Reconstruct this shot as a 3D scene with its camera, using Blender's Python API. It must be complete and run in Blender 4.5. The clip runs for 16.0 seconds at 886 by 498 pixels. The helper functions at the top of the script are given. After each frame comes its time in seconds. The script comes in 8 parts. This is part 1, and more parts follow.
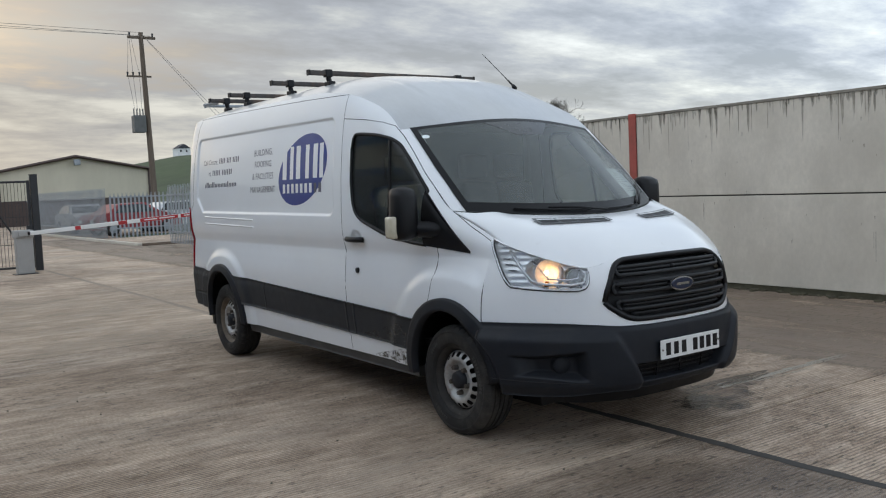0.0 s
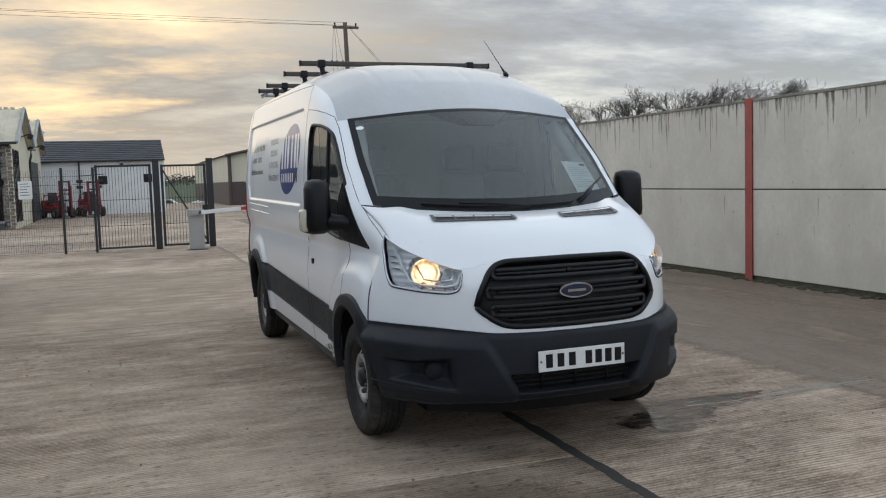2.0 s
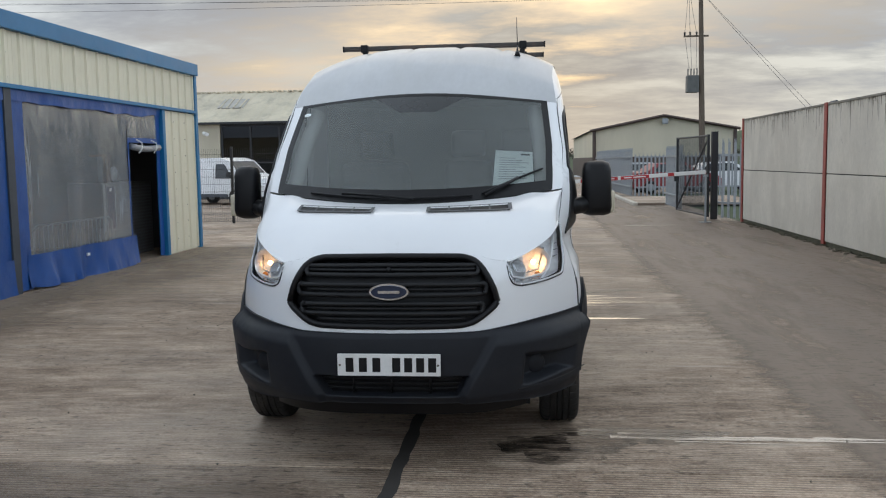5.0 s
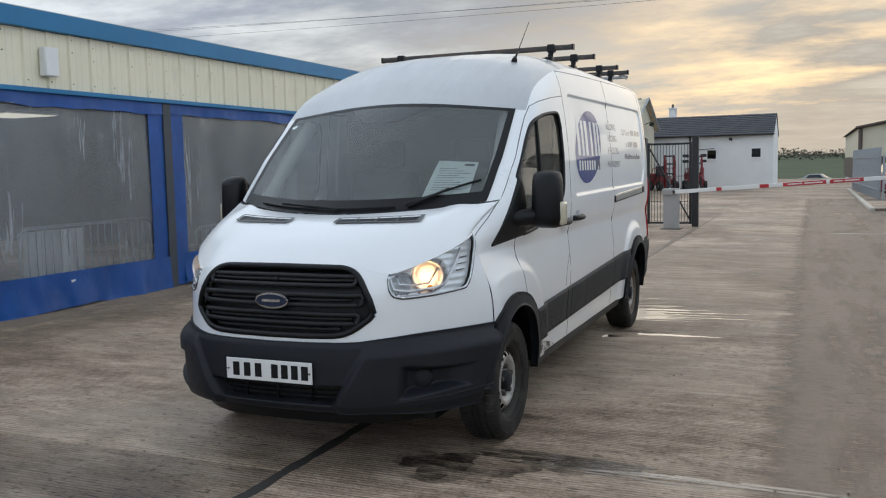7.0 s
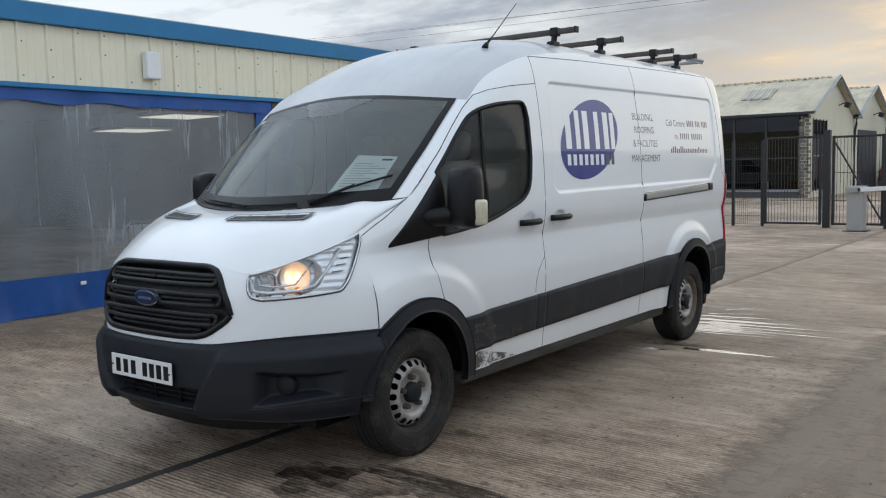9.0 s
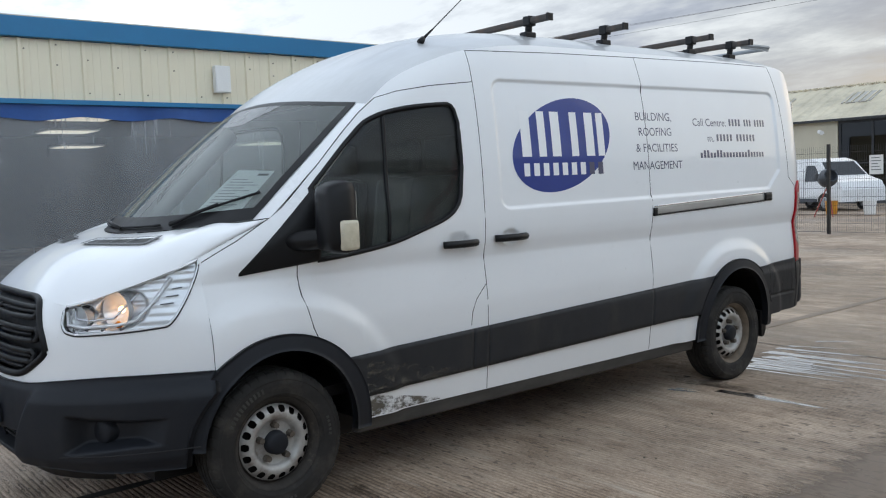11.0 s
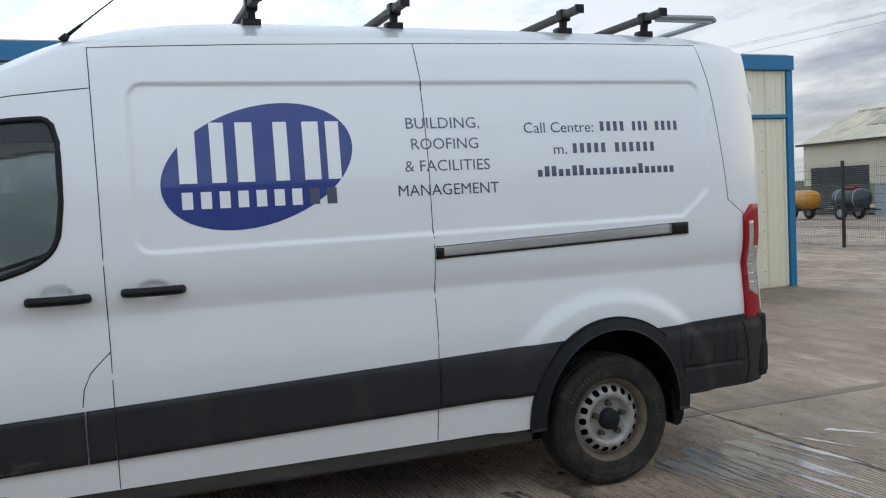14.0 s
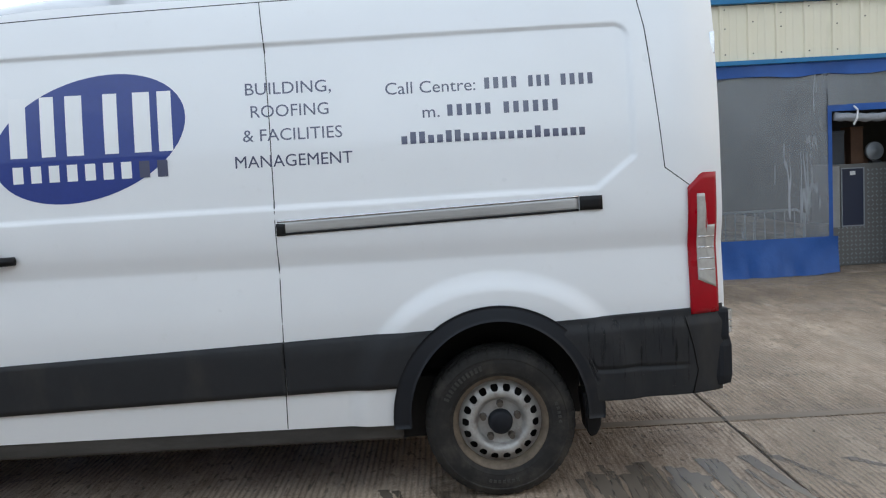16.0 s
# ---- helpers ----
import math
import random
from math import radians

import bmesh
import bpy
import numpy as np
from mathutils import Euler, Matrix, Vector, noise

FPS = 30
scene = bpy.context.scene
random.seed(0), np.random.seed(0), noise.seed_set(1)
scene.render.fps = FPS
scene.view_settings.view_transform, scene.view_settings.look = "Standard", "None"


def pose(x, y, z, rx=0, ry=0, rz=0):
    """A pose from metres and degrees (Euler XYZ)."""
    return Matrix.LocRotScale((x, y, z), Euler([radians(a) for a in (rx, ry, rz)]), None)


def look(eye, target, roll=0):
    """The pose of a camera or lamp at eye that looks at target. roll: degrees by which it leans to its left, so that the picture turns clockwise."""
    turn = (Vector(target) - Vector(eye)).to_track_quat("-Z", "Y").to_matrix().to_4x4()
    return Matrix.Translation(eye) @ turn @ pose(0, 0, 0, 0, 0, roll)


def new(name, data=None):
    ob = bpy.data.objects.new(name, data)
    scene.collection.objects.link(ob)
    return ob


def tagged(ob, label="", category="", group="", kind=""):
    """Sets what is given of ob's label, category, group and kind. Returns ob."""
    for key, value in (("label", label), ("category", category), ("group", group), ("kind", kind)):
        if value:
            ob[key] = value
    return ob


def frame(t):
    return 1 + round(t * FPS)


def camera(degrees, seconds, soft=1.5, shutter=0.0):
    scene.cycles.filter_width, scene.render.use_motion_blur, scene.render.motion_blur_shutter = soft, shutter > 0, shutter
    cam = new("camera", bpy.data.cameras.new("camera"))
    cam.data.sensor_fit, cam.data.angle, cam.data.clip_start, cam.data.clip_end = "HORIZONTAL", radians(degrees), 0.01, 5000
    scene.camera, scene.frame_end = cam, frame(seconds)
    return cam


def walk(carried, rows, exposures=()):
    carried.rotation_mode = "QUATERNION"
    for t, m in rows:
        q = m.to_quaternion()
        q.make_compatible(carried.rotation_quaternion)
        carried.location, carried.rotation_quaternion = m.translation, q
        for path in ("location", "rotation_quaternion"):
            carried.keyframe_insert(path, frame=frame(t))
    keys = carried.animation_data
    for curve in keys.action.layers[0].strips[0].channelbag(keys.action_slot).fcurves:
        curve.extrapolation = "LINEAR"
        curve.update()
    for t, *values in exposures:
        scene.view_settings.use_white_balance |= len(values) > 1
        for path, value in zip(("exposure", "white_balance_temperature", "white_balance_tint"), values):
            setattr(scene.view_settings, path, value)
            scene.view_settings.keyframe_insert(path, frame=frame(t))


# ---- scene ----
cam = camera(53.6, 16.0, 1.15)
PATH = [
    (0, (4.391, -4.101, 1.563), (2.758, -2.954, 1.417), -2.5),
    (0.5, (4.569, -3.656, 1.534), (2.868, -2.614, 1.389), -2.2),
    (1, (4.8, -3.221, 1.549), (3.035, -2.292, 1.401), -2.1),
    (1.5, (5.083, -2.783, 1.577), (3.26, -1.974, 1.422), -1.9),
    (2, (5.139, -2.282, 1.55), (3.268, -1.594, 1.387), -1.8),
    (2.5, (5.241, -1.796, 1.537), (3.328, -1.239, 1.362), -1.7),
    (3, (5.35, -1.311, 1.566), (3.405, -0.888, 1.368), -1.5),
    (3.2, (5.335, -1.11, 1.548), (3.379, -0.744, 1.343), -1.5),
    (5.5, (5.247, 1.173, 1.574), (3.288, 0.816, 1.381), -0.9),
    (6, (5.089, 1.618, 1.559), (3.164, 1.109, 1.37), -1.0),
    (6.5, (4.939, 2.083, 1.565), (3.056, 1.436, 1.382), -0.7),
    (7, (4.791, 2.58, 1.595), (2.957, 1.804, 1.409), -1.2),
    (7.5, (4.484, 2.943, 1.561), (2.701, 2.054, 1.379), -1.3),
    (8, (4.23, 3.33, 1.554), (2.503, 2.337, 1.376), -1.4),
    (8.5, (3.963, 3.711, 1.559), (2.305, 2.606, 1.382), -1.6),
    (8.7, (3.809, 3.812, 1.549), (2.184, 2.661, 1.369), -1.5),
    (10.8, (2.115, 4.519, 1.54), (0.835, 2.989, 1.386), -2.0),
    (11, (1.914, 4.591, 1.536), (0.657, 3.042, 1.383), -2.2),
    (11.5, (1.379, 4.653, 1.536), (0.185, 3.057, 1.38), -2.5),
    (12, (0.834, 4.682, 1.561), (-0.294, 3.038, 1.397), -2.6),
    (12.5, (0.285, 4.796, 1.572), (-0.759, 3.098, 1.408), -2.7),
    (13, (-0.293, 4.777, 1.54), (-1.246, 3.025, 1.395), -2.7),
    (13.5, (-0.831, 4.906, 1.531), (-1.669, 3.094, 1.407), -2.6),
    (14, (-1.333, 4.916, 1.532), (-2.046, 3.05, 1.424), -2.7),
    (14.5, (-1.865, 4.887, 1.537), (-2.434, 2.973, 1.419), -2.8),
    (15, (-2.414, 4.951, 1.538), (-2.816, 2.997, 1.394), -3.0),
    (15.5, (-2.975, 4.861, 1.52), (-3.189, 2.879, 1.352), -3.2),
    (16, (-3.514, 4.883, 1.514), (-3.521, 2.891, 1.333), -3.1),
]
walk(cam, [(t, look(eye, target, roll)) for t, eye, target, roll in PATH],
     exposures=[(0, 0.06, 6230, 10), (6, 0.08, 6220, 10), (11, 0.22, 6150, 10), (13, 0.22, 6130, 10), (14.5, 0.06, 6120, 10), (15.5, 0.31, 6130, 10), (16, 0.37, 6130, 10)])

# ---- world and light ----
world = bpy.data.worlds.new("overcast_evening")
scene.world = world
world.use_nodes = True
wn, wl = world.node_tree.nodes, world.node_tree.links
wn.clear()


def wnode(kind, **values):
    n = wn.new(kind)
    for key, value in values.items():
        if key in n.inputs:
            n.inputs[key].default_value = value
    return n


SUN_EL, SUN_AZ = 9.0, -90.0       # the sun stands low behind thin cloud, beyond the van's tail
sky = wn.new("ShaderNodeTexSky")
sky.sky_type, sky.sun_disc = "NISHITA", False
sky.sun_elevation, sky.sun_rotation = radians(SUN_EL), radians(SUN_AZ)
sky.air_density, sky.dust_density, sky.ozone_density = 1.0, 2.0, 1.0
wtc = wn.new("ShaderNodeTexCoord")
wsep = wn.new("ShaderNodeSeparateXYZ")
wl.new(wtc.outputs["Generated"], wsep.inputs[0])


def wmath(op, a, b=None, c=None):
    n = wn.new("ShaderNodeMath")
    n.operation = op
    for i, v in enumerate((a, b, c)):
        if v is None:
            continue
        if isinstance(v, (int, float)):
            n.inputs[i].default_value = v
        else:
            wl.new(v, n.inputs[i])
    return n.outputs[0]


def wramp(fac, stops):
    n = wn.new("ShaderNodeValToRGB")
    el = n.color_ramp.elements
    el[0].position, el[0].color = stops[0][0], (*stops[0][1], 1)
    el[1].position, el[1].color = stops[-1][0], (*stops[-1][1], 1)
    for p, c in stops[1:-1]:
        e = el.new(p)
        e.color = (*c, 1)
    wl.new(fac, n.inputs[0])
    return n.outputs[0]


def wmix(fac, a, b, blend="MIX"):
    n = wn.new("ShaderNodeMix")
    n.data_type, n.blend_type = "RGBA", blend
    for i, v in ((0, fac), (6, a), (7, b)):
        if isinstance(v, (int, float)):
            n.inputs[i].default_value = v
        elif isinstance(v, tuple):
            n.inputs[i].default_value = (*v, 1)
        else:
            wl.new(v, n.inputs[i])
    return n.outputs[2]


up = wsep.outputs[2]
# cloud sheet: directions laid onto a flat ceiling, so that clouds flatten towards the horizon
upc = wmath("MAXIMUM", up, 0.0)
den = wmath("ADD", upc, 0.15)
px, py = wmath("DIVIDE", wsep.outputs[0], den), wmath("DIVIDE", wsep.outputs[1], den)
wcomb = wn.new("ShaderNodeCombineXYZ")
wl.new(px, wcomb.inputs[0])
wl.new(wmath("MULTIPLY", py, 0.62), wcomb.inputs[1])


def wnoise(scale, detail, rough, offset):
    m = wn.new("ShaderNodeMapping")
    m.inputs["Location"].default_value = offset
    wl.new(wcomb.outputs[0], m.inputs[0])
    n = wnode("ShaderNodeTexNoise", Scale=scale, Detail=detail, Roughness=rough)
    n.noise_dimensions = "3D"
    wl.new(m.outputs[0], n.inputs["Vector"])
    return n.outputs["Fac"]


puffs = wnoise(2.3, 8.0, 0.62, (3.1, 1.7, 0.4))
broad = wnoise(0.33, 3.0, 0.5, (7.3, 2.2, 1.9))
cloudiness = wmath("ADD", wmath("MULTIPLY", puffs, 0.62), wmath("MULTIPLY", broad, 0.38))
# towards the sun the veil is warm, away from it cool
sunward = wmath("ADD", wmath("MULTIPLY", wsep.outputs[0], -0.5), 0.5)
veil_low = wramp(sunward, [(0.0, (0.70, 0.78, 0.90)), (0.45, (0.72, 0.76, 0.82)), (0.62, (0.68, 0.67, 0.63)), (0.85, (0.448, 0.430, 0.388)), (1.0, (0.465, 0.445, 0.400))])
veil_mid = wramp(sunward, [(0.0, (0.86, 0.93, 1.03)), (0.5, (0.80, 0.84, 0.89)), (0.75, (0.43, 0.44, 0.455)), (1.0, (0.345, 0.345, 0.34))])
rise = wramp(up, [(0.0, (0, 0, 0)), (0.05, (0.25, 0.25, 0.25)), (0.16, (0.95, 0.95, 0.95)), (0.25, (1, 1, 1))])
veil = wmix(rise, veil_low, veil_mid)
# the cloud sheet lets most light through overhead
zenith = wramp(up, [(0.22, (0, 0, 0)), (0.55, (1, 1, 1))])
veil = wmix(zenith, veil, (0.55, 0.595, 0.65))
thin = wramp(cloudiness, [(0.40, (0.62, 0.64, 0.69)), (0.47, (0.83, 0.84, 0.88)), (0.52, (1.06, 1.05, 1.02)), (0.60, (1.46, 1.43, 1.34))])
strong = wramp(up, [(0.0, (0, 0, 0)), (0.03, (0.5, 0.5, 0.5)), (0.10, (1, 1, 1)), (1.0, (0.8, 0.8, 0.8))])
side = wramp(wmath("ADD", wmath("MULTIPLY", wsep.outputs[1], 0.5), 0.5), [(0.0, (1.30, 1.36, 1.44)), (0.20, (1.34, 1.40, 1.48)), (0.5, (0.88, 0.88, 0.88)), (0.80, (1.55, 1.60, 1.62)), (1.0, (1.72, 1.86, 1.93))])
veil = wmix(1.0, veil, side, "MULTIPLY")
# added brightness in the unseen high sky over the workshop, for the van's offside
high = wramp(up, [(0.36, (0, 0, 0)), (0.60, (1, 1, 1))])
over = wramp(wmath("ADD", wmath("MULTIPLY", wsep.outputs[1], 0.5), 0.5), [(0.05, (1.40, 1.39, 1.38)), (0.45, (1, 1, 1))])
veil = wmix(high, veil, wmix(1.0, veil, over, "MULTIPLY"))
clouds = wmix(strong, veil, wmix(1.0, veil, thin, "MULTIPLY"))
skyc = wmix(1.0, sky.outputs[0], (0.10, 0.10, 0.10), "MULTIPLY")
gap = wramp(wmath("ADD", wmath("MULTIPLY", broad, 0.7), wmath("MULTIPLY", puffs, 0.3)), [(0.36, (0.22, 0.22, 0.22)), (0.48, (0.02, 0.02, 0.02))])
whole = wmix(gap, clouds, skyc)
wbg = wnode("ShaderNodeBackground", Strength=1.0)
wl.new(whole, wbg.inputs[0])
wout = wn.new("ShaderNodeOutputWorld")
wl.new(wbg.outputs[0], wout.inputs[0])

sun_data = bpy.data.lights.new("sun", "SUN")
sun_data.energy, sun_data.angle, sun_data.color = 0.5, radians(60), (1.0, 0.86, 0.66)
sun = new("sun", sun_data)
sun.matrix_world = look((-40, 6, 13), (0, 0, 0))

# ---- materials ----


def shader(name):
    m = bpy.data.materials.new(name)
    m.use_nodes = True
    nt = m.node_tree
    return m, nt, nt.nodes["Principled BSDF"]


def val(nt, socket, v):
    if isinstance(v, (int, float)):
        socket.default_value = v
    elif isinstance(v, tuple):
        socket.default_value = (*v, 1) if len(v) == 3 else v
    else:
        nt.links.new(v, socket)


def mixc(nt, fac, a, b, blend="MIX"):
    n = nt.nodes.new("ShaderNodeMix")
    n.data_type, n.blend_type = "RGBA", blend
    val(nt, n.inputs[0], fac), val(nt, n.inputs[6], a), val(nt, n.inputs[7], b)
    return n.outputs[2]


def mth(nt, op, a, b=0.0):
    n = nt.nodes.new("ShaderNodeMath")
    n.operation = op
    val(nt, n.inputs[0], a), val(nt, n.inputs[1], b)
    return n.outputs[0]


def noise_fac(nt, scale, detail=4.0, rough=0.55, stretch=(1, 1, 1), lo=0.0, hi=1.0, kind="noise"):
    tc = nt.nodes.new("ShaderNodeTexCoord")
    mp = nt.nodes.new("ShaderNodeMapping")
    mp.inputs["Scale"].default_value = stretch
    nt.links.new(tc.outputs["Object"], mp.inputs[0])
    if kind == "noise":
        n = nt.nodes.new("ShaderNodeTexNoise")
        n.inputs["Scale"].default_value, n.inputs["Detail"].default_value, n.inputs["Roughness"].default_value = scale, detail, rough
        out = n.outputs["Fac"]
    else:
        n = nt.nodes.new("ShaderNodeTexVoronoi")
        n.inputs["Scale"].default_value = scale
        out = n.outputs["Distance"]
    nt.links.new(mp.outputs[0], n.inputs["Vector"])
    if (lo, hi) != (0.0, 1.0):
        r = nt.nodes.new("ShaderNodeMapRange")
        r.inputs["From Min"].default_value, r.inputs["From Max"].default_value = lo, hi
        nt.links.new(out, r.inputs[0])
        out = r.outputs[0]
    return out


def bump(nt, height, strength, distance):
    b = nt.nodes.new("ShaderNodeBump")
    b.inputs["Strength"].default_value, b.inputs["Distance"].default_value = strength, distance
    nt.links.new(height, b.inputs["Height"])
    return b.outputs[0]


def surface(name, color, rough=0.6, metal=0.0, vary=0.25, scale=3.0, fine=60.0, fine_vary=0.12, relief=0.15, depth=0.002,
            dirt=None, dirt_scale=1.2, dirt_lo=0.5, dirt_hi=0.75, stretch=(1, 1, 1), coat=0.0, spread=0.0, spec=0.5):
    """A general surface: a base colour with broad and fine variation, dirt in patches, fine relief."""
    m, nt, b = shader(name)
    dark = tuple(c * (1 - vary) for c in color)
    c = mixc(nt, noise_fac(nt, scale, 5.0, 0.6, stretch, 0.3, 0.7), dark, color)
    c = mixc(nt, mth(nt, "MULTIPLY", noise_fac(nt, fine, 3.0, 0.6, stretch, 0.35, 0.65), fine_vary), c, tuple(x * 0.45 for x in color))
    if dirt:
        c = mixc(nt, mth(nt, "MULTIPLY", noise_fac(nt, dirt_scale, 7.0, 0.65, stretch, dirt_lo, dirt_hi), 0.8), c, dirt)
    if spread:
        info = nt.nodes.new("ShaderNodeObjectInfo")
        hsv = nt.nodes.new("ShaderNodeHueSaturation")
        val(nt, hsv.inputs["Value"], mth(nt, "ADD", mth(nt, "MULTIPLY", info.outputs["Random"], 2 * spread), 1 - spread))
        nt.links.new(c, hsv.inputs["Color"])
        c = hsv.outputs[0]
    nt.links.new(c, b.inputs["Base Color"])
    val(nt, b.inputs["Roughness"], mth(nt, "ADD", mth(nt, "MULTIPLY", noise_fac(nt, scale * 3, 4.0), 0.2), rough - 0.1))
    b.inputs["Metallic"].default_value = metal
    b.inputs["Coat Weight"].default_value = coat
    b.inputs["Specular IOR Level"].default_value = spec
    if relief:
        nt.links.new(bump(nt, noise_fac(nt, fine, 4.0, 0.6, stretch), relief, depth), b.inputs["Normal"])
    return m


def glass(name, tint, gloss=1.0, rough=0.02, dust=0.0, film=(0.62, 0.64, 0.63)):
    m, nt, b = shader(name)
    nt.nodes.remove(b)
    tr = nt.nodes.new("ShaderNodeBsdfTransparent")
    tr.inputs[0].default_value = (*tint, 1)
    gl = nt.nodes.new("ShaderNodeBsdfGlossy")
    gl.inputs["Roughness"].default_value = rough
    fr = nt.nodes.new("ShaderNodeFresnel")
    fr.inputs[0].default_value = 1.52
    mx = nt.nodes.new("ShaderNodeMixShader")
    val(nt, mx.inputs[0], mth(nt, "MULTIPLY", fr.outputs[0], gloss))
    nt.links.new(tr.outputs[0], mx.inputs[1]), nt.links.new(gl.outputs[0], mx.inputs[2])
    out = mx.outputs[0]
    # dust mixes in a grey film, which also lightens the glass
    if dust:
        df = nt.nodes.new("ShaderNodeBsdfDiffuse")
        df.inputs[0].default_value = (*film, 1)
        md = nt.nodes.new("ShaderNodeMixShader")
        val(nt, md.inputs[0], mth(nt, "MULTIPLY", mth(nt, "ADD", noise_fac(nt, 2.5, 5.0, 0.6), 0.5), dust))
        nt.links.new(out, md.inputs[1]), nt.links.new(df.outputs[0], md.inputs[2])
        out = md.outputs[0]
    nt.links.new(out, nt.nodes["Material Output"].inputs[0])
    return m


def glow(name, color, strength):
    m, nt, b = shader(name)
    b.inputs["Base Color"].default_value = (*color, 1)
    b.inputs["Emission Color"].default_value = (*color, 1)
    b.inputs["Emission Strength"].default_value = strength
    return m


def ramp(nt, fac, stops):
    n = nt.nodes.new("ShaderNodeValToRGB")
    el = n.color_ramp.elements
    el[0].position, el[0].color = stops[0][0], (*stops[0][1], 1)
    el[1].position, el[1].color = stops[-1][0], (*stops[-1][1], 1)
    for p, c in stops[1:-1]:
        e = el.new(p)
        e.color = (*c, 1)
    nt.links.new(fac, n.inputs[0])
    return n.outputs[0]


def concrete_yard():
    """Tined concrete: grooves along y at 30 mm, worn and filled in places, short dark pits, pale scoured streaks, damp patches."""
    m, nt, b = shader("tined_concrete")
    tc = nt.nodes.new("ShaderNodeTexCoord")
    sep = nt.nodes.new("ShaderNodeSeparateXYZ")
    nt.links.new(tc.outputs["Object"], sep.inputs[0])
    warp = noise_fac(nt, 0.9, 3.0, 0.5, (1, 0.5, 1))
    ph = mth(nt, "ADD", mth(nt, "MULTIPLY", sep.outputs[0], 209.0), mth(nt, "MULTIPLY", warp, 7.0))
    wave = mth(nt, "ADD", mth(nt, "MULTIPLY", mth(nt, "SINE", ph), 0.5), 0.5)
    worn = noise_fac(nt, 0.55, 6.0, 0.62, (1.0, 0.7, 1), 0.40, 0.60)
    filled = noise_fac(nt, 9.0, 5.0, 0.65, (1.0, 0.12, 1), 0.32, 0.50)
    groove = mth(nt, "MULTIPLY", mth(nt, "MULTIPLY", mth(nt, "POWER", wave, 2.0), filled), mth(nt, "SUBTRACT", 1.0, mth(nt, "MULTIPLY", worn, 0.70)))
    broad = noise_fac(nt, 0.36, 6.0, 0.62, (1, 0.8, 1), 0.30, 0.70)
    streak = noise_fac(nt, 6.0, 6.0, 0.68, (1.0, 0.20, 1), 0.32, 0.68)
    fine = noise_fac(nt, 30.0, 4.0, 0.70, (1.0, 0.16, 1), 0.32, 0.68)
    blotch = noise_fac(nt, 2.6, 7.0, 0.72, (1.0, 0.6, 1), 0.36, 0.64)
    speck = noise_fac(nt, 70.0, 3.0, 0.75, (1, 0.6, 1), 0.34, 0.66)
    tone = mth(nt, "MULTIPLY", broad, 0.30)
    for fac, w in ((streak, 0.18), (fine, 0.16), (blotch, 0.18), (speck, 0.18)):
        tone = mth(nt, "ADD", tone, mth(nt, "MULTIPLY", fac, w))
    base = ramp(nt, tone, [(0.26, (0.150, 0.102, 0.068)), (0.41, (0.315, 0.232, 0.167)), (0.53, (0.475, 0.365, 0.272)), (0.74, (0.73, 0.588, 0.456))])
    base = mixc(nt, mth(nt, "MULTIPLY", groove, 0.78), base, (0.075, 0.056, 0.042))
    # scoured pale streaks, short dark pits, pale crumbs
    pale = mth(nt, "MULTIPLY", noise_fac(nt, 5.0, 6.0, 0.72, (1.0, 0.13, 1), 0.54, 0.70), noise_fac(nt, 0.7, 4.0, 0.6, (1, 0.6, 1), 0.44, 0.60))
    base = mixc(nt, mth(nt, "MULTIPLY", pale, 0.75), base, (0.60, 0.52, 0.43))
    pits = mth(nt, "MULTIPLY", noise_fac(nt, 36.0, 1.0, 0.50, (1, 0.34, 1), 0.61, 0.67), noise_fac(nt, 0.8, 4.0, 0.6, (1, 1, 1), 0.38, 0.56))
    base = mixc(nt, mth(nt, "MULTIPLY", pits, 0.62), base, (0.032, 0.025, 0.019))
    base = mixc(nt, mth(nt, "MULTIPLY", noise_fac(nt, 31.0, 5.0, 0.8, (1, 0.40, 1), 0.59, 0.64), 0.50), base, (0.47, 0.42, 0.35))
    stain = noise_fac(nt, 0.42, 5.0, 0.6, (1, 0.8, 1), 0.46, 0.66)
    base = mixc(nt, mth(nt, "MULTIPLY", stain, 0.45), base, (0.105, 0.079, 0.058))
    info = nt.nodes.new("ShaderNodeObjectInfo")
    hsv = nt.nodes.new("ShaderNodeHueSaturation")
    val(nt, hsv.inputs["Value"], mth(nt, "ADD", mth(nt, "MULTIPLY", info.outputs["Random"], 0.20), 0.94))
    nt.links.new(base, hsv.inputs["Color"])
    nt.links.new(hsv.outputs[0], b.inputs["Base Color"])
    val(nt, b.inputs["Roughness"], mth(nt, "SUBTRACT", 0.72, mth(nt, "MULTIPLY", stain, 0.26)))
    b.inputs["Specular IOR Level"].default_value = 0.36
    h = mth(nt, "ADD", mth(nt, "MULTIPLY", mth(nt, "ADD", groove, pits), -1.0), mth(nt, "ADD", mth(nt, "MULTIPLY", speck, 0.45), mth(nt, "MULTIPLY", fine, 0.5)))
    nt.links.new(bump(nt, h, 0.75, 0.006), b.inputs["Normal"])
    return m


def film_mark(name, color, rough, scale, stretch, lo, hi, most):
    """A thin mark that breaks up at its edges and lets what is under it show through."""
    m = surface(name, color, rough, vary=0.25, scale=9, fine=40, fine_vary=0.3, relief=0)
    nt = m.node_tree
    val(nt, nt.nodes["Principled BSDF"].inputs["Alpha"], mth(nt, "MULTIPLY", noise_fac(nt, scale, 6.0, 0.7, stretch, lo, hi), most))
    return m


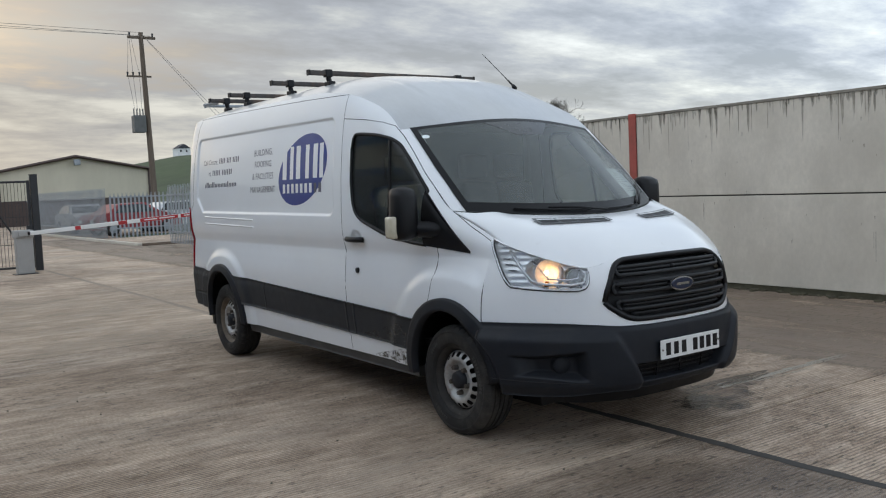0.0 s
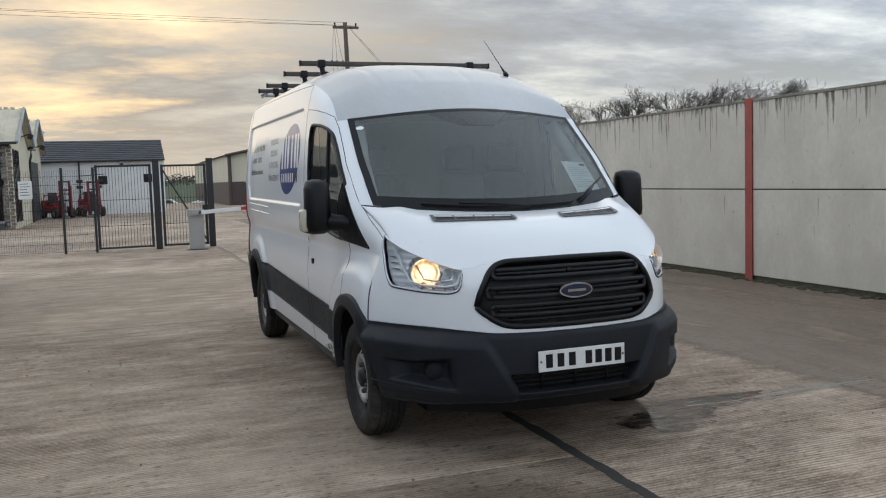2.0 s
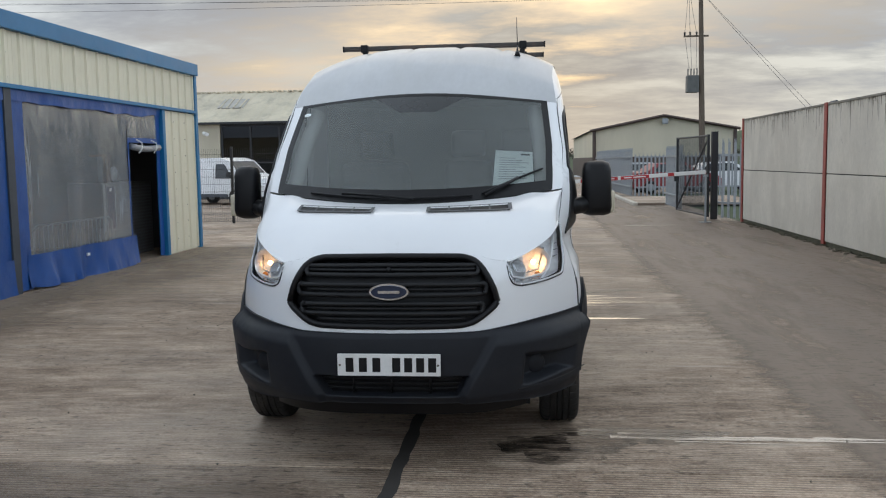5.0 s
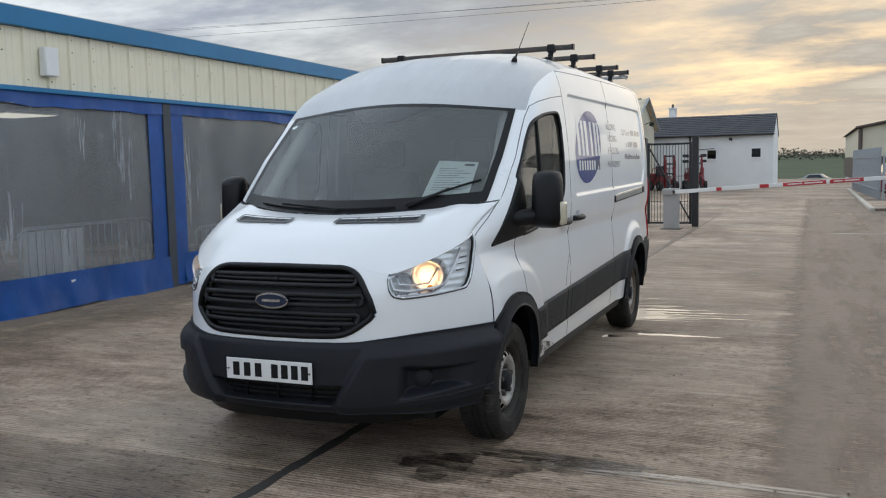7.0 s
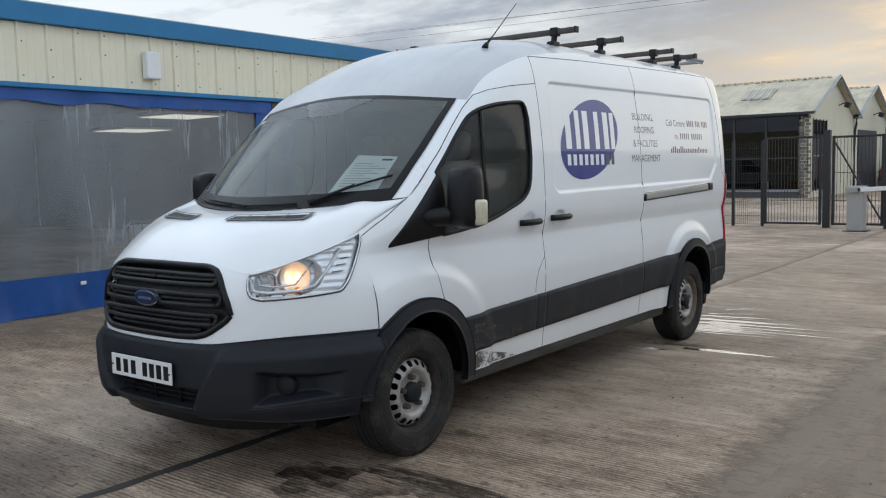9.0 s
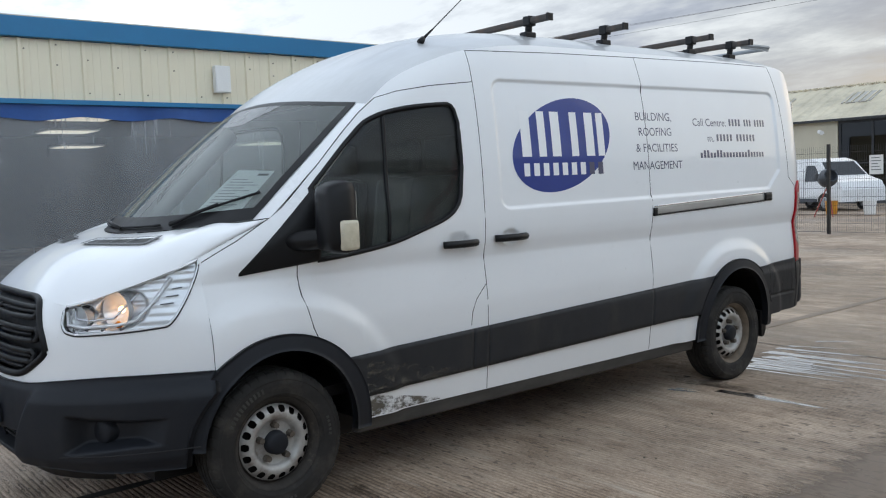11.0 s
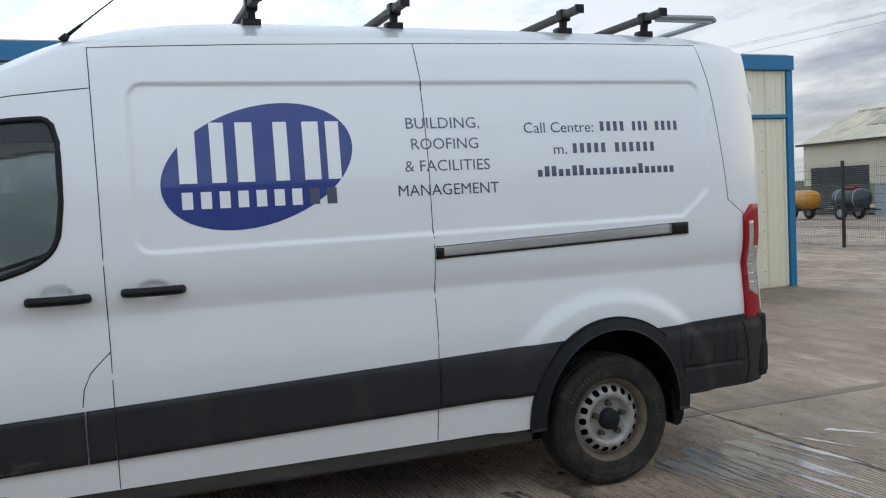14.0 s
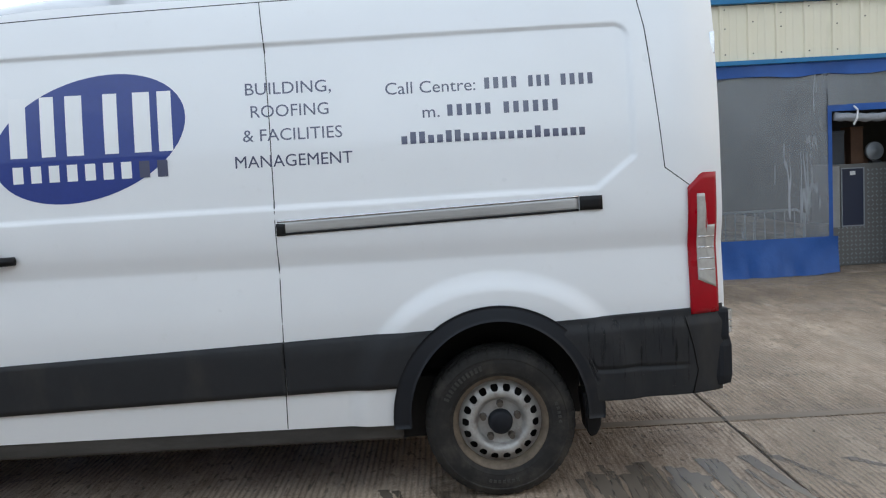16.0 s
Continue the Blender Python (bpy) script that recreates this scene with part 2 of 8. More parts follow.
CONCRETE = concrete_yard()
JOINT = surface("joint_filler", (0.045, 0.040, 0.035), 0.8)
GRASS = surface("field_grass", (0.050, 0.078, 0.024), 0.9, vary=0.4, scale=0.05, fine=0.8, fine_vary=0.3, relief=0)
FARWOOD = surface("far_hedge", (0.072, 0.068, 0.046), 0.95, vary=0.4, scale=0.4, fine=3.0, relief=0)
WALL_CONC = surface("wall_concrete", (0.64, 0.585, 0.495), 0.85, vary=0.20, scale=1.6, fine=25, fine_vary=0.16, relief=0.25,
                    dirt=(0.43, 0.385, 0.315), dirt_scale=1.1, dirt_lo=0.45, dirt_hi=0.75, stretch=(1, 1, 0.6))
WALL_TOP = surface("lichened_wall_top", (0.30, 0.275, 0.225), 0.9, vary=0.5, scale=5, fine=40, fine_vary=0.3, relief=0.5, depth=0.006)
RUN_STAIN = film_mark("thin_run_stain", (0.15, 0.13, 0.095), 0.9, 7.0, (3.0, 1, 0.5), 0.32, 0.66, 0.55)
STAIN = surface("dark_run_stain", (0.20, 0.175, 0.14), 0.9, vary=0.4, scale=6)
MOSS = surface("mossy_debris", (0.10, 0.09, 0.055), 0.95, vary=0.5, scale=9, fine=40, relief=0.5, depth=0.01)
RED_STEEL = surface("red_oxide_steel", (0.36, 0.075, 0.055), 0.6, vary=0.25, scale=4, dirt=(0.20, 0.06, 0.04), dirt_scale=3)
CREAM = surface("cream_cladding", (0.79, 0.725, 0.555), 0.45, vary=0.08, scale=0.8, fine=8, fine_vary=0.04, relief=0.03, dirt=(0.5, 0.45, 0.33), dirt_scale=1.6, dirt_lo=0.58, dirt_hi=0.85, stretch=(1, 1, 0.35))
CREAM_FAR = surface("cream_sheeting_far", (0.60, 0.55, 0.42), 0.6, vary=0.14, scale=0.5, fine=5, fine_vary=0.06, relief=0, stretch=(1, 1, 0.3))
ROOF_SHEET = surface("weathered_roof_sheet", (0.68, 0.61, 0.46), 0.75, vary=0.25, scale=0.6, fine=6, dirt=(0.26, 0.24, 0.19), dirt_scale=0.8, relief=0)
BLUE_TRIM = surface("blue_steel_trim", (0.012, 0.165, 0.36), 0.4, vary=0.15, scale=2, fine=30, fine_vary=0.06, relief=0.02)
PVC_BLUE = surface("blue_tarpaulin", (0.010, 0.080, 0.32), 0.42, vary=0.28, scale=2.2, fine=14, fine_vary=0.10, relief=0.3, depth=0.02)
POST_GREY = surface("grey_painted_post", (0.055, 0.065, 0.08), 0.5)
# low tone; in the workshop it carries the dimness of the inside
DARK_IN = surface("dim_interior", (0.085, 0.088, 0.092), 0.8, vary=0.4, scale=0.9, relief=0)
CHECKER = surface("chequer_plate", (0.180, 0.174, 0.165), 0.45, metal=0.3, vary=0.2, scale=2, relief=0.05)
BLACK_STEEL = surface("black_powder_steel", (0.018, 0.019, 0.022), 0.45, vary=0.2, scale=6)
GALV = surface("galvanised_steel", (0.33, 0.355, 0.375), 0.5, metal=0.4, vary=0.18, scale=4, fine=30)
STONE = surface("rubble_stone", (0.25, 0.215, 0.175), 0.9, vary=0.4, scale=2.0, fine=12, fine_vary=0.3, spread=0.35, relief=0.4, depth=0.02)
SLATE = surface("dark_slate_roof", (0.052, 0.054, 0.066), 0.7, vary=0.25, scale=1.2, fine=5, relief=0)
RENDER_WHITE = surface("white_render", (0.76, 0.76, 0.74), 0.85, vary=0.08, scale=0.8, fine=20, fine_vary=0.04, relief=0.05)
DARK_GLAZE = glass("dark_glazing", (0.035, 0.05, 0.05), 0.75, 0.02)
ROLLER = surface("black_roller_door", (0.022, 0.024, 0.028), 0.5)
TIMBER = surface("weathered_pole_timber", (0.15, 0.115, 0.085), 0.85, vary=0.35, scale=2, fine=12, stretch=(3, 3, 0.3), relief=0.3, depth=0.01)
BARK = surface("winter_bark", (0.085, 0.073, 0.060), 0.95, vary=0.3, scale=2, relief=0)
RED_PAINT = surface("red_machine_paint", (0.26, 0.015, 0.018), 0.4, vary=0.25, scale=3)
ORANGE_PAINT = surface("orange_machine_paint", (0.62, 0.27, 0.015), 0.45, vary=0.2, scale=3)
BARRIER_BODY = surface("grey_barrier_cabinet", (0.36, 0.355, 0.34), 0.55, vary=0.12, scale=4)
WHITE_PLASTIC = surface("white_plastic", (0.78, 0.78, 0.76), 0.45, vary=0.06, scale=3, relief=0)
RUBBER = surface("tyre_rubber", (0.027, 0.0255, 0.024), 0.78, vary=0.3, scale=9, fine=80, fine_vary=0.2, dirt=(0.105, 0.092, 0.078), dirt_scale=6, dirt_lo=0.48, dirt_hi=0.85, relief=0.25, spec=0.3)
DUSTY_RUBBER = surface("scuffed_tyre_relief", (0.058, 0.054, 0.049), 0.8, vary=0.4, scale=20, relief=0.2)

# ---- building helpers ----


def link_mesh(name, verts, faces, mat, parent=None, label="", smooth=False):
    me = bpy.data.meshes.new(name)
    me.from_pydata([tuple(map(float, v)) for v in verts], [], [tuple(f) for f in faces])
    me.materials.append(mat)
    if smooth:
        me.polygons.foreach_set("use_smooth", [True] * len(me.polygons))
    ob = new(name, me)
    if parent is not None:
        ob.parent = parent
    if label:
        tagged(ob, label)
    return ob


def part(name, bm, mat, parent=None, label="", smooth=False):
    me = bpy.data.meshes.new(name)
    bm.to_mesh(me)
    bm.free()
    me.materials.append(mat)
    if smooth:
        me.polygons.foreach_set("use_smooth", [True] * len(me.polygons))
    ob = new(name, me)
    if parent is not None:
        ob.parent = parent
    if label:
        tagged(ob, label)
    return ob


def share(name, like, parent, m):
    """Another object on the same mesh."""
    ob = new(name, like.data)
    ob.parent = parent
    ob.matrix_local = m
    return ob


def thing(name, label, category, at=(0, 0, 0), group="", kind=""):
    ob = new(name)
    ob.empty_display_size = 0.2
    ob.location = at
    bpy.context.view_layer.update()
    return tagged(ob, label, category, group, kind)


def block(bm, x0, x1, y0, y1, z0, z1, bevel=0.0, m=None):
    g = bmesh.ops.create_cube(bm, size=1.0)
    vs = g["verts"]
    for v in vs:
        v.co = Vector(((x0 + x1) / 2 + v.co.x * (x1 - x0), (y0 + y1) / 2 + v.co.y * (y1 - y0), (z0 + z1) / 2 + v.co.z * (z1 - z0)))
    if bevel:
        es = {e for v in vs for e in v.link_edges}
        r = bmesh.ops.bevel(bm, geom=list(es), offset=bevel, segments=2, affect="EDGES", profile=0.6)
        vs = list({v for f in r["faces"] for v in f.verts} | {v for v in vs if v.is_valid})
    if m is not None:
        bmesh.ops.transform(bm, matrix=m, verts=[v for v in vs if v.is_valid])
    return vs


def box(name, x0, x1, y0, y1, z0, z1, mat, parent=None, label="", bevel=0.0, m=None):
    bm = bmesh.new()
    block(bm, x0, x1, y0, y1, z0, z1, bevel, m)
    return part(name, bm, mat, parent, label)


def rod(bm, a, b, r0, r1=None, n=8):
    """A round bar from a to b."""
    a, b = Vector(a), Vector(b)
    r1 = r0 if r1 is None else r1
    q = (b - a).to_track_quat("Z", "Y").to_matrix()
    ring0, ring1 = [], []
    for i in range(n):
        d = q @ Vector((math.cos(2 * math.pi * i / n), math.sin(2 * math.pi * i / n), 0))
        ring0.append(bm.verts.new(a + d * r0))
        ring1.append(bm.verts.new(b + d * r1))
    for i in range(n):
        bm.faces.new((ring0[i], ring0[(i + 1) % n], ring1[(i + 1) % n], ring1[i]))
    if r0 > 1e-4:
        bm.faces.new(ring0[::-1])
    if r1 > 1e-4:
        bm.faces.new(ring1)


def tube(bm, pts, r, n=8):
    pts = [Vector(p) for p in pts]
    rings = []
    for i, p in enumerate(pts):
        d = (pts[min(i + 1, len(pts) - 1)] - pts[max(i - 1, 0)]).normalized()
        q = d.to_track_quat("Z", "Y").to_matrix()
        rings.append([bm.verts.new(p + q @ Vector((math.cos(2 * math.pi * k / n) * r, math.sin(2 * math.pi * k / n) * r, 0))) for k in range(n)])
    for a, b in zip(rings, rings[1:]):
        for k in range(n):
            bm.faces.new((a[k], a[(k + 1) % n], b[(k + 1) % n], b[k]))
    bm.faces.new(rings[0][::-1])
    bm.faces.new(rings[-1])


def lathe(bm, profile, n=48, axis_at=(0, 0, 0), close=False):
    """Turns (radius, along) pairs round the y axis."""
    rings = []
    for k in range(n):
        a = 2 * math.pi * k / n
        rings.append([bm.verts.new((axis_at[0] + r * math.cos(a), axis_at[1] + y, axis_at[2] + r * math.sin(a))) for r, y in profile])
    for k in range(n):
        a, b = rings[k], rings[(k + 1) % n]
        for i in range(len(profile) - 1):
            bm.faces.new((a[i], a[i + 1], b[i + 1], b[i]))
        if close:
            bm.faces.new((a[-1], a[0], b[0], b[-1]))


def grid_faces(nu, nv, off=0, flip=False):
    out = []
    for i in range(nu - 1):
        for j in range(nv - 1):
            a, b, c, d = i * nv + j, (i + 1) * nv + j, (i + 1) * nv + j + 1, i * nv + j + 1
            out.append(tuple(off + k for k in ((a, d, c, b) if flip else (a, b, c, d))))
    return out


def smoothstep(a, b, x):
    t = np.clip((x - a) / (b - a), 0, 1)
    return t * t * (3 - 2 * t)


def curve(pts):
    """A smooth monotone interpolation through (x, y) pairs."""
    xs, ys = np.array(sorted(pts), float).T
    h, d = np.diff(xs), np.diff(ys) / np.diff(xs)
    m = np.zeros(len(xs))
    m[0], m[-1] = d[0], d[-1]
    for i in range(1, len(xs) - 1):
        m[i] = 0 if d[i - 1] * d[i] <= 0 else 3 * (h[i - 1] + h[i]) / ((2 * h[i] + h[i - 1]) / d[i - 1] + (h[i] + 2 * h[i - 1]) / d[i])

    def f(x):
        x = np.clip(np.asarray(x, float), xs[0], xs[-1])
        i = np.clip(np.searchsorted(xs, x) - 1, 0, len(xs) - 2)
        t = (x - xs[i]) / h[i]
        return (ys[i] * (2 * t**3 - 3 * t**2 + 1) + h[i] * m[i] * (t**3 - 2 * t**2 + t)
                + ys[i + 1] * (-2 * t**3 + 3 * t**2) + h[i] * m[i + 1] * (t**3 - t**2))
    return f


# ---- ground ----
def rise_of(x, y):
    """The height of the fields: a hill beyond the tail of the van, a long bank behind the wall."""
    hill = math.exp(-(((x + 400) / 130) ** 2 + ((y - 150) / 85) ** 2)) * 20.0
    bank = math.exp(-(((x + 150) / 170) ** 2 + ((y - 128) / 34) ** 2)) * 10.5
    far = float(np.interp(x, [-300, -230, -150, -110, -98, -84], [3.4, 2.2, -0.7, -1.35, -1.25, 0.0]))
    return -0.06 + max(hill + min(far, 0.0), far) + bank


gverts, gfaces = [], []
ring = [0, 30, 60, 90, 120, 150, 180, 220, 260, 300, 340, 380, 420, 460, 520, 600, 800, 1200, 1900]
for r in ring:
    for k in range(96):
        a = 2 * math.pi * k / 96
        x, y = -10 + r * math.cos(a), r * math.sin(a)
        # fields rise gently beyond the yard towards the north-west hill
        z = -0.06
        if r >= 90:
            z = rise_of(x, y)
        gverts.append((x, y, z))
for i in range(len(ring) - 1):
    for k in range(96):
        gfaces.append((i * 96 + k, (i + 1) * 96 + k, (i + 1) * 96 + (k + 1) % 96, i * 96 + (k + 1) % 96))
ground = tagged(link_mesh("ground", gverts, gfaces, GRASS, smooth=True), "rough green grass fields rising to low hills", "ground", kind="structure")

# the concrete yard: bays cast between joints, each slab an own piece
yard = thing("pavement", "worn tined concrete yard with damp stains and tar joints", "pavement", kind="structure")
box("bed", -33, 16, -34, 5.5, -0.055, -0.010, JOINT, yard, "dark joint filler")
JX = [-35.3, -29.25, -23.2, -17.15, -11.12, -5.09, 0.94, 6.97, 13.0, 16.0]
JY = [-34, -28.3, -22.6, -16.9, -11.2, -5.65, 0.02, 5.83]


def slab(x0, x1, y0, y1):
    g = 0.007
    return box("slab", x0 + g, x1 - g, y0 + g, y1 - g, -0.05, 0.0, CONCRETE, yard, bevel=0.006)


for i in range(len(JX) - 1):
    for j in range(len(JY) - 1):
        if JX[i] >= 0.9 and JY[j] < -12:
            continue
        slab(JX[i], JX[i + 1], JY[j], JY[j + 1])

# far concrete apron beyond the gates
apron = box("road", -75, -35.3, -40, 9.0, -0.05, -0.004, CONCRETE)
tagged(apron, "grey concrete access road beyond the gates", "road", kind="structure")

# ---- precast boundary wall ----
WY = 5.86
wall = thing("wall_north", "cream precast concrete panel wall with dark run stains", "wall", kind="structure")
PX = [-16.72, -10.73, -4.72, 1.29, 7.3, 13.3]
for x0, x1 in zip(PX, PX[1:]):
    for z0, z1 in ((0.07, 1.245), (1.262, 2.44)):
        box("panel", x0 + 0.06, x1 - 0.06, WY, WY + 0.15, z0, z1, WALL_CONC, wall, bevel=0.008)
    box("joint_strip", x0 + 0.06, x1 - 0.06, WY + 0.02, WY + 0.13, 1.240, 1.266, JOINT, wall, "dark panel joint")
    box("plinth", x0 + 0.06, x1 - 0.06, WY + 0.02, WY + 0.19, -0.05, 0.075, MOSS, wall, "mossy footing")
    for k in range(4):
        xa, xb = x0 + 0.06 + (x1 - x0 - 0.12) * k / 4, x0 + 0.06 + (x1 - x0 - 0.12) * (k + 1) / 4
        box("coping", xa + 0.012, xb - 0.012, WY - 0.014, WY + 0.165, 2.44, 2.478, WALL_TOP, wall, "lichened concrete top edge", bevel=0.008)
for x in PX:
    bm = bmesh.new()
    block(bm, x - 0.07, x + 0.07, WY - 0.025, WY - 0.013, -0.04, 2.49)
    block(bm, x - 0.008, x + 0.008, WY - 0.013, WY + 0.17, -0.04, 2.49)
    block(bm, x - 0.07, x + 0.07, WY + 0.17, WY + 0.182, -0.04, 2.49)
    part("steel_post", bm, RED_STEEL, wall, "red oxide painted steel post")
# run stains below the top edge, each a thin dried film
rs = random.Random(5)
bm = bmesh.new()
for x0, x1 in zip(PX, PX[1:]):
    for _ in range(190):
        cx, w, h = rs.uniform(x0 + 0.1, x1 - 0.1), rs.uniform(0.006, 0.026), rs.choice((0.05, 0.07, 0.10, 0.12, 0.18, 0.3, 0.55)) * rs.uniform(0.6, 1.3)
        v = [bm.verts.new(p) for p in ((cx - w, WY - 0.0015, 2.44), (cx + w, WY - 0.0015, 2.44), (cx + w * 0.7, WY - 0.0015, 2.44 - h * 0.7), (cx, WY - 0.0015, 2.44 - h), (cx - w * 0.6, WY - 0.0015, 2.44 - h * 0.6))]
        bm.faces.new(v)
    for _ in range(40):
        cx, cz, h, w = rs.uniform(x0 + 0.3, x1 - 0.3), rs.uniform(0.3, 2.3), rs.uniform(0.015, 0.05), rs.uniform(0.004, 0.010)
        v = [bm.verts.new(p) for p in ((cx - w, WY - 0.0015, cz), (cx + w, WY - 0.0015, cz), (cx + w * 0.4, WY - 0.0015, cz - h), (cx - w * 0.4, WY - 0.0015, cz - h))]
        bm.faces.new(v)
    for _ in range(5):
        cx, cz, h = rs.uniform(x0 + 0.5, x1 - 0.5), rs.choice((1.15, 0.8, 2.0)), rs.uniform(0.1, 0.4)
        w = 0.008
        v = [bm.verts.new(p) for p in ((cx - w, WY - 0.0015, cz), (cx + w, WY - 0.0015, cz), (cx + w * 0.4, WY - 0.0015, cz - h), (cx - w * 0.4, WY - 0.0015, cz - h))]
        bm.faces.new(v)
tagged(part("run_stain", bm, RUN_STAIN, wall), kind="stuff")
# litter and moss along the foot
bm = bmesh.new()
for _ in range(420):
    x, y = rs.uniform(-16.5, 3.0), WY - abs(rs.gauss(0, 0.07))
    s = rs.uniform(0.01, 0.045)
    vs = block(bm, x - s, x + s, y - s * 0.7, y + s * 0.7, -0.002, s * 0.5)
    bmesh.ops.rotate(bm, verts=vs, cent=(x, y, 0), matrix=Matrix.Rotation(rs.uniform(0, 3), 3, "Z"))
tagged(part("moss_litter", bm, MOSS), "crumbled moss and leaf litter along the wall foot", "debris", kind="stuff")

# ---- workshop with curtains ----
BY = -5.65
shop = thing("workshop", "cream ribbed steel workshop with blue trim and curtain bays", "building", kind="structure")
XE = -11.08          # far end
XN = 9.0             # near end, behind the camera


def ribbed(bm, x0, x1, z0, z1, y, out=1, pitch=0.333, depth=0.032):
    """Trapezoid-ribbed sheet in the plane y, ribs standing proud."""
    xs = []
    x = x0
    prof = ((0.0, 0), (0.012, 1), (0.040, 1), (0.052, 0))
    pts = []
    while x < x1 - 1e-6:
        for dx, h in prof:
            if x + dx < x1:
                pts.append((x + dx, h * depth))
        for g in (0.16, 0.245):
            if x + g < x1:
                pts.append((x + g, 0.0))
                pts.append((x + g + 0.006, 0.004))
                pts.append((x + g + 0.012, 0.0))
        x += pitch
    pts.append((x1, 0.0))
    lo = [bm.verts.new((px_, y + out * d, z0)) for px_, d in pts]
    hi = [bm.verts.new((px_, y + out * d, z1)) for px_, d in pts]
    for i in range(len(pts) - 1):
        bm.faces.new((lo[i], lo[i + 1], hi[i + 1], hi[i]))


bm = bmesh.new()
ribbed(bm, XE + 0.09, XN, 2.60, 3.25, BY)
part("upper_cladding", bm, CREAM, shop, "cream ribbed sheet above the bays")
bm = bmesh.new()
ribbed(bm, -10.99, -9.60, 0.02, 2.535, BY - 0.01)
part("end_cladding", bm, CREAM, shop, "cream ribbed sheet panel")
box("backing", XE + 0.09, XN, BY - 0.10, BY - 0.006, 2.60, 3.25, CREAM, shop)
box("backing", -10.99, -9.60, BY - 0.10, BY - 0.016, 0.0, 2.535, CREAM, shop)
# blue trims
bm = bmesh.new()
block(bm, XE - 0.03, XN, BY - 0.02, BY + 0.085, 3.255, 3.47, 0.008)
part("gutter_fascia", bm, BLUE_TRIM, shop, "blue folded steel gutter fascia")
box("drip_trim", XE + 0.09, XN, BY - 0.03, BY + 0.055, 2.545, 2.598, BLUE_TRIM, shop, "blue drip trim", bevel=0.004)
box("corner_trim", XE - 0.025, XE + 0.087, BY - 0.12, BY + 0.05, 0.0, 3.25, BLUE_TRIM, shop, "blue corner flashing", bevel=0.004)
box("jamb_trim", -9.61, -9.50, BY - 0.12, BY + 0.035, 0.0, 2.54, BLUE_TRIM, shop, "blue door jamb", bevel=0.004)
# fixings in the sheet
bm = bmesh.new()
for k in range(int((XN - XE) / 0.333)):
    x = XE + 0.30 + k * 0.333
    for z in (2.68, 2.98 if k % 2 else 3.05, 3.2 if k % 3 else 3.14):
        if rs.random() < 0.75:
            rod(bm, (x + 0.1, BY, z), (x + 0.1, BY + 0.008, z), 0.009, n=6)
for x in (-10.55, -10.05):
    for k in range(8):
        rod(bm, (x, BY - 0.01, 0.25 + k * 0.3), (x, BY + 0.0, 0.25 + k * 0.3), 0.008, n=6)
tagged(part("fixing", bm, STAIN, shop), kind="stuff")
# shell: end wall, roof, back, floor inside
box("end_wall", XE, XE + 0.08, -24, BY - 0.12, 0, 3.45, CREAM, shop)
# dark sheet added over the cream end wall, inner shade put into its colour
box("end_shade_sheet", XE + 0.085, XE + 0.10, -23.9, BY - 0.13, 0, 3.36, DARK_IN, shop, "dark sheet for the shade of the inside")
box("roof", XE - 0.02, XN, -24, BY - 0.02, 3.44, 3.50, ROOF_SHEET, shop)
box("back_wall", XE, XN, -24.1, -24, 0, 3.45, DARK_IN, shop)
box("near_wall", XN - 0.1, XN, -24, BY - 0.12, 0, 3.45, CREAM, shop)
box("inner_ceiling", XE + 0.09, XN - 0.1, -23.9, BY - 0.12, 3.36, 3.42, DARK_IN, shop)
for x in (-4.97, 1.06, 7.1):
    bm = bmesh.new()
    block(bm, x - 0.075, x + 0.075, BY - 0.02, BY + 0.02, 0, 2.545)
    block(bm, x - 0.01, x + 0.01, BY - 0.18, BY - 0.02, 0, 2.545)
    part("bay_post", bm, POST_GREY, shop, "dark grey steel bay post")
PANEL_GLOW = glow("warm_light_panel", (0.75, 0.70, 0.55), 0.9)
for x, y, z in ((-4.25, -15.2, 3.2), (-5.1, -19.4, 3.2), (-6.4, -23.0, 3.0), (-8.13, -12.2, 2.8), (-6.45, -8.96, 2.8), (-8.3, -14.3, 2.6)):
    lamp = thing("ceiling_light", "square warm light panel hung under the workshop ceiling", "lamp", (x, y, z), "workshop lights")
    box("frame", -0.64, 0.64, -0.64, 0.64, 0.0, 0.05, WHITE_PLASTIC, lamp)
    box("diffuser", -0.60, 0.60, -0.60, 0.60, -0.012, -0.002, PANEL_GLOW, lamp, "lit warm diffuser")
    for s in (-0.5, 0.5):
        box("hanger", s - 0.01, s + 0.01, -0.01, 0.01, 0.05, 3.38 - z, GALV, lamp)



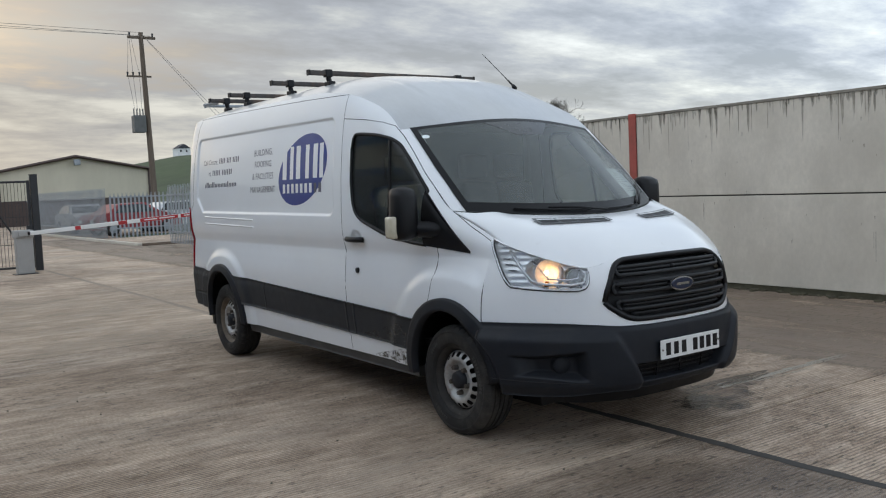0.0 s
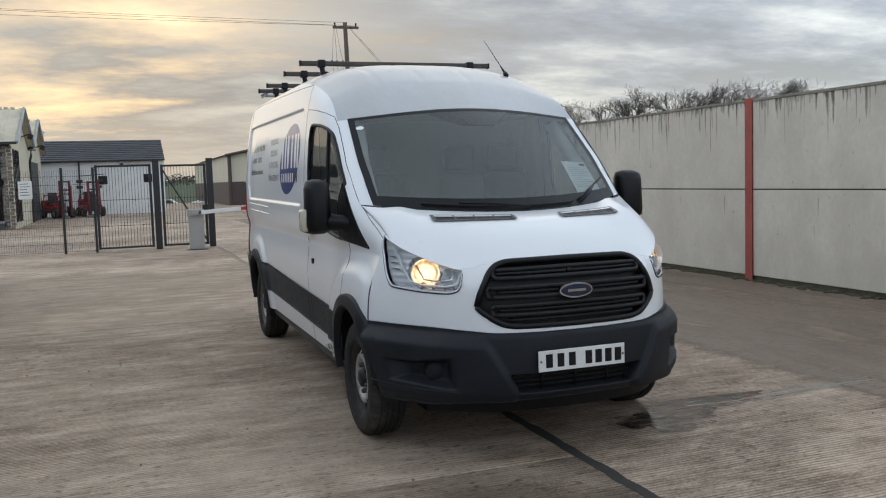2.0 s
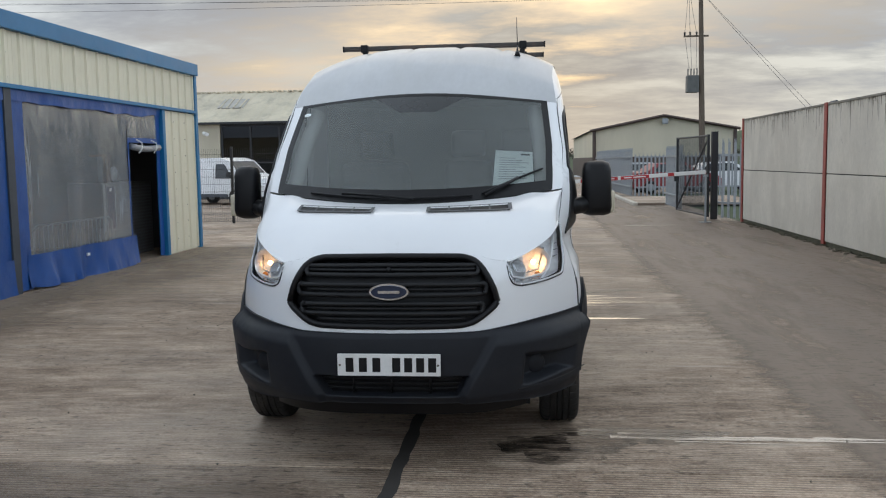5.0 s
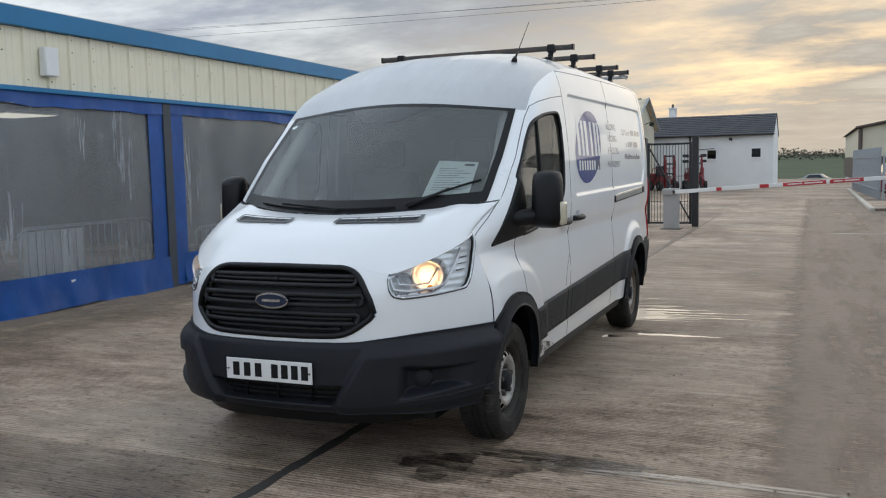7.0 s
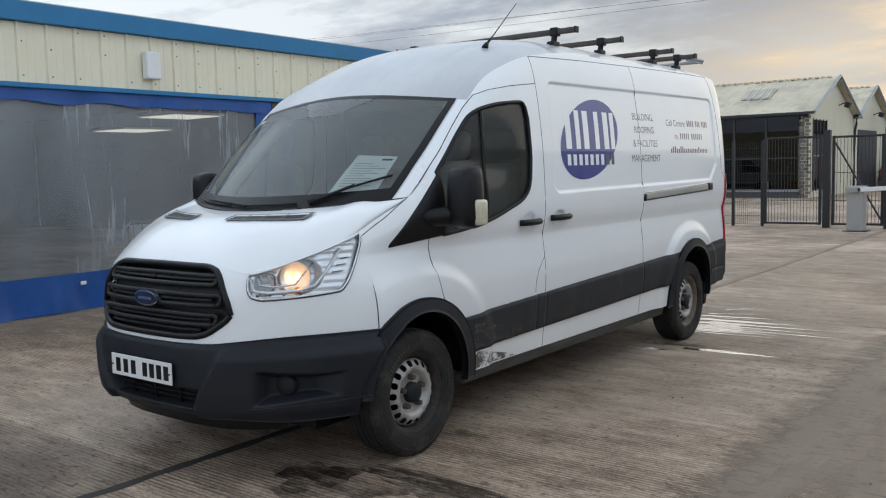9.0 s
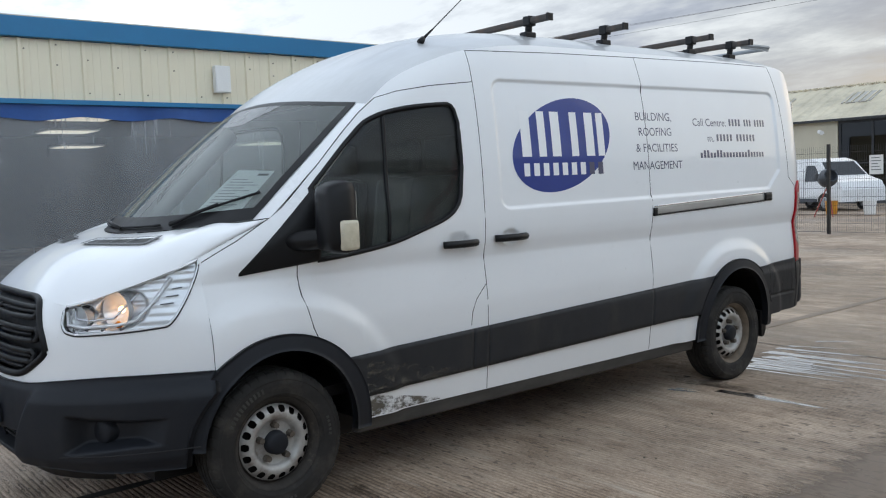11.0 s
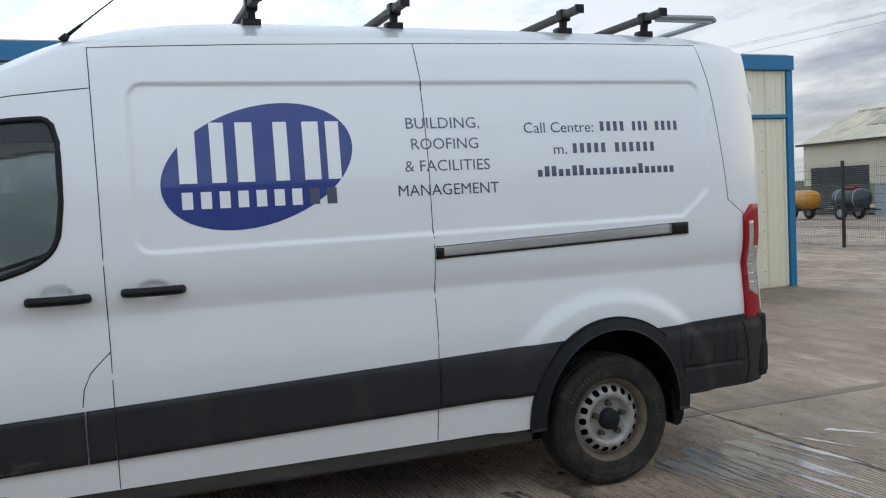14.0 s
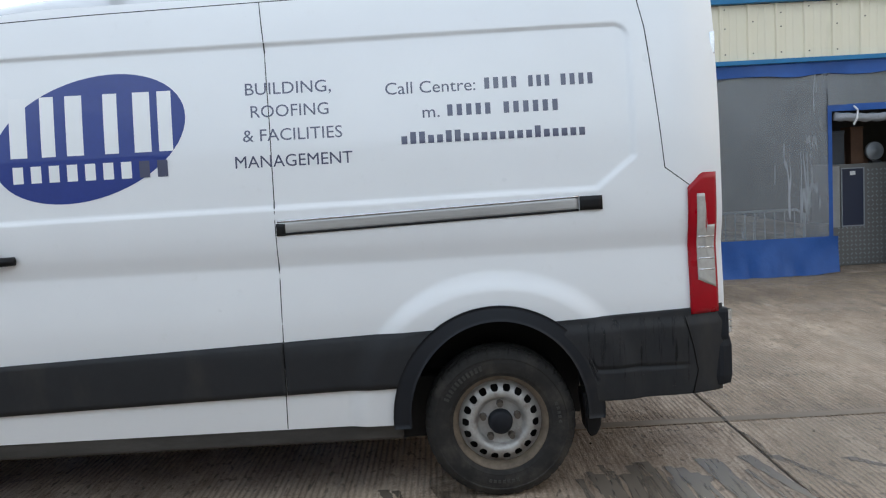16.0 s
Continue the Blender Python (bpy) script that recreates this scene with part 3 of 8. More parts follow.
def clear_film():
    """Scuffed clear sheet: see-through, softly shiny, wrinkled."""
    m, nt, b = shader("scuffed_clear_film")
    nt.nodes.remove(b)
    tr = nt.nodes.new("ShaderNodeBsdfTransparent")
    tr.inputs[0].default_value = (0.93, 0.94, 0.96, 1)
    df = nt.nodes.new("ShaderNodeBsdfDiffuse")
    df.inputs[0].default_value = (0.56, 0.59, 0.63, 1)
    gl = nt.nodes.new("ShaderNodeBsdfGlossy")
    gl.inputs["Roughness"].default_value = 0.18
    nrm = bump(nt, noise_fac(nt, 5.0, 4.0, 0.55, (1.0, 1.0, 0.22)), 0.40, 0.05)
    nt.links.new(nrm, gl.inputs["Normal"])
    m1 = nt.nodes.new("ShaderNodeMixShader")
    crease = noise_fac(nt, 2.2, 3.0, 0.55, (1.7, 1.0, 0.13))
    line = mth(nt, "SUBTRACT", 1.0, mth(nt, "MINIMUM", mth(nt, "MULTIPLY", mth(nt, "ABSOLUTE", mth(nt, "SUBTRACT", crease, 0.5)), 40.0), 1.0))
    line = mth(nt, "MULTIPLY", line, noise_fac(nt, 1.1, 4.0, 0.6, (1, 1, 0.7), 0.45, 0.70))
    haze = mth(nt, "ADD", mth(nt, "MULTIPLY", noise_fac(nt, 1.4, 5.0, 0.6, (1, 1, 0.3), 0.40, 0.80), 0.13), 0.235)
    val(nt, m1.inputs[0], mth(nt, "MINIMUM", mth(nt, "ADD", haze, mth(nt, "MULTIPLY", line, 0.30)), 0.9))
    nt.links.new(tr.outputs[0], m1.inputs[1]), nt.links.new(df.outputs[0], m1.inputs[2])
    fr = nt.nodes.new("ShaderNodeFresnel")
    fr.inputs[0].default_value = 1.5
    nt.links.new(nrm, fr.inputs["Normal"])
    m2 = nt.nodes.new("ShaderNodeMixShader")
    val(nt, m2.inputs[0], mth(nt, "MULTIPLY", fr.outputs[0], 1.5))
    nt.links.new(m1.outputs[0], m2.inputs[1]), nt.links.new(gl.outputs[0], m2.inputs[2])
    nt.links.new(m2.outputs[0], nt.nodes["Material Output"].inputs[0])
    return m


FILM = clear_film()
ROLLED_FILM = surface("rolled_clear_film", (0.30, 0.31, 0.33), 0.3, vary=0.45, scale=7, fine=30, fine_vary=0.3, relief=0.5, depth=0.012, stretch=(0.4, 1, 2.5), coat=0.4)


def sheet(name, x0, x1, z0, z1, y, mat, parent, label="", amp=0.012, seed=0, nx=60, nz=40, flare=0.0, hem=0.0):
    """A hanging sheet with soft folds that deepen downwards."""
    r = random.Random(seed)
    waves = [(r.uniform(2, 9), r.uniform(0, 6), r.uniform(0.3, 1.0)) for _ in range(6)]
    verts = []
    for i in range(nx):
        x = x0 + (x1 - x0) * i / (nx - 1)
        for j in range(nz):
            t = j / (nz - 1)
            z = z1 + (z0 - z1) * t
            w = sum(a * math.sin(f * x + p + 0.6 * math.sin(2.3 * z + p)) for f, p, a in waves) / 3
            n2 = noise.noise((x * 2.2, z * 1.1, seed)) + 0.6 * noise.noise((x * 6, z * 2.5, seed + 4))
            d = amp * (w * (0.35 + 0.65 * t) + 0.9 * n2 * (0.4 + 0.6 * t))
            d += flare * t * t * (1 + 0.9 * noise.noise((x * 3.1, 0.4, seed + 9)) + 0.5 * noise.noise((x * 9.0, z * 3.0, seed + 2)))
            zz = z + (hem * noise.noise((x * 2.0, 1.3, seed)) * t if hem else 0)
            verts.append((x, y + d, max(zz, 0.004)))
    return link_mesh(name, verts, grid_faces(nx, nz), mat, parent, label, smooth=True)


def curtain_bay(x0, x1, seed, door=None):
    bay = thing("bay_curtain", "clear PVC curtain with blue tarpaulin border hung in the bay", "curtain", group="bay curtains")
    b = 0.27
    top = 2.545
    # blue top hem and side borders, the clear sheet, the loose blue skirt
    sheet("top_hem", x0, x1, top - 0.15, top, BY + 0.002, PVC_BLUE, bay, "gathered blue tarpaulin hem", 0.022, seed + 1, 160, 10, hem=0.05)
    xc0, xc1 = x0 + b, x1 - b
    if door:
        d0, d1 = door
        sheet("clear_panel", d0 + 0.03, xc1 + 0.09, 0.42, top - 0.12, BY - 0.035, FILM, bay, "clear plastic panel", 0.022, seed + 2, 90, 50)
        sheet("clear_panel", d1 + 0.0, d0 + 0.03, 2.02, top - 0.12, BY - 0.035, FILM, bay, "clear plastic panel", 0.012, seed + 7, 40, 16)
        sheet("side_border", d0 - 0.015, d0 + 0.035, 0.10, 2.03, BY - 0.026, PVC_BLUE, bay, "blue tarpaulin border", 0.006, seed + 3, 6, 40)
        sheet("side_border", x0, d1 + 0.02, 0.02, top - 0.1, BY - 0.030, PVC_BLUE, bay, "blue tarpaulin border", 0.010, seed + 4, 14, 50)
        sheet("door_hem", d1, d0 + 0.03, 1.95, 2.03, BY - 0.026, PVC_BLUE, bay, "blue tarpaulin hem", 0.006, seed + 9, 30, 6)
        sheet("skirt", d0 - 0.05, xc1 + 0.1, 0.005, 0.46, BY + 0.030, PVC_BLUE, bay, "blue tarpaulin skirt trailing on the ground", 0.060, seed + 5, 150, 24, flare=0.045, hem=0.06)
        bm = bmesh.new()
        tube(bm, [(d1 + 0.02 + (d0 - d1 - 0.05) * k / 14, BY + 0.01 + 0.006 * math.sin(k * 2.1), 1.885 - 0.03 * math.sin(math.pi * k / 14) + 0.006 * math.sin(k * 3.3)) for k in range(15)], 0.052, 10)
        part("rolled_flap", bm, ROLLED_FILM, bay, "rolled-up clear door flap", smooth=True)
        for x in (d1 + 0.25, d0 - 0.28):
            bm = bmesh.new()
            tube(bm, [(x, BY - 0.02, 2.0), (x, BY + 0.075, 1.95), (x + 0.01, BY + 0.08, 1.86), (x + 0.03, BY + 0.03, 1.78)], 0.012, 6)
            part("flap_tie", bm, WHITE_PLASTIC, bay, "white tie strap")
    else:
        sheet("clear_panel", xc0 - 0.03, xc1 + 0.03, 0.40, top - 0.12, BY - 0.035, FILM, bay, "clear plastic panel", 0.022, seed + 2, 110, 50)
        sheet("side_border", x0, xc0, 0.02, top - 0.1, BY - 0.006, PVC_BLUE, bay, "blue tarpaulin border", 0.012, seed + 3, 14, 50)
        sheet("skirt", x0, x1, 0.005, 0.44, BY + 0.025, PVC_BLUE, bay, "blue tarpaulin skirt trailing on the ground", 0.045, seed + 5, 170, 24, flare=0.030, hem=0.04)
    sheet("side_border", xc1, x1, 0.02, top - 0.1, BY - 0.006, PVC_BLUE, bay, "blue tarpaulin border", 0.012, seed + 6, 14, 50)
    bm = bmesh.new()
    x = x0 + 0.5 if not door else door[0] + 0.3
    while x < x1 - 0.3:
        block(bm, x - 0.035, x + 0.035, BY + 0.005, BY + 0.035, 0.30, 0.34, 0.006)
        x += 1.25
    tagged(part("eyelet", bm, WHITE_PLASTIC, bay, "pale eyelet plates"), kind="stuff")
    return bay


curtain_bay(-9.49, -5.05, 10, door=(-8.27, -9.36))
curtain_bay(-4.89, 0.98, 40)
curtain_bay(1.14, 7.02, 70)
# steel cabinet with a chequer-plate front standing inside the doorway, and what is on and by it
NAVY = surface("navy_door_panel", (0.012, 0.020, 0.050), 0.35, vary=0.15, relief=0)
CARTON = surface("brown_carton", (0.115, 0.060, 0.034), 0.85, vary=0.25, scale=6)
cab = thing("steel_cabinet", "grey chequer-plate steel cabinet inside the curtain doorway", "cabinet", (-9.05, -6.3, 0))
box("body", -1.40, 0.50, -0.60, -0.012, 0.0, 1.30, CHECKER, cab, "grey steel carcass", bevel=0.006)
box("front_sheet", -1.39, 0.49, -0.010, 0.0, 0.01, 1.29, CHECKER, cab, "embossed steel sheet")
box("door", 0.10, 0.37, 0.003, 0.014, 0.52, 1.24, NAVY, cab, "navy blue door panel")
for x0, x1, z0, z1 in ((0.085, 0.10, 0.505, 1.255), (0.37, 0.385, 0.505, 1.255), (0.10, 0.37, 0.505, 0.52), (0.10, 0.37, 1.24, 1.255)):
    box("door_frame", x0, x1, 0.003, 0.02, z0, z1, GALV, cab)
box("door_label", 0.20, 0.27, 0.015, 0.017, 1.16, 1.21, WHITE_PLASTIC, cab, "small white label")
box("side_strip", 0.40, 0.49, 0.003, 0.012, 0.5, 1.28, BARRIER_BODY, cab, "pale edge strip")
bm = bmesh.new()
for i in range(33):
    for k in range(22):
        x, z = -1.35 + i * 0.0552, 0.04 + k * 0.056
        if 0.07 < x < 0.40 and z > 0.49:
            continue
        m = Matrix.Translation((x, 0.003, z)) @ Matrix.Rotation(radians(45 if (i + k) % 2 else -45), 4, "Y")
        block(bm, -0.016, 0.016, -0.003, 0.003, -0.005, 0.005, m=m)
tagged(part("tread_lug", bm, GALV, cab), kind="stuff")
for x, y, w, h, mt, lab in ((-8.66, -6.5, 0.09, 0.40, POST_GREY, "dark grey storage box"), (-8.90, -6.48, 0.08, 0.44, CARTON, "brown cardboard box"), (-9.00, -6.62, 0.20, 0.13, CARTON, "low brown cardboard box")):
    sb = thing("storage_box", lab + " standing on the steel cabinet", "box", (x, y, 1.30), "boxes on the cabinet")
    box("carton", -w, w, -0.14, 0.14, 0.0, h, mt, sb, bevel=0.006)
    box("lid", -w - 0.004, w + 0.004, -0.145, 0.145, h, h + 0.03, mt, sb, bevel=0.004)
fanb = thing("desk_fan", "pale round fan standing on the steel cabinet", "fan", (-9.14, -6.36, 1.30))
bm = bmesh.new()
lathe(bm, [(0.001, 0.03), (0.035, 0.028), (0.04, 0.0), (0.10, 0.012), (0.115, 0.0), (0.12, -0.03), (0.10, -0.045), (0.001, -0.045)], 32, (0, 0, 0.15))
part("grille", bm, GALV, fanb, "pale round grille", smooth=True)
box("foot", -0.06, 0.06, -0.05, 0.05, 0.0, 0.03, BLACK_STEEL, fanb, bevel=0.006)
bn = thing("waste_bin", "black plastic bin beside the steel cabinet", "bin", (-8.42, -6.42, 0))
bm = bmesh.new()
rod(bm, (0, 0, 0), (0, 0, 0.54), 0.13, 0.165, n=20)
part("tub", bm, BLACK_STEEL, bn)
bm = bmesh.new()
lathe(bm, [(0.160, 0.535), (0.176, 0.54), (0.176, 0.56), (0.160, 0.565)], 20)
bmesh.ops.rotate(bm, verts=bm.verts, cent=(0, 0, 0), matrix=Matrix.Rotation(radians(90), 3, "X"))
part("rim", bm, BLACK_STEEL, bn)
# crowd barriers behind the clear curtain
for x, high in ((-6.93, 0.74), (-3.75, 0.92), (3.2, 0.92)):
    rail = thing("crowd_barrier", "galvanised steel crowd barrier behind the clear curtain", "barrier", (x, BY - 0.26, 0), "crowd barriers")
    rail.scale = (1, 1, high)
    bm = bmesh.new()
    tube(bm, [(-1.1, 0, 0.12), (-1.1, 0, 0.98), (-1.0, 0, 1.06), (1.0, 0, 1.06), (1.1, 0, 0.98), (1.1, 0, 0.12)], 0.021, 8)
    tube(bm, [(-1.1, 0, 0.16), (1.1, 0, 0.16)], 0.018, 8)
    part("frame", bm, GALV, rail)
    for k in range(17):
        bm = bmesh.new()
        rod(bm, (-0.98 + k * 0.1225, 0, 0.16), (-0.98 + k * 0.1225, 0, 1.06), 0.008, n=6)
        part("bar", bm, GALV, rail)
    for s in (-0.85, 0.85):
        bm = bmesh.new()
        tube(bm, [(s, -0.25, 0.02), (s, 0, 0.14), (s, 0.25, 0.02)], 0.016, 6)
        part("foot", bm, GALV, rail)
# white board leaning behind the barrier
wb = thing("white_board", "white plastic board leaning behind the crowd barrier", "board", (-3.22, BY - 0.32, 0.0))
box("sheet", -0.47, 0.47, -0.01, 0.01, 0.02, 0.93, WHITE_PLASTIC, wb, "scuffed white sheet", bevel=0.004)
box("batten", -0.44, 0.44, -0.05, -0.012, 0.5, 0.55, GALV, wb)
# white electrical box on the cladding
eb = thing("junction_box", "white plastic junction box on the cream cladding", "junction box", (-2.93, BY + 0.03, 2.73))
box("case", -0.10, 0.10, 0.0, 0.09, 0.0, 0.33, WHITE_PLASTIC, eb, bevel=0.012)
box("lid", -0.092, 0.092, 0.0915, 0.10, 0.01, 0.32, WHITE_PLASTIC, eb, bevel=0.004)

# ---- mesh fence, gates and barrier ----
FX = -17.6


def mesh_panel(bm, a, b, z0, z1, step=0.05, vstep=0.2, r=0.0028):
    a, b = Vector((*a, 0)), Vector((*b, 0))
    L = (b - a).length
    d = (b - a) / L
    n = max(2, int(L / step))
    for k in range(n + 1):
        p = a + d * (L * k / n)
        rod(bm, (p.x, p.y, z0), (p.x, p.y, z1), r, n=4)
    z = z0
    while z <= z1:
        rod(bm, (a.x, a.y, z), (b.x, b.y, z), r * 1.3, n=4)
        z += vstep


fence = thing("mesh_fence", "dark welded mesh fence with square posts along the yard edge", "fence", (0, 0, 0))
FY = [-2.82, -3.52, -5.40, -7.22, -9.10, -11.05, -12.95, -14.85, -16.75, -18.65, -20.5]
for y in FY:
    box("post", FX - 0.03, FX + 0.03, y - 0.03, y + 0.03, 0, 2.05, BLACK_STEEL, fence)
for y0, y1 in zip(FY, FY[1:]):
    bm = bmesh.new()
    mesh_panel(bm, (FX, y1), (FX, y0), 0.05, 2.0)
    part("mesh_panel", bm, BLACK_STEEL, fence, "welded wire panel")


def swing_gate(name, label, a, b, z1, brace=False):
    g = thing(name, label, "gate")
    av, bv = Vector((*a, 0)), Vector((*b, 0))
    bm = bmesh.new()
    for p in (av, bv):
        block(bm, p.x - 0.03, p.x + 0.03, p.y - 0.03, p.y + 0.03, 0.06, z1)
    for z in (0.09, z1 - 0.03):
        rod(bm, (av.x, av.y, z), (bv.x, bv.y, z), 0.028, n=6)
    part("gate_frame", bm, BLACK_STEEL, g)
    n = max(2, int((bv - av).length / 0.07))
    first = None
    for k in range(1, n):
        p = av.lerp(bv, k / n)
        if first is None:
            bm = bmesh.new()
            rod(bm, (0, 0, 0.1), (0, 0, z1 - 0.04), 0.0055, n=6)
            first = part("bar", bm, BLACK_STEEL, g)
            first.location = p
        else:
            share("bar", first, g, Matrix.Translation(p))
    for z in (0.62, 1.25):
        bm = bmesh.new()
        rod(bm, (av.x, av.y, z), (bv.x, bv.y, z), 0.007, n=6)
        part("cross_rail", bm, BLACK_STEEL, g)
    if brace:
        bm = bmesh.new()
        rod(bm, (av.x, av.y, z1 - 0.1), (bv.x, bv.y, 0.15), 0.022, n=6)
        part("brace", bm, BLACK_STEEL, g, "diagonal brace")
    bm = bmesh.new()
    block(bm, bv.x - 0.05, bv.x + 0.05, bv.y - 0.09, bv.y + 0.05, 0.9, 1.05, 0.01)
    part("latch", bm, BLACK_STEEL, g)
    return g


swing_gate("pedestrian_gate", "black steel pedestrian gate, closed, in the mesh fence", (FX, -1.52), (FX, -2.75), 2.1)
swing_gate("vehicle_gate", "black steel gate leaf folded open beside the barrier", (FX, -1.24), (FX - 0.02, -0.22), 2.08, True)
swing_gate("vehicle_gate", "black steel gate leaf swung open beside the palisade", (FX - 0.05, 5.22), (FX - 3.1, 4.95), 2.15, True)
for y in (-1.38, -0.10, 5.36):
    gp = thing("gate_post", "thick square black steel gate post", "post", (FX, y, 0), "gate posts")
    box("shaft", -0.075, 0.075, -0.075, 0.075, 0, 2.2, BLACK_STEEL, gp, bevel=0.006)
    box("cap", -0.08, 0.08, -0.08, 0.08, 2.2, 2.215, BLACK_STEEL, gp)

barrier = thing("rising_barrier", "grey rising barrier with lowered red and white arm across the gateway", "barrier", (-16.73, -0.55, 0))
box("base_plate", -0.2, 0.2, -0.24, 0.24, 0, 0.015, BLACK_STEEL, barrier)
bm = bmesh.new()
block(bm, -0.15, 0.15, -0.17, 0.17, 0.015, 0.86, 0.015)
part("cabinet", bm, BARRIER_BODY, barrier)
box("head", -0.18, 0.18, -0.2, 0.19, 0.80, 0.97, BARRIER_BODY, barrier, bevel=0.02)
box("arm_bracket", 0.15, 0.22, -0.12, 0.12, 0.84, 0.94, BARRIER_BODY, barrier, bevel=0.01)
ARM_RED = surface("red_reflective_tape", (0.45, 0.025, 0.03), 0.35, vary=0.1, relief=0)
L, rise = 5.45, 0.33
tilt = Matrix.Translation((0.19, 0.05, 0.89)) @ Matrix.Rotation(math.atan2(rise, L), 4, "X")
bm = bmesh.new()
block(bm, -0.03, 0.03, 0, L, -0.045, 0.045, 0.01, tilt)
part("arm", bm, WHITE_PLASTIC, barrier, "white arm")
for y0, y1 in ((1.0, 1.12), (1.95, 2.15), (2.45, 3.35), (3.42, 4.1), (4.55, 4.7)):
    bm = bmesh.new()
    block(bm, -0.0335, 0.0335, y0, y1, -0.042, 0.042, 0, tilt)
    part("red_band", bm, ARM_RED, barrier, "red reflective band")
for y0, y1 in ((2.55, 2.85), (2.9, 3.27), (3.5, 3.68), (3.72, 4.02)):
    bm = bmesh.new()
    block(bm, 0.034, 0.0355, y0, y1, -0.012, 0.014, 0, tilt)
    part("lettering_bar", bm, WHITE_PLASTIC, barrier, "white illegible lettering")
rest = thing("barrier_rest", "slim grey post that carries the barrier arm's end", "post", (-16.54, 4.95, 0))
bm = bmesh.new()
rod(bm, (0, 0, 0), (0, 0, 1.12), 0.025)
block(bm, -0.13, 0.13, -0.13, 0.13, 0, 0.012)
block(bm, -0.03, 0.03, -0.05, 0.05, 1.1, 1.16)
part("stand", bm, GALV, rest)


def palisade(name, label, runs, z1=2.05):
    f = thing(name, label, "fence")
    for a, b in runs:
        a, b = Vector((*a, 0)), Vector((*b, 0))
        d = (b - a).normalized()
        L = (b - a).length
        ang = math.atan2(d.y, d.x)
        for z in (0.4, 1.6):
            m = Matrix.Translation((a.x, a.y, 0)) @ Matrix.Rotation(ang, 4, "Z")
            bm = bmesh.new()
            block(bm, 0, L, -0.03, 0.03, z, z + 0.05, 0, m)
            part("rail", bm, GALV, f)
        n = int(L / 0.155)
        first = None
        for k in range(n + 1):
            m = Matrix.Translation((a.x, a.y, 0)) @ Matrix.Rotation(ang, 4, "Z") @ Matrix.Translation((L * k / n, -0.04, 0))
            if first is None:
                bm = bmesh.new()
                block(bm, -0.034, 0.034, -0.006, 0.006, 0.05, z1 - 0.12)
                for dx in (-0.02, 0.02):
                    rod(bm, (dx * 0.6, 0, z1 - 0.13), (dx * 1.3, -0.02, z1), 0.014, 0.003, n=4)
                first = part("pale", bm, GALV, f)
                first.matrix_local = m
            else:
                share("pale", first, f, m)
    return f


palisade("palisade_fence", "galvanised palisade fence closing the gap beside the wall", [((FX, 5.45), (-16.95, 6.05))])
palisade("palisade_fence", "galvanised palisade fence beside the open gate leaf", [((-21.0, 5.1), (-24.4, 5.15))], 1.95)
palisade("palisade_fence", "galvanised palisade fence along the access road", [((-31.0, 4.8), (-44, 4.35))], 2.0)
palisade("palisade_fence", "galvanised palisade fence round the far compound", [((-30.5, 4.9), (-30.5, 11.5))], 1.8)
kerb = thing("kerb", "low concrete kerb edging the access road", "kerb", kind="structure")
box("upstand", -44, -24.6, 4.15, 4.30, 0, 0.10, WALL_CONC, kerb, bevel=0.015)
box("upstand", -30, -24.6, 4.30, 8.5, 0, 0.085, CONCRETE, kerb, bevel=0.01)

# ---- units across the road ----
GX, GY0, GY1 = -34.0, -29.6, -6.2      # front plane and the two ends


def roof_sheets(bm, x0, z0, x1, z1, y0, y1, over=0.25):
    """A corrugated roof slope from the eave (x0, z0) to the ridge (x1, z1)."""
    n = int((y1 - y0) / 0.5)
    pts = []
    for k in range(n):
        y = y0 - over + (y1 - y0 + 2 * over) * k / n
        pts += [(y, 0.0), (y + 0.32, 0.0), (y + 0.36, 0.04), (y + 0.42, 0.04)]
    pts.append((y1 + over, 0.0))
    lo = [bm.verts.new((x0, y, z0 + h)) for y, h in pts]
    hi = [bm.verts.new((x1, y, z1 + h)) for y, h in pts]
    for i in range(len(pts) - 1):
        bm.faces.new((lo[i], hi[i], hi[i + 1], lo[i + 1]))


unit = thing("trade_unit", "cream gabled trade unit with dark glazed front and stone pier", "building", kind="structure")
box("front_wall", GX - 0.2, GX, GY0, -13.4, 1.45, 3.45, CREAM_FAR, unit, "cream ribbed upper wall")
box("lower_wall", GX - 0.2, GX + 0.02, -25.3, -22.05, 0, 1.44, GALV, unit, "grey lower wall")
box("lower_wall", GX - 0.2, GX + 0.02, -16.9, -13.4, 0, 1.44, DARK_IN, unit, "dark lower wall")
box("side_door", GX - 0.1, GX + 0.03, -21.95, -21.0, 0, 1.95, ROLLER, unit, "plain dark door")
box("door_sign", GX + 0.031, GX + 0.036, -21.6, -21.3, 1.35, 1.45, WHITE_PLASTIC, unit, "small white door sign")
for y0, y1 in ((-29.1, -25.6), (-20.35, -17.05)):
    bm = bmesh.new()
    for k in range(23):
        block(bm, GX + 0.0, GX + 0.05, y0, y1, 0.02 + k * 0.1, 0.105 + k * 0.1)
    tagged(part("roller_door", bm, ROLLER, unit, "black slatted roller door"))
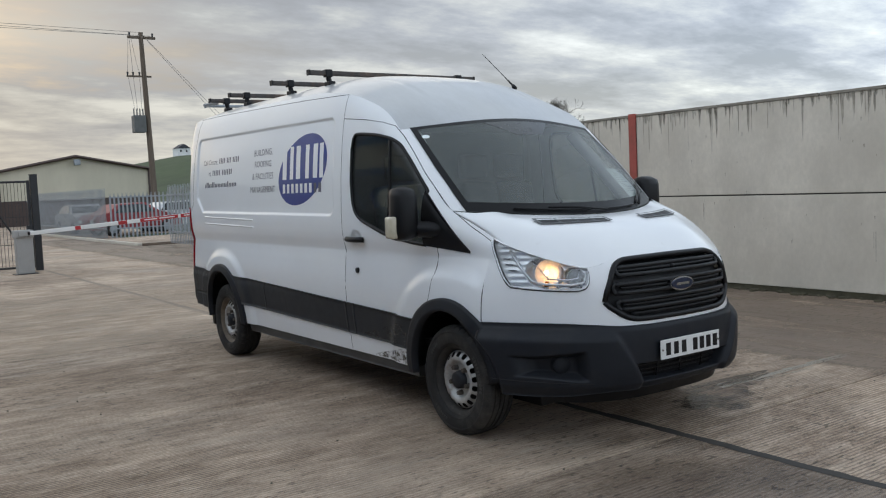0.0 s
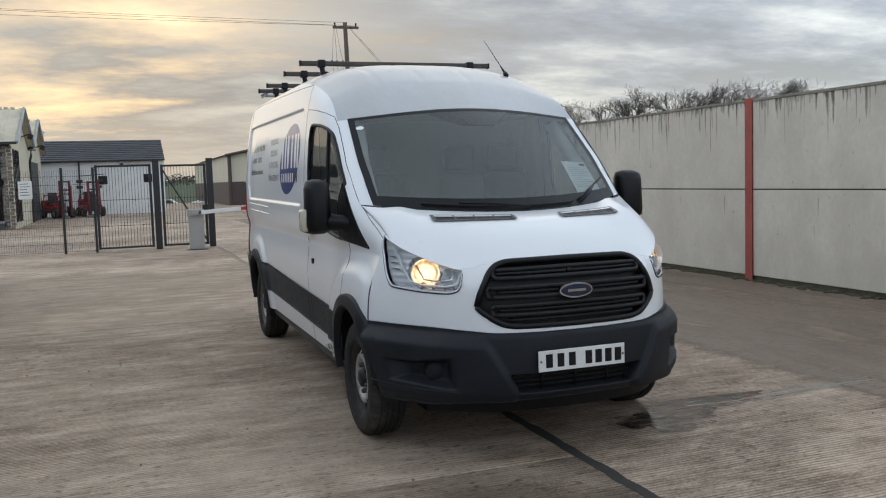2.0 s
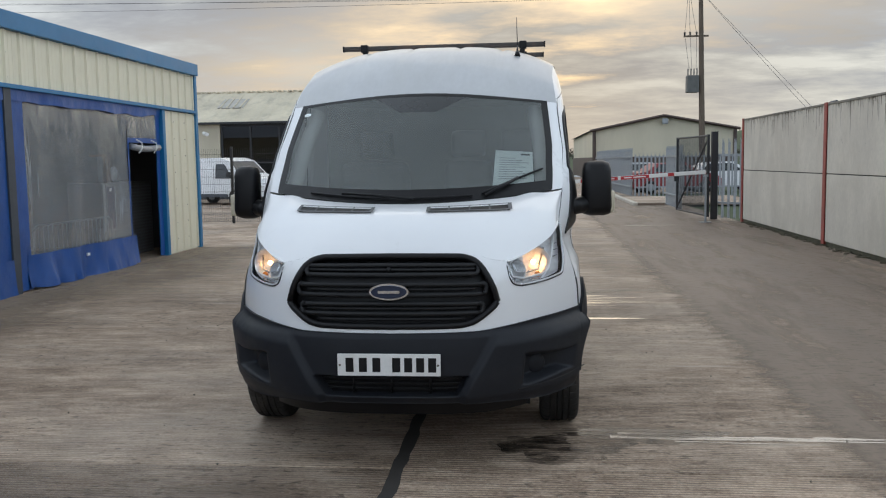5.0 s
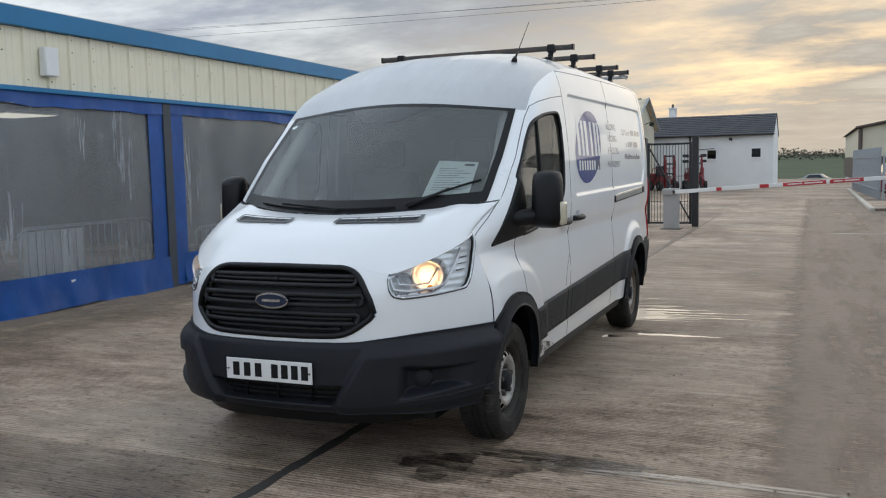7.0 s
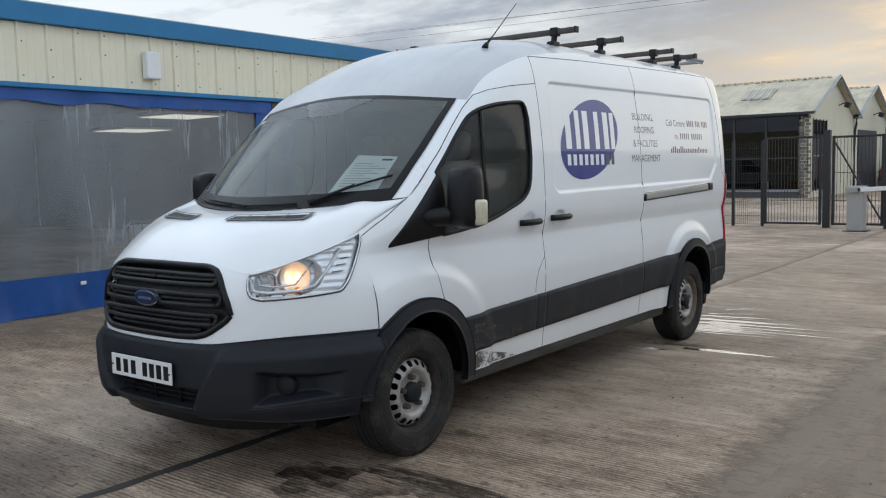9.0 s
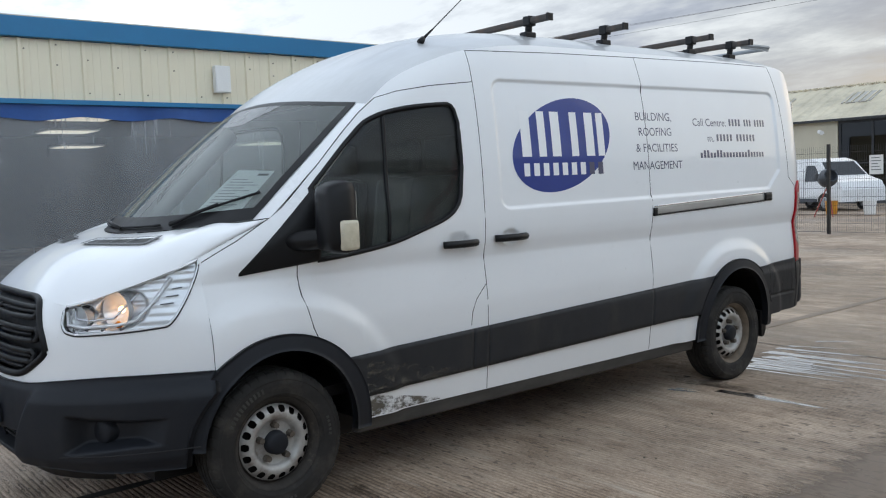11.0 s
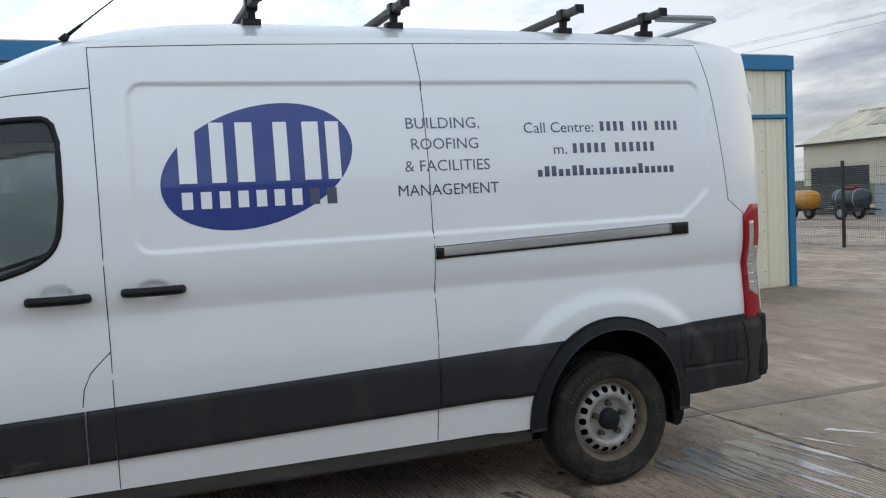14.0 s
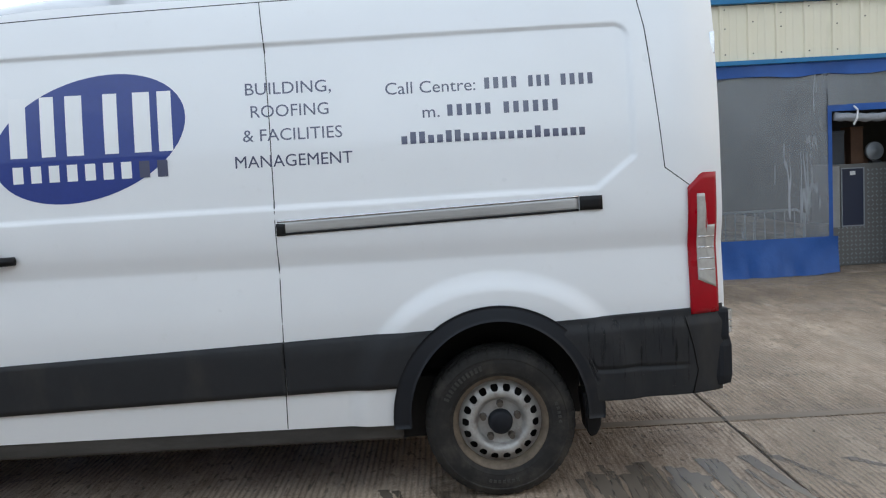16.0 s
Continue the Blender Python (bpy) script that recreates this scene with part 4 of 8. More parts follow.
# the glazed front
for k in range(5):
    y0 = -13.3 + k * 1.344
    box("glass_pane", GX - 0.03, GX - 0.01, y0 + 0.04, y0 + 1.304, 0.35, 1.62, DARK_GLAZE, unit, "dark tinted pane")
    box("glass_pane", GX - 0.03, GX - 0.01, y0 + 0.04, y0 + 1.304, 1.68, 3.30, DARK_GLAZE, unit, "dark tinted pane")
    box("mullion", GX - 0.06, GX + 0.03, y0 - 0.04, y0 + 0.04, 0.3, 3.35, BLACK_STEEL, unit)
box("transom", GX - 0.06, GX + 0.03, -13.3, -6.58, 1.62, 1.68, BLACK_STEEL, unit)
box("glazing_head", GX - 0.06, GX + 0.04, -13.35, -6.25, 3.30, 3.48, BLACK_STEEL, unit, "black head flashing")
box("glazing_sill", GX - 0.06, GX + 0.06, -13.35, -6.58, 0.25, 0.35, GALV, unit)
box("stall_riser", GX - 0.1, GX, -13.35, -6.58, 0, 0.25, DARK_IN, unit)
rst = random.Random(11)
for y0, y1, x0 in ((-6.58, -6.2, GX), (-20.95, -20.4, GX)):
    for k in range(24 if y0 > -10 else 13):
        for j in range(2):
            w = (y1 - y0) / 2
            o = 0.07 if k % 2 else 0
            s = rst.uniform(0.0, 0.05)
            box("stone", GX - 0.25, GX + 0.01 + s, y0 + j * w + o * 0.5 + 0.012, y0 + (j + 1) * w - 0.012 + o * 0.2, k * 0.14 + 0.01, k * 0.14 + 0.128, STONE, unit, bevel=0.012)
# gables: two bays behind one another
for x0, x1, xm in ((GX, -41.4, -37.7), (-41.5, -48.6, -45.0)):
    v = [(x0, GY1, 0), (x1, GY1, 0), (x1, GY1, 3.5), (xm, GY1, 5.05), (x0, GY1, 3.5)]
    v += [(a, b - 0.2, c) for a, b, c in v]
    link_mesh("gable", v, [(0, 1, 2, 3, 4), (9, 8, 7, 6, 5), (0, 5, 6, 1), (1, 6, 7, 2), (2, 7, 8, 3), (3, 8, 9, 4), (4, 9, 5, 0)], CREAM_FAR, unit, "cream gable wall")
    bm = bmesh.new()
    roof_sheets(bm, x0 + 0.25, 3.44, xm, 5.12, GY0, GY1)
    roof_sheets(bm, x1 - 0.25, 3.44, xm, 5.12, GY0, GY1)
    part("roof", bm, ROOF_SHEET, unit, "weathered ribbed sheet roof")
    bm = bmesh.new()
    rod(bm, (x0 + 0.3, GY1 + 0.27, 3.47), (xm, GY1 + 0.27, 5.16), 0.07, n=4)
    rod(bm, (x1 - 0.3, GY1 + 0.27, 3.47), (xm, GY1 + 0.27, 5.16), 0.07, n=4)
    part("verge_trim", bm, GALV, unit)
    bm = bmesh.new()
    n = 90
    for k in range(n):
        y = GY0 + (GY1 - GY0) * k / n
        block(bm, xm - 0.12, xm + 0.12, y, y + 0.16, 5.13, 5.19)
    tagged(part("ridge_cap", bm, ROOF_SHEET, unit), kind="stuff")
box("gutter", GX + 0.2, GX + 0.34, GY0 - 0.2, GY1 + 0.25, 3.40, 3.50, BLACK_STEEL, unit, "black gutter")
ROOFLIGHT = surface("milky_rooflight", (0.44, 0.42, 0.37), 0.4, relief=0)
for y in (-26.5, -22.2, -17.3, -13.4, -8.9):
    ang = math.atan2(1.68, -3.95)
    tilt = Matrix.Translation((-36.1, y, 4.45)) @ Matrix.Rotation(-ang + math.pi, 4, "Y")
    box("rooflight", -0.62, 0.62, -0.62, 0.62, 0.0, 0.05, ROOFLIGHT, unit, "grey rooflight", m=tilt)
    for k in range(4):
        box("rooflight_rib", -0.62, 0.62, -0.50 + k * 0.32, -0.44 + k * 0.32, 0.05, 0.085, ROOF_SHEET, unit, m=tilt)
# printing on a notice is too far off to read
notice = thing("notice_board", "white printed notice fixed to the black mesh fence", "sign", (-17.56, -4.31, 1.34))
box("board", -0.006, 0.0, -0.15, 0.15, 0.0, 0.42, WHITE_PLASTIC, notice, bevel=0.002)
for k in range(5):
    box("print_bar", 0.0002, 0.0015, -0.11, 0.10 - 0.03 * (k % 3), 0.09 + k * 0.065, 0.105 + k * 0.065, POST_GREY, notice)
# side windows, doorway, downpipe, lamps on the gable
box("side_window", -36.6, -34.5, GY1 - 0.02, GY1 + 0.02, 1.75, 3.2, DARK_GLAZE, unit, "tall side window")
box("side_window", -36.6, -34.5, GY1 - 0.02, GY1 + 0.02, 0.3, 1.7, DARK_GLAZE, unit, "tall side window")
for x in (-36.6, -36.08, -35.55, -35.02, -34.5):
    box("mullion", x - 0.03, x + 0.03, GY1 - 0.03, GY1 + 0.035, 0.25, 3.25, BLACK_STEEL, unit)
box("side_door", -46.2, -42.2, GY1 - 0.05, GY1 + 0.03, 0, 2.95, ROLLER, unit, "tall dark doorway")
bm = bmesh.new()
tube(bm, [(-41.45, GY1 + 0.12, 3.5), (-41.45, GY1 + 0.12, 3.2), (-41.45, GY1 + 0.05, 2.9), (-41.45, GY1 + 0.05, 0)], 0.06, 6)
block(bm, -41.62, -41.28, GY1, GY1 + 0.3, 3.45, 3.62)
part("downpipe", bm, BLACK_STEEL, unit)
for x, z in ((-38.6, 3.95), (-45.5, 3.75)):
    fl = thing("floodlight", "small black floodlight on the gable", "lamp", (x, GY1, z), "floodlights")
    bm = bmesh.new()
    rod(bm, (0, 0, 0), (0.05, 0.3, 0.1), 0.025, n=6)
    block(bm, -0.18, 0.18, 0.25, 0.45, 0.02, 0.26, 0.02, Matrix.Rotation(-0.4, 4, "X"))
    part("lamp_head", bm, BLACK_STEEL, fl)
for y in (-22.9, -14.0):
    cc = thing("security_camera", "white security camera on the cream wall", "camera", (GX, y, 2.95))
    bm = bmesh.new()
    rod(bm, (0, 0, 0), (0.35, 0, 0.05), 0.03, n=6)
    rod(bm, (0.3, -0.05, 0.06), (0.55, 0.2, 0.0), 0.08, 0.09, n=8)
    part("camera_body", bm, WHITE_PLASTIC, cc)
box("vent_box", GX, GX + 0.1, -24.0, -23.6, 2.3, 2.6, GALV, unit, "louvred vent")
box("dark_floor", GX - 7, GX - 0.3, GY0 + 0.3, GY1 - 0.3, 0.02, 0.06, DARK_IN, unit)

# ---- long white cottage ----
HX = -50.0
cot = thing("cottage", "low white rendered cottage with dark slate roof", "house", kind="structure")
v = [(HX, -22, 0), (HX, 0.4, 0), (HX, 0.4, 3.2), (HX, -22, 3.2), (HX - 7, -22, 0), (HX - 7, 0.4, 0), (HX - 7, 0.4, 3.2), (HX - 7, -22, 3.2), (HX - 3.5, 0.4, 4.45), (HX - 3.5, -22, 4.45)]
link_mesh("wall", v, [(0, 1, 2, 3), (5, 4, 7, 6), (1, 5, 6, 8, 2), (4, 0, 3, 9, 7)], RENDER_WHITE, cot, "white rendered wall")
bm = bmesh.new()
n = 11
for s in (1, -1):
    for k in range(n):
        xa, za = HX - 3.5 + s * (3.75 * (1 - k / n)), 3.13 + 1.35 * k / n
        xb, zb = HX - 3.5 + s * (3.75 * (1 - (k + 1) / n)), 3.13 + 1.35 * (k + 1) / n
        f = [bm.verts.new(p) for p in ((xa, -22.2, za + 0.04), (xa, 0.45, za + 0.04), (xb, 0.45, zb), (xb, -22.2, zb))]
        bm.faces.new(f)
        f = [bm.verts.new(p) for p in ((xa, -22.2, za), (xa, 0.45, za), (xa, 0.45, za + 0.04), (xa, -22.2, za + 0.04))]
        bm.faces.new(f)
part("roof", bm, SLATE, cot, "dark slate courses")
rear = thing("rear_cottage", "grey slated roof of a house behind the white cottage", "house", kind="structure")
box("wall", -66, -60, -24, -6.7, 0, 3.6, RENDER_WHITE, rear, "white rendered wall")
link_mesh("roof", [(-66.3, -24, 3.55), (-66.3, -6.5, 3.55), (-59.7, -6.5, 3.55), (-59.7, -24, 3.55), (-63, -24, 4.95), (-63, -6.5, 4.95)], [(3, 2, 5, 4), (1, 0, 4, 5), (2, 1, 5), (0, 3, 4)], SLATE, rear, "dark slate roof")
chimney = box("chimney", -63.25, -62.75, -7.45, -6.95, 4.7, 5.55, RENDER_WHITE, rear, "white chimney")
box("chimney_cap", -63.31, -62.69, -7.51, -6.89, 5.55, 5.64, RENDER_WHITE, chimney)
bm = bmesh.new()
rod(bm, (-63, -7.2, 5.64), (-63, -7.2, 5.9), 0.10, 0.08)
part("chimney_pot", bm, STONE, chimney)
for y, z in ((-3.05, 2.0), (-0.55, 2.05), (-8.5, 2.0)):
    q = 0.25
    box("window", HX - 0.1, HX + 0.012, y - q, y + q, z - q, z + q, DARK_GLAZE, cot, "small dark window")
    for a, b, c, d in ((y - q - 0.05, y - q, z - q, z + q), (y + q, y + q + 0.05, z - q, z + q), (y - q - 0.05, y + q + 0.05, z + q, z + q + 0.05)):
        box("window_frame", HX + 0.0, HX + 0.03, a, b, c, d, WHITE_PLASTIC, cot, "white window frame")
    box("window_sill", HX + 0.0, HX + 0.06, y - q - 0.08, y + q + 0.08, z - q - 0.07, z - q, WHITE_PLASTIC, cot, "white window sill")
bm = bmesh.new()
rod(bm, (HX + 0.06, -4.3, 0), (HX + 0.06, -4.3, 3.2), 0.05, n=6)
part("downpipe", bm, BLACK_STEEL, cot)
bm = bmesh.new()
rod(bm, (HX + 0.05, -4.3, 2.28), (HX + 0.05, -2.9, 2.36), 0.018, n=6)
part("waste_pipe", bm, BLACK_STEEL, cot)
box("flood_light", HX, HX + 0.16, -2.06, -1.88, 2.80, 2.95, BLACK_STEEL, cot, "small black flood light", bevel=0.02)
bm = bmesh.new()
rod(bm, (HX + 0.28, -22.2, 3.12), (HX + 0.28, 0.45, 3.12), 0.06, n=6)
part("gutter", bm, BLACK_STEEL, cot)

# ---- cream shed beyond the gates ----
SX = -60.0
shed = thing("storage_shed", "long cream sheeted shed with brown trim and low gable", "building", kind="structure")
v = [(SX, 5.4, 0), (SX, 15.4, 0), (SX, 15.4, 3.65), (SX, 10.35, 4.6), (SX, 5.4, 3.65)]
v += [(a - 30, b, c) for a, b, c in v]
link_mesh("wall", v, [(0, 1, 2, 3, 4), (9, 8, 7, 6, 5), (0, 4, 9, 5), (1, 6, 7, 2)], CREAM_FAR, shed, "cream sheeted wall")
bm = bmesh.new()
for (ya, za), (yb, zb) in (((5.1, 3.65), (10.35, 4.68)), ((15.7, 3.65), (10.35, 4.68))):
    f = [bm.verts.new(p) for p in ((SX + 0.3, ya, za), (SX + 0.3, yb, zb), (SX - 30, yb, zb), (SX - 30, ya, za))]
    bm.faces.new(f)
part("roof", bm, SLATE, shed)
BROWN = surface("brown_trim", (0.075, 0.05, 0.042), 0.6)
bm = bmesh.new()
for a, b in (((5.1, 3.6), (10.35, 4.62)), ((10.35, 4.62), (15.7, 3.6))):
    rod(bm, (SX + 0.33, *a), (SX + 0.33, *b), 0.10, n=4)
rod(bm, (SX + 0.1, 5.4, 0), (SX + 0.1, 5.4, 3.65), 0.13, n=4)
rod(bm, (SX + 0.1, 15.4, 0), (SX + 0.1, 15.4, 3.65), 0.13, n=4)
part("trim", bm, BROWN, shed, "brown verge and corner trim")
box("plinth", SX, SX + 0.08, 5.4, 15.4, 0, 1.7, BROWN, shed, "brown lower wall")
box("plinth", SX - 30, SX + 0.05, 5.32, 5.4, 0, 1.7, BROWN, shed, "brown lower wall")
bm = bmesh.new()
rod(bm, (SX + 0.1, 10.4, 4.25), (SX + 0.5, 10.4, 4.2), 0.1, n=6)
block(bm, SX + 0.3, SX + 0.6, 10.2, 10.6, 4.0, 4.4, 0.03)
part("gable_lamp", bm, GALV, shed)

# ---- power pole ----
POLE_TIN = surface("dull_transformer_tin", (0.13, 0.135, 0.13), 0.6, vary=0.3, scale=4)
pole = thing("power_pole", "weathered timber power pole with crossarm and transformer", "utility pole", (-38.0, 8.9, 0))
bm = bmesh.new()
rod(bm, (0, 0.06, 0), (0, -0.13, 9.35), 0.16, 0.10, n=10)
part("shaft", bm, TIMBER, pole)
bm = bmesh.new()
block(bm, -0.05, 0.05, -0.75, 0.55, 9.05, 9.17)
block(bm, -0.04, 0.04, -0.9, 0.25, 7.25, 7.33)
part("crossarm", bm, TIMBER, pole)
for y, z in ((-0.65, 9.17), (0.42, 9.17), (-0.85, 7.33), (-0.6, 7.33), (-0.3, 7.33)):
    bm = bmesh.new()
    rod(bm, (0, y, z), (0, y, z + 0.16), 0.035, 0.05, n=8)
    part("insulator", bm, BLACK_STEEL, pole)
bm = bmesh.new()
block(bm, -0.25, 0.25, -0.75, -0.2, 4.65, 5.45, 0.03)
block(bm, -0.04, 0.04, -0.25, 0.05, 4.9, 5.2)
for k in range(4):
    rod(bm, (0.0, -0.68 + k * 0.14, 5.45), (0.0, -0.68 + k * 0.14, 5.78), 0.03, n=6)
part("transformer", bm, POLE_TIN, pole, "grey transformer with bushings")
WIRE = surface("dull_wire", (0.10, 0.10, 0.105), 0.5, relief=0)


def wire(a, b, sag, r=0.008, n=24):
    bm = bmesh.new()
    a, b = Vector(a), Vector(b)
    tube(bm, [a.lerp(b, k / n) - Vector((0, 0, sag * 4 * (k / n) * (1 - k / n))) for k in range(n + 1)], r, 4)
    w = part("overhead_wire", bm, WIRE)
    return tagged(w, "thin sagging overhead power wire", "wire", "overhead wires")


for dy, dz in ((-0.6, 0), (0.0, 0.15), (0.45, 0)):
    wire((-38, 8.9 + dy, 9.2 + dz), (-44, -75, 12.6 + dz + dy), 0.5)
wire((-38, 9.0, 9.1), (-36, 16.5, 0.5), 0.05)
wire((-38, 9.05, 9.0), (-36.4, 16.2, 0.5), 0.05)
for dy, e in ((-0.85, -0.62), (-0.6, -0.5), (-0.3, -0.3)):
    wire((-38, 8.9 + dy, 7.4), (-38, 8.9 + e, 5.7), -0.0, 0.008, 6)
    wire((-38, 8.35 + dy * 0.2, 9.2), (-38, 8.9 + dy, 7.45), 0.1, 0.008, 6)

# ---- bare winter trees on the bank ----


def bare_tree(seed, h):
    r = random.Random(seed)
    bm = bmesh.new()

    def grow(p, d, length, rad, level):
        q = p + d * length
        rod(bm, p, q, rad, rad * 0.62, n=5 if level < 2 else 3)
        if level >= 6:
            return
        for _ in range(3):
            axis = d.orthogonal().normalized()
            axis.rotate(Matrix.Rotation(r.uniform(0, 6.28), 3, d))
            e = d.copy()
            e.rotate(Matrix.Rotation(r.uniform(0.35, 1.0), 3, axis))
            e.z += 0.10
            grow(p + d * length * r.uniform(0.9 if level == 0 else 0.6, 1.0), e.normalized(), length * r.uniform(0.60, 0.80), rad * 0.57, level + 1)

    grow(Vector((0, 0, 0)), Vector((r.uniform(-0.06, 0.06), r.uniform(-0.06, 0.06), 1)).normalized(), h * 0.30, h * 0.020, 0)
    return bm


tree_meshes = []
for s in range(4):
    bm = bare_tree(20 + s, 11.0)
    me = bpy.data.meshes.new("crown")
    bm.to_mesh(me)
    bm.free()
    me.materials.append(BARK)
    tree_meshes.append(me)
rt = random.Random(3)
TREES = []
for k in range(27):
    f = k / 26
    TREES.append((-110 - 94 * f + rt.uniform(-2, 2), 106 + rt.uniform(-5, 5), rt.uniform(1.15, 1.5)))
TREES += [(-228, 104, 0.7), (-243, 108, 0.8), (-262, 102, 1.05)]
ground_z = rise_of


for k, (x, y, s) in enumerate(TREES):
    t = tagged(new("tree", None), "bare leafless winter tree in a hilltop row", "tree", "row of bare trees")
    t.location = (x, y, ground_z(x, y) - 0.3)
    t.rotation_euler = (0, 0, k * 1.3)
    t.scale = (s, s, s)
    c = new("crown", tree_meshes[k % 4])
    c.parent = t
# dim hedge and scrub along the far fields: a drift of small leaves under a ragged top
hv, hf = [], []
for k in range(15000):
    x, y = -235 + rt.uniform(-26, 24), rt.uniform(-170, 60)
    top = 1.5 + 1.1 * noise.noise((y * 0.07, x * 0.02, 3.1)) + 1.0 * noise.noise((y * 0.33, x * 0.05, 8.2))
    c = Vector((x, y, rise_of(x, y) + rt.random() * max(top, 0.3)))
    s = rt.uniform(0.25, 0.55)
    hf.append((len(hv), len(hv) + 1, len(hv) + 2))
    hv += [tuple(c + Vector((rt.uniform(-s, s), rt.uniform(-s, s), rt.uniform(-s, s) * 0.8))) for _ in range(3)]
tagged(link_mesh("far_hedge", hv, hf, FARWOOD), "dark winter hedgerow across the far fields", "hedge", kind="stuff")
# farmhouse on the hill
fh = thing("farmhouse", "small white farmhouse on the green hill", "house", (-400, 134, ground_z(-400, 134)), kind="structure")
box("wall", -3.5, 3.5, -3, 3, -1.0, 3.2, RENDER_WHITE, fh)
link_mesh("roof", [(-3.8, -3.2, 3.1), (3.8, -3.2, 3.1), (3.8, 3.2, 3.1), (-3.8, 3.2, 3.1), (-3.8, 0, 5.2), (3.8, 0, 5.2)], [(0, 1, 5, 4), (2, 3, 4, 5), (1, 2, 5), (3, 0, 4)], SLATE, fh)
for y in (-1.5, 1.2):
    box("window", 3.5, 3.53, y - 0.35, y + 0.35, 1.4, 2.4, DARK_GLAZE, fh)
# ---- parked machines and vehicles across the road ----
VAN_WHITE_FAR = surface("white_van_paint_far", (0.76, 0.77, 0.78), 0.3, vary=0.05, relief=0, coat=0.5)
FARGLASS = surface("dark_car_glass", (0.02, 0.024, 0.028), 0.08, vary=0.1, relief=0)


def wheel_small(parent, x, y, r, w):
    bm = bmesh.new()
    lathe(bm, [(r * 0.6, -w / 2), (r * 0.95, -w / 2), (r, -w * 0.3), (r, w * 0.3), (r * 0.95, w / 2), (r * 0.6, w / 2)], 20, (x, y, r))
    wh = part("wheel", bm, RUBBER, parent, "dark tyre", smooth=True)
    bm = bmesh.new()
    lathe(bm, [(0.001, -w * 0.42), (r * 0.3, -w * 0.46), (r * 0.6, -w * 0.38), (r * 0.6, w * 0.38), (r * 0.3, w * 0.46), (0.001, w * 0.42)], 16, (x, y, r))
    part("rim", bm, GALV, wh)


def extrude_side(name, outline, y0, y1, mat, parent, label="", inset=0.0, zcut=1.0):
    """A closed side outline (x, z) given width, narrowing above zcut."""
    n = len(outline)
    vs = []
    for y, s in ((y0, 1), (y1, -1)):
        for x, z in outline:
            vs.append((x, y + s * inset * max(0, z - zcut), z))
    fs = [tuple(range(n))[::-1], tuple(range(n, 2 * n))] + [(i, (i + 1) % n, n + (i + 1) % n, n + i) for i in range(n)]
    ob = link_mesh(name, vs, fs, mat, parent, label)
    return ob


def small_van():
    t = thing("parked_van", "small white panel van parked across the road", "van", (-28.4, -11.3, 0))
    t.rotation_euler = (0, 0, radians(67))
    out = [(-2.15, 0.35), (-2.2, 0.9), (-2.12, 1.7), (-1.9, 1.82), (0.5, 1.84), (0.95, 1.72), (1.45, 1.22), (2.05, 1.02), (2.2, 0.75), (2.2, 0.35)]
    extrude_side("body", out, -0.88, 0.88, VAN_WHITE_FAR, t, "", 0.16, 0.95)
    for s in (-1, 1):
        y = s * 0.882
        link_mesh("side_window", [(0.35, y - s * 0.02, 1.05), (1.2, y - s * 0.02, 1.05), (1.05, y - s * 0.075, 1.3), (0.75, y - s * 0.095, 1.6), (0.35, y - s * 0.095, 1.6)], [(0, 1, 2, 3, 4)], FARGLASS, t, "dark side window")
        box("sill_trim", -1.0, 1.0, y - 0.02, y + 0.02, 0.34, 0.46, POST_GREY, t)
        for z0, z1 in ((0.55, 1.0),):
            for x in (0.3, -0.75):
                box("door_seam", x - 0.008, x + 0.008, y - 0.004, y + 0.004, 0.45, 1.5, POST_GREY, t)
        box("tail_lamp", -2.2, -2.13, s * 0.80 - 0.05, s * 0.80 + 0.05, 1.0, 1.35, RED_PAINT, t)
        for x in (-1.35, 1.35):
            wheel_small(t, x, s * 0.80, 0.33, 0.2)
        box("mirror", 1.05, 1.15, s * 0.95 - 0.08, s * 0.95 + 0.08, 1.1, 1.3, BLACK_STEEL, t, bevel=0.02)
    link_mesh("windscreen", [(0.98, -0.66, 1.70), (0.98, 0.66, 1.70), (1.44, 0.78, 1.24), (1.44, -0.78, 1.24)], [(0, 1, 2, 3)], FARGLASS, t)
    for k in range(6):
        box("chevron", -2.23, -2.21, -0.75 + k * 0.25, -0.63 + k * 0.25, 0.65, 1.1, RED_PAINT, t, "red tail chevron")
    return t


small_van()


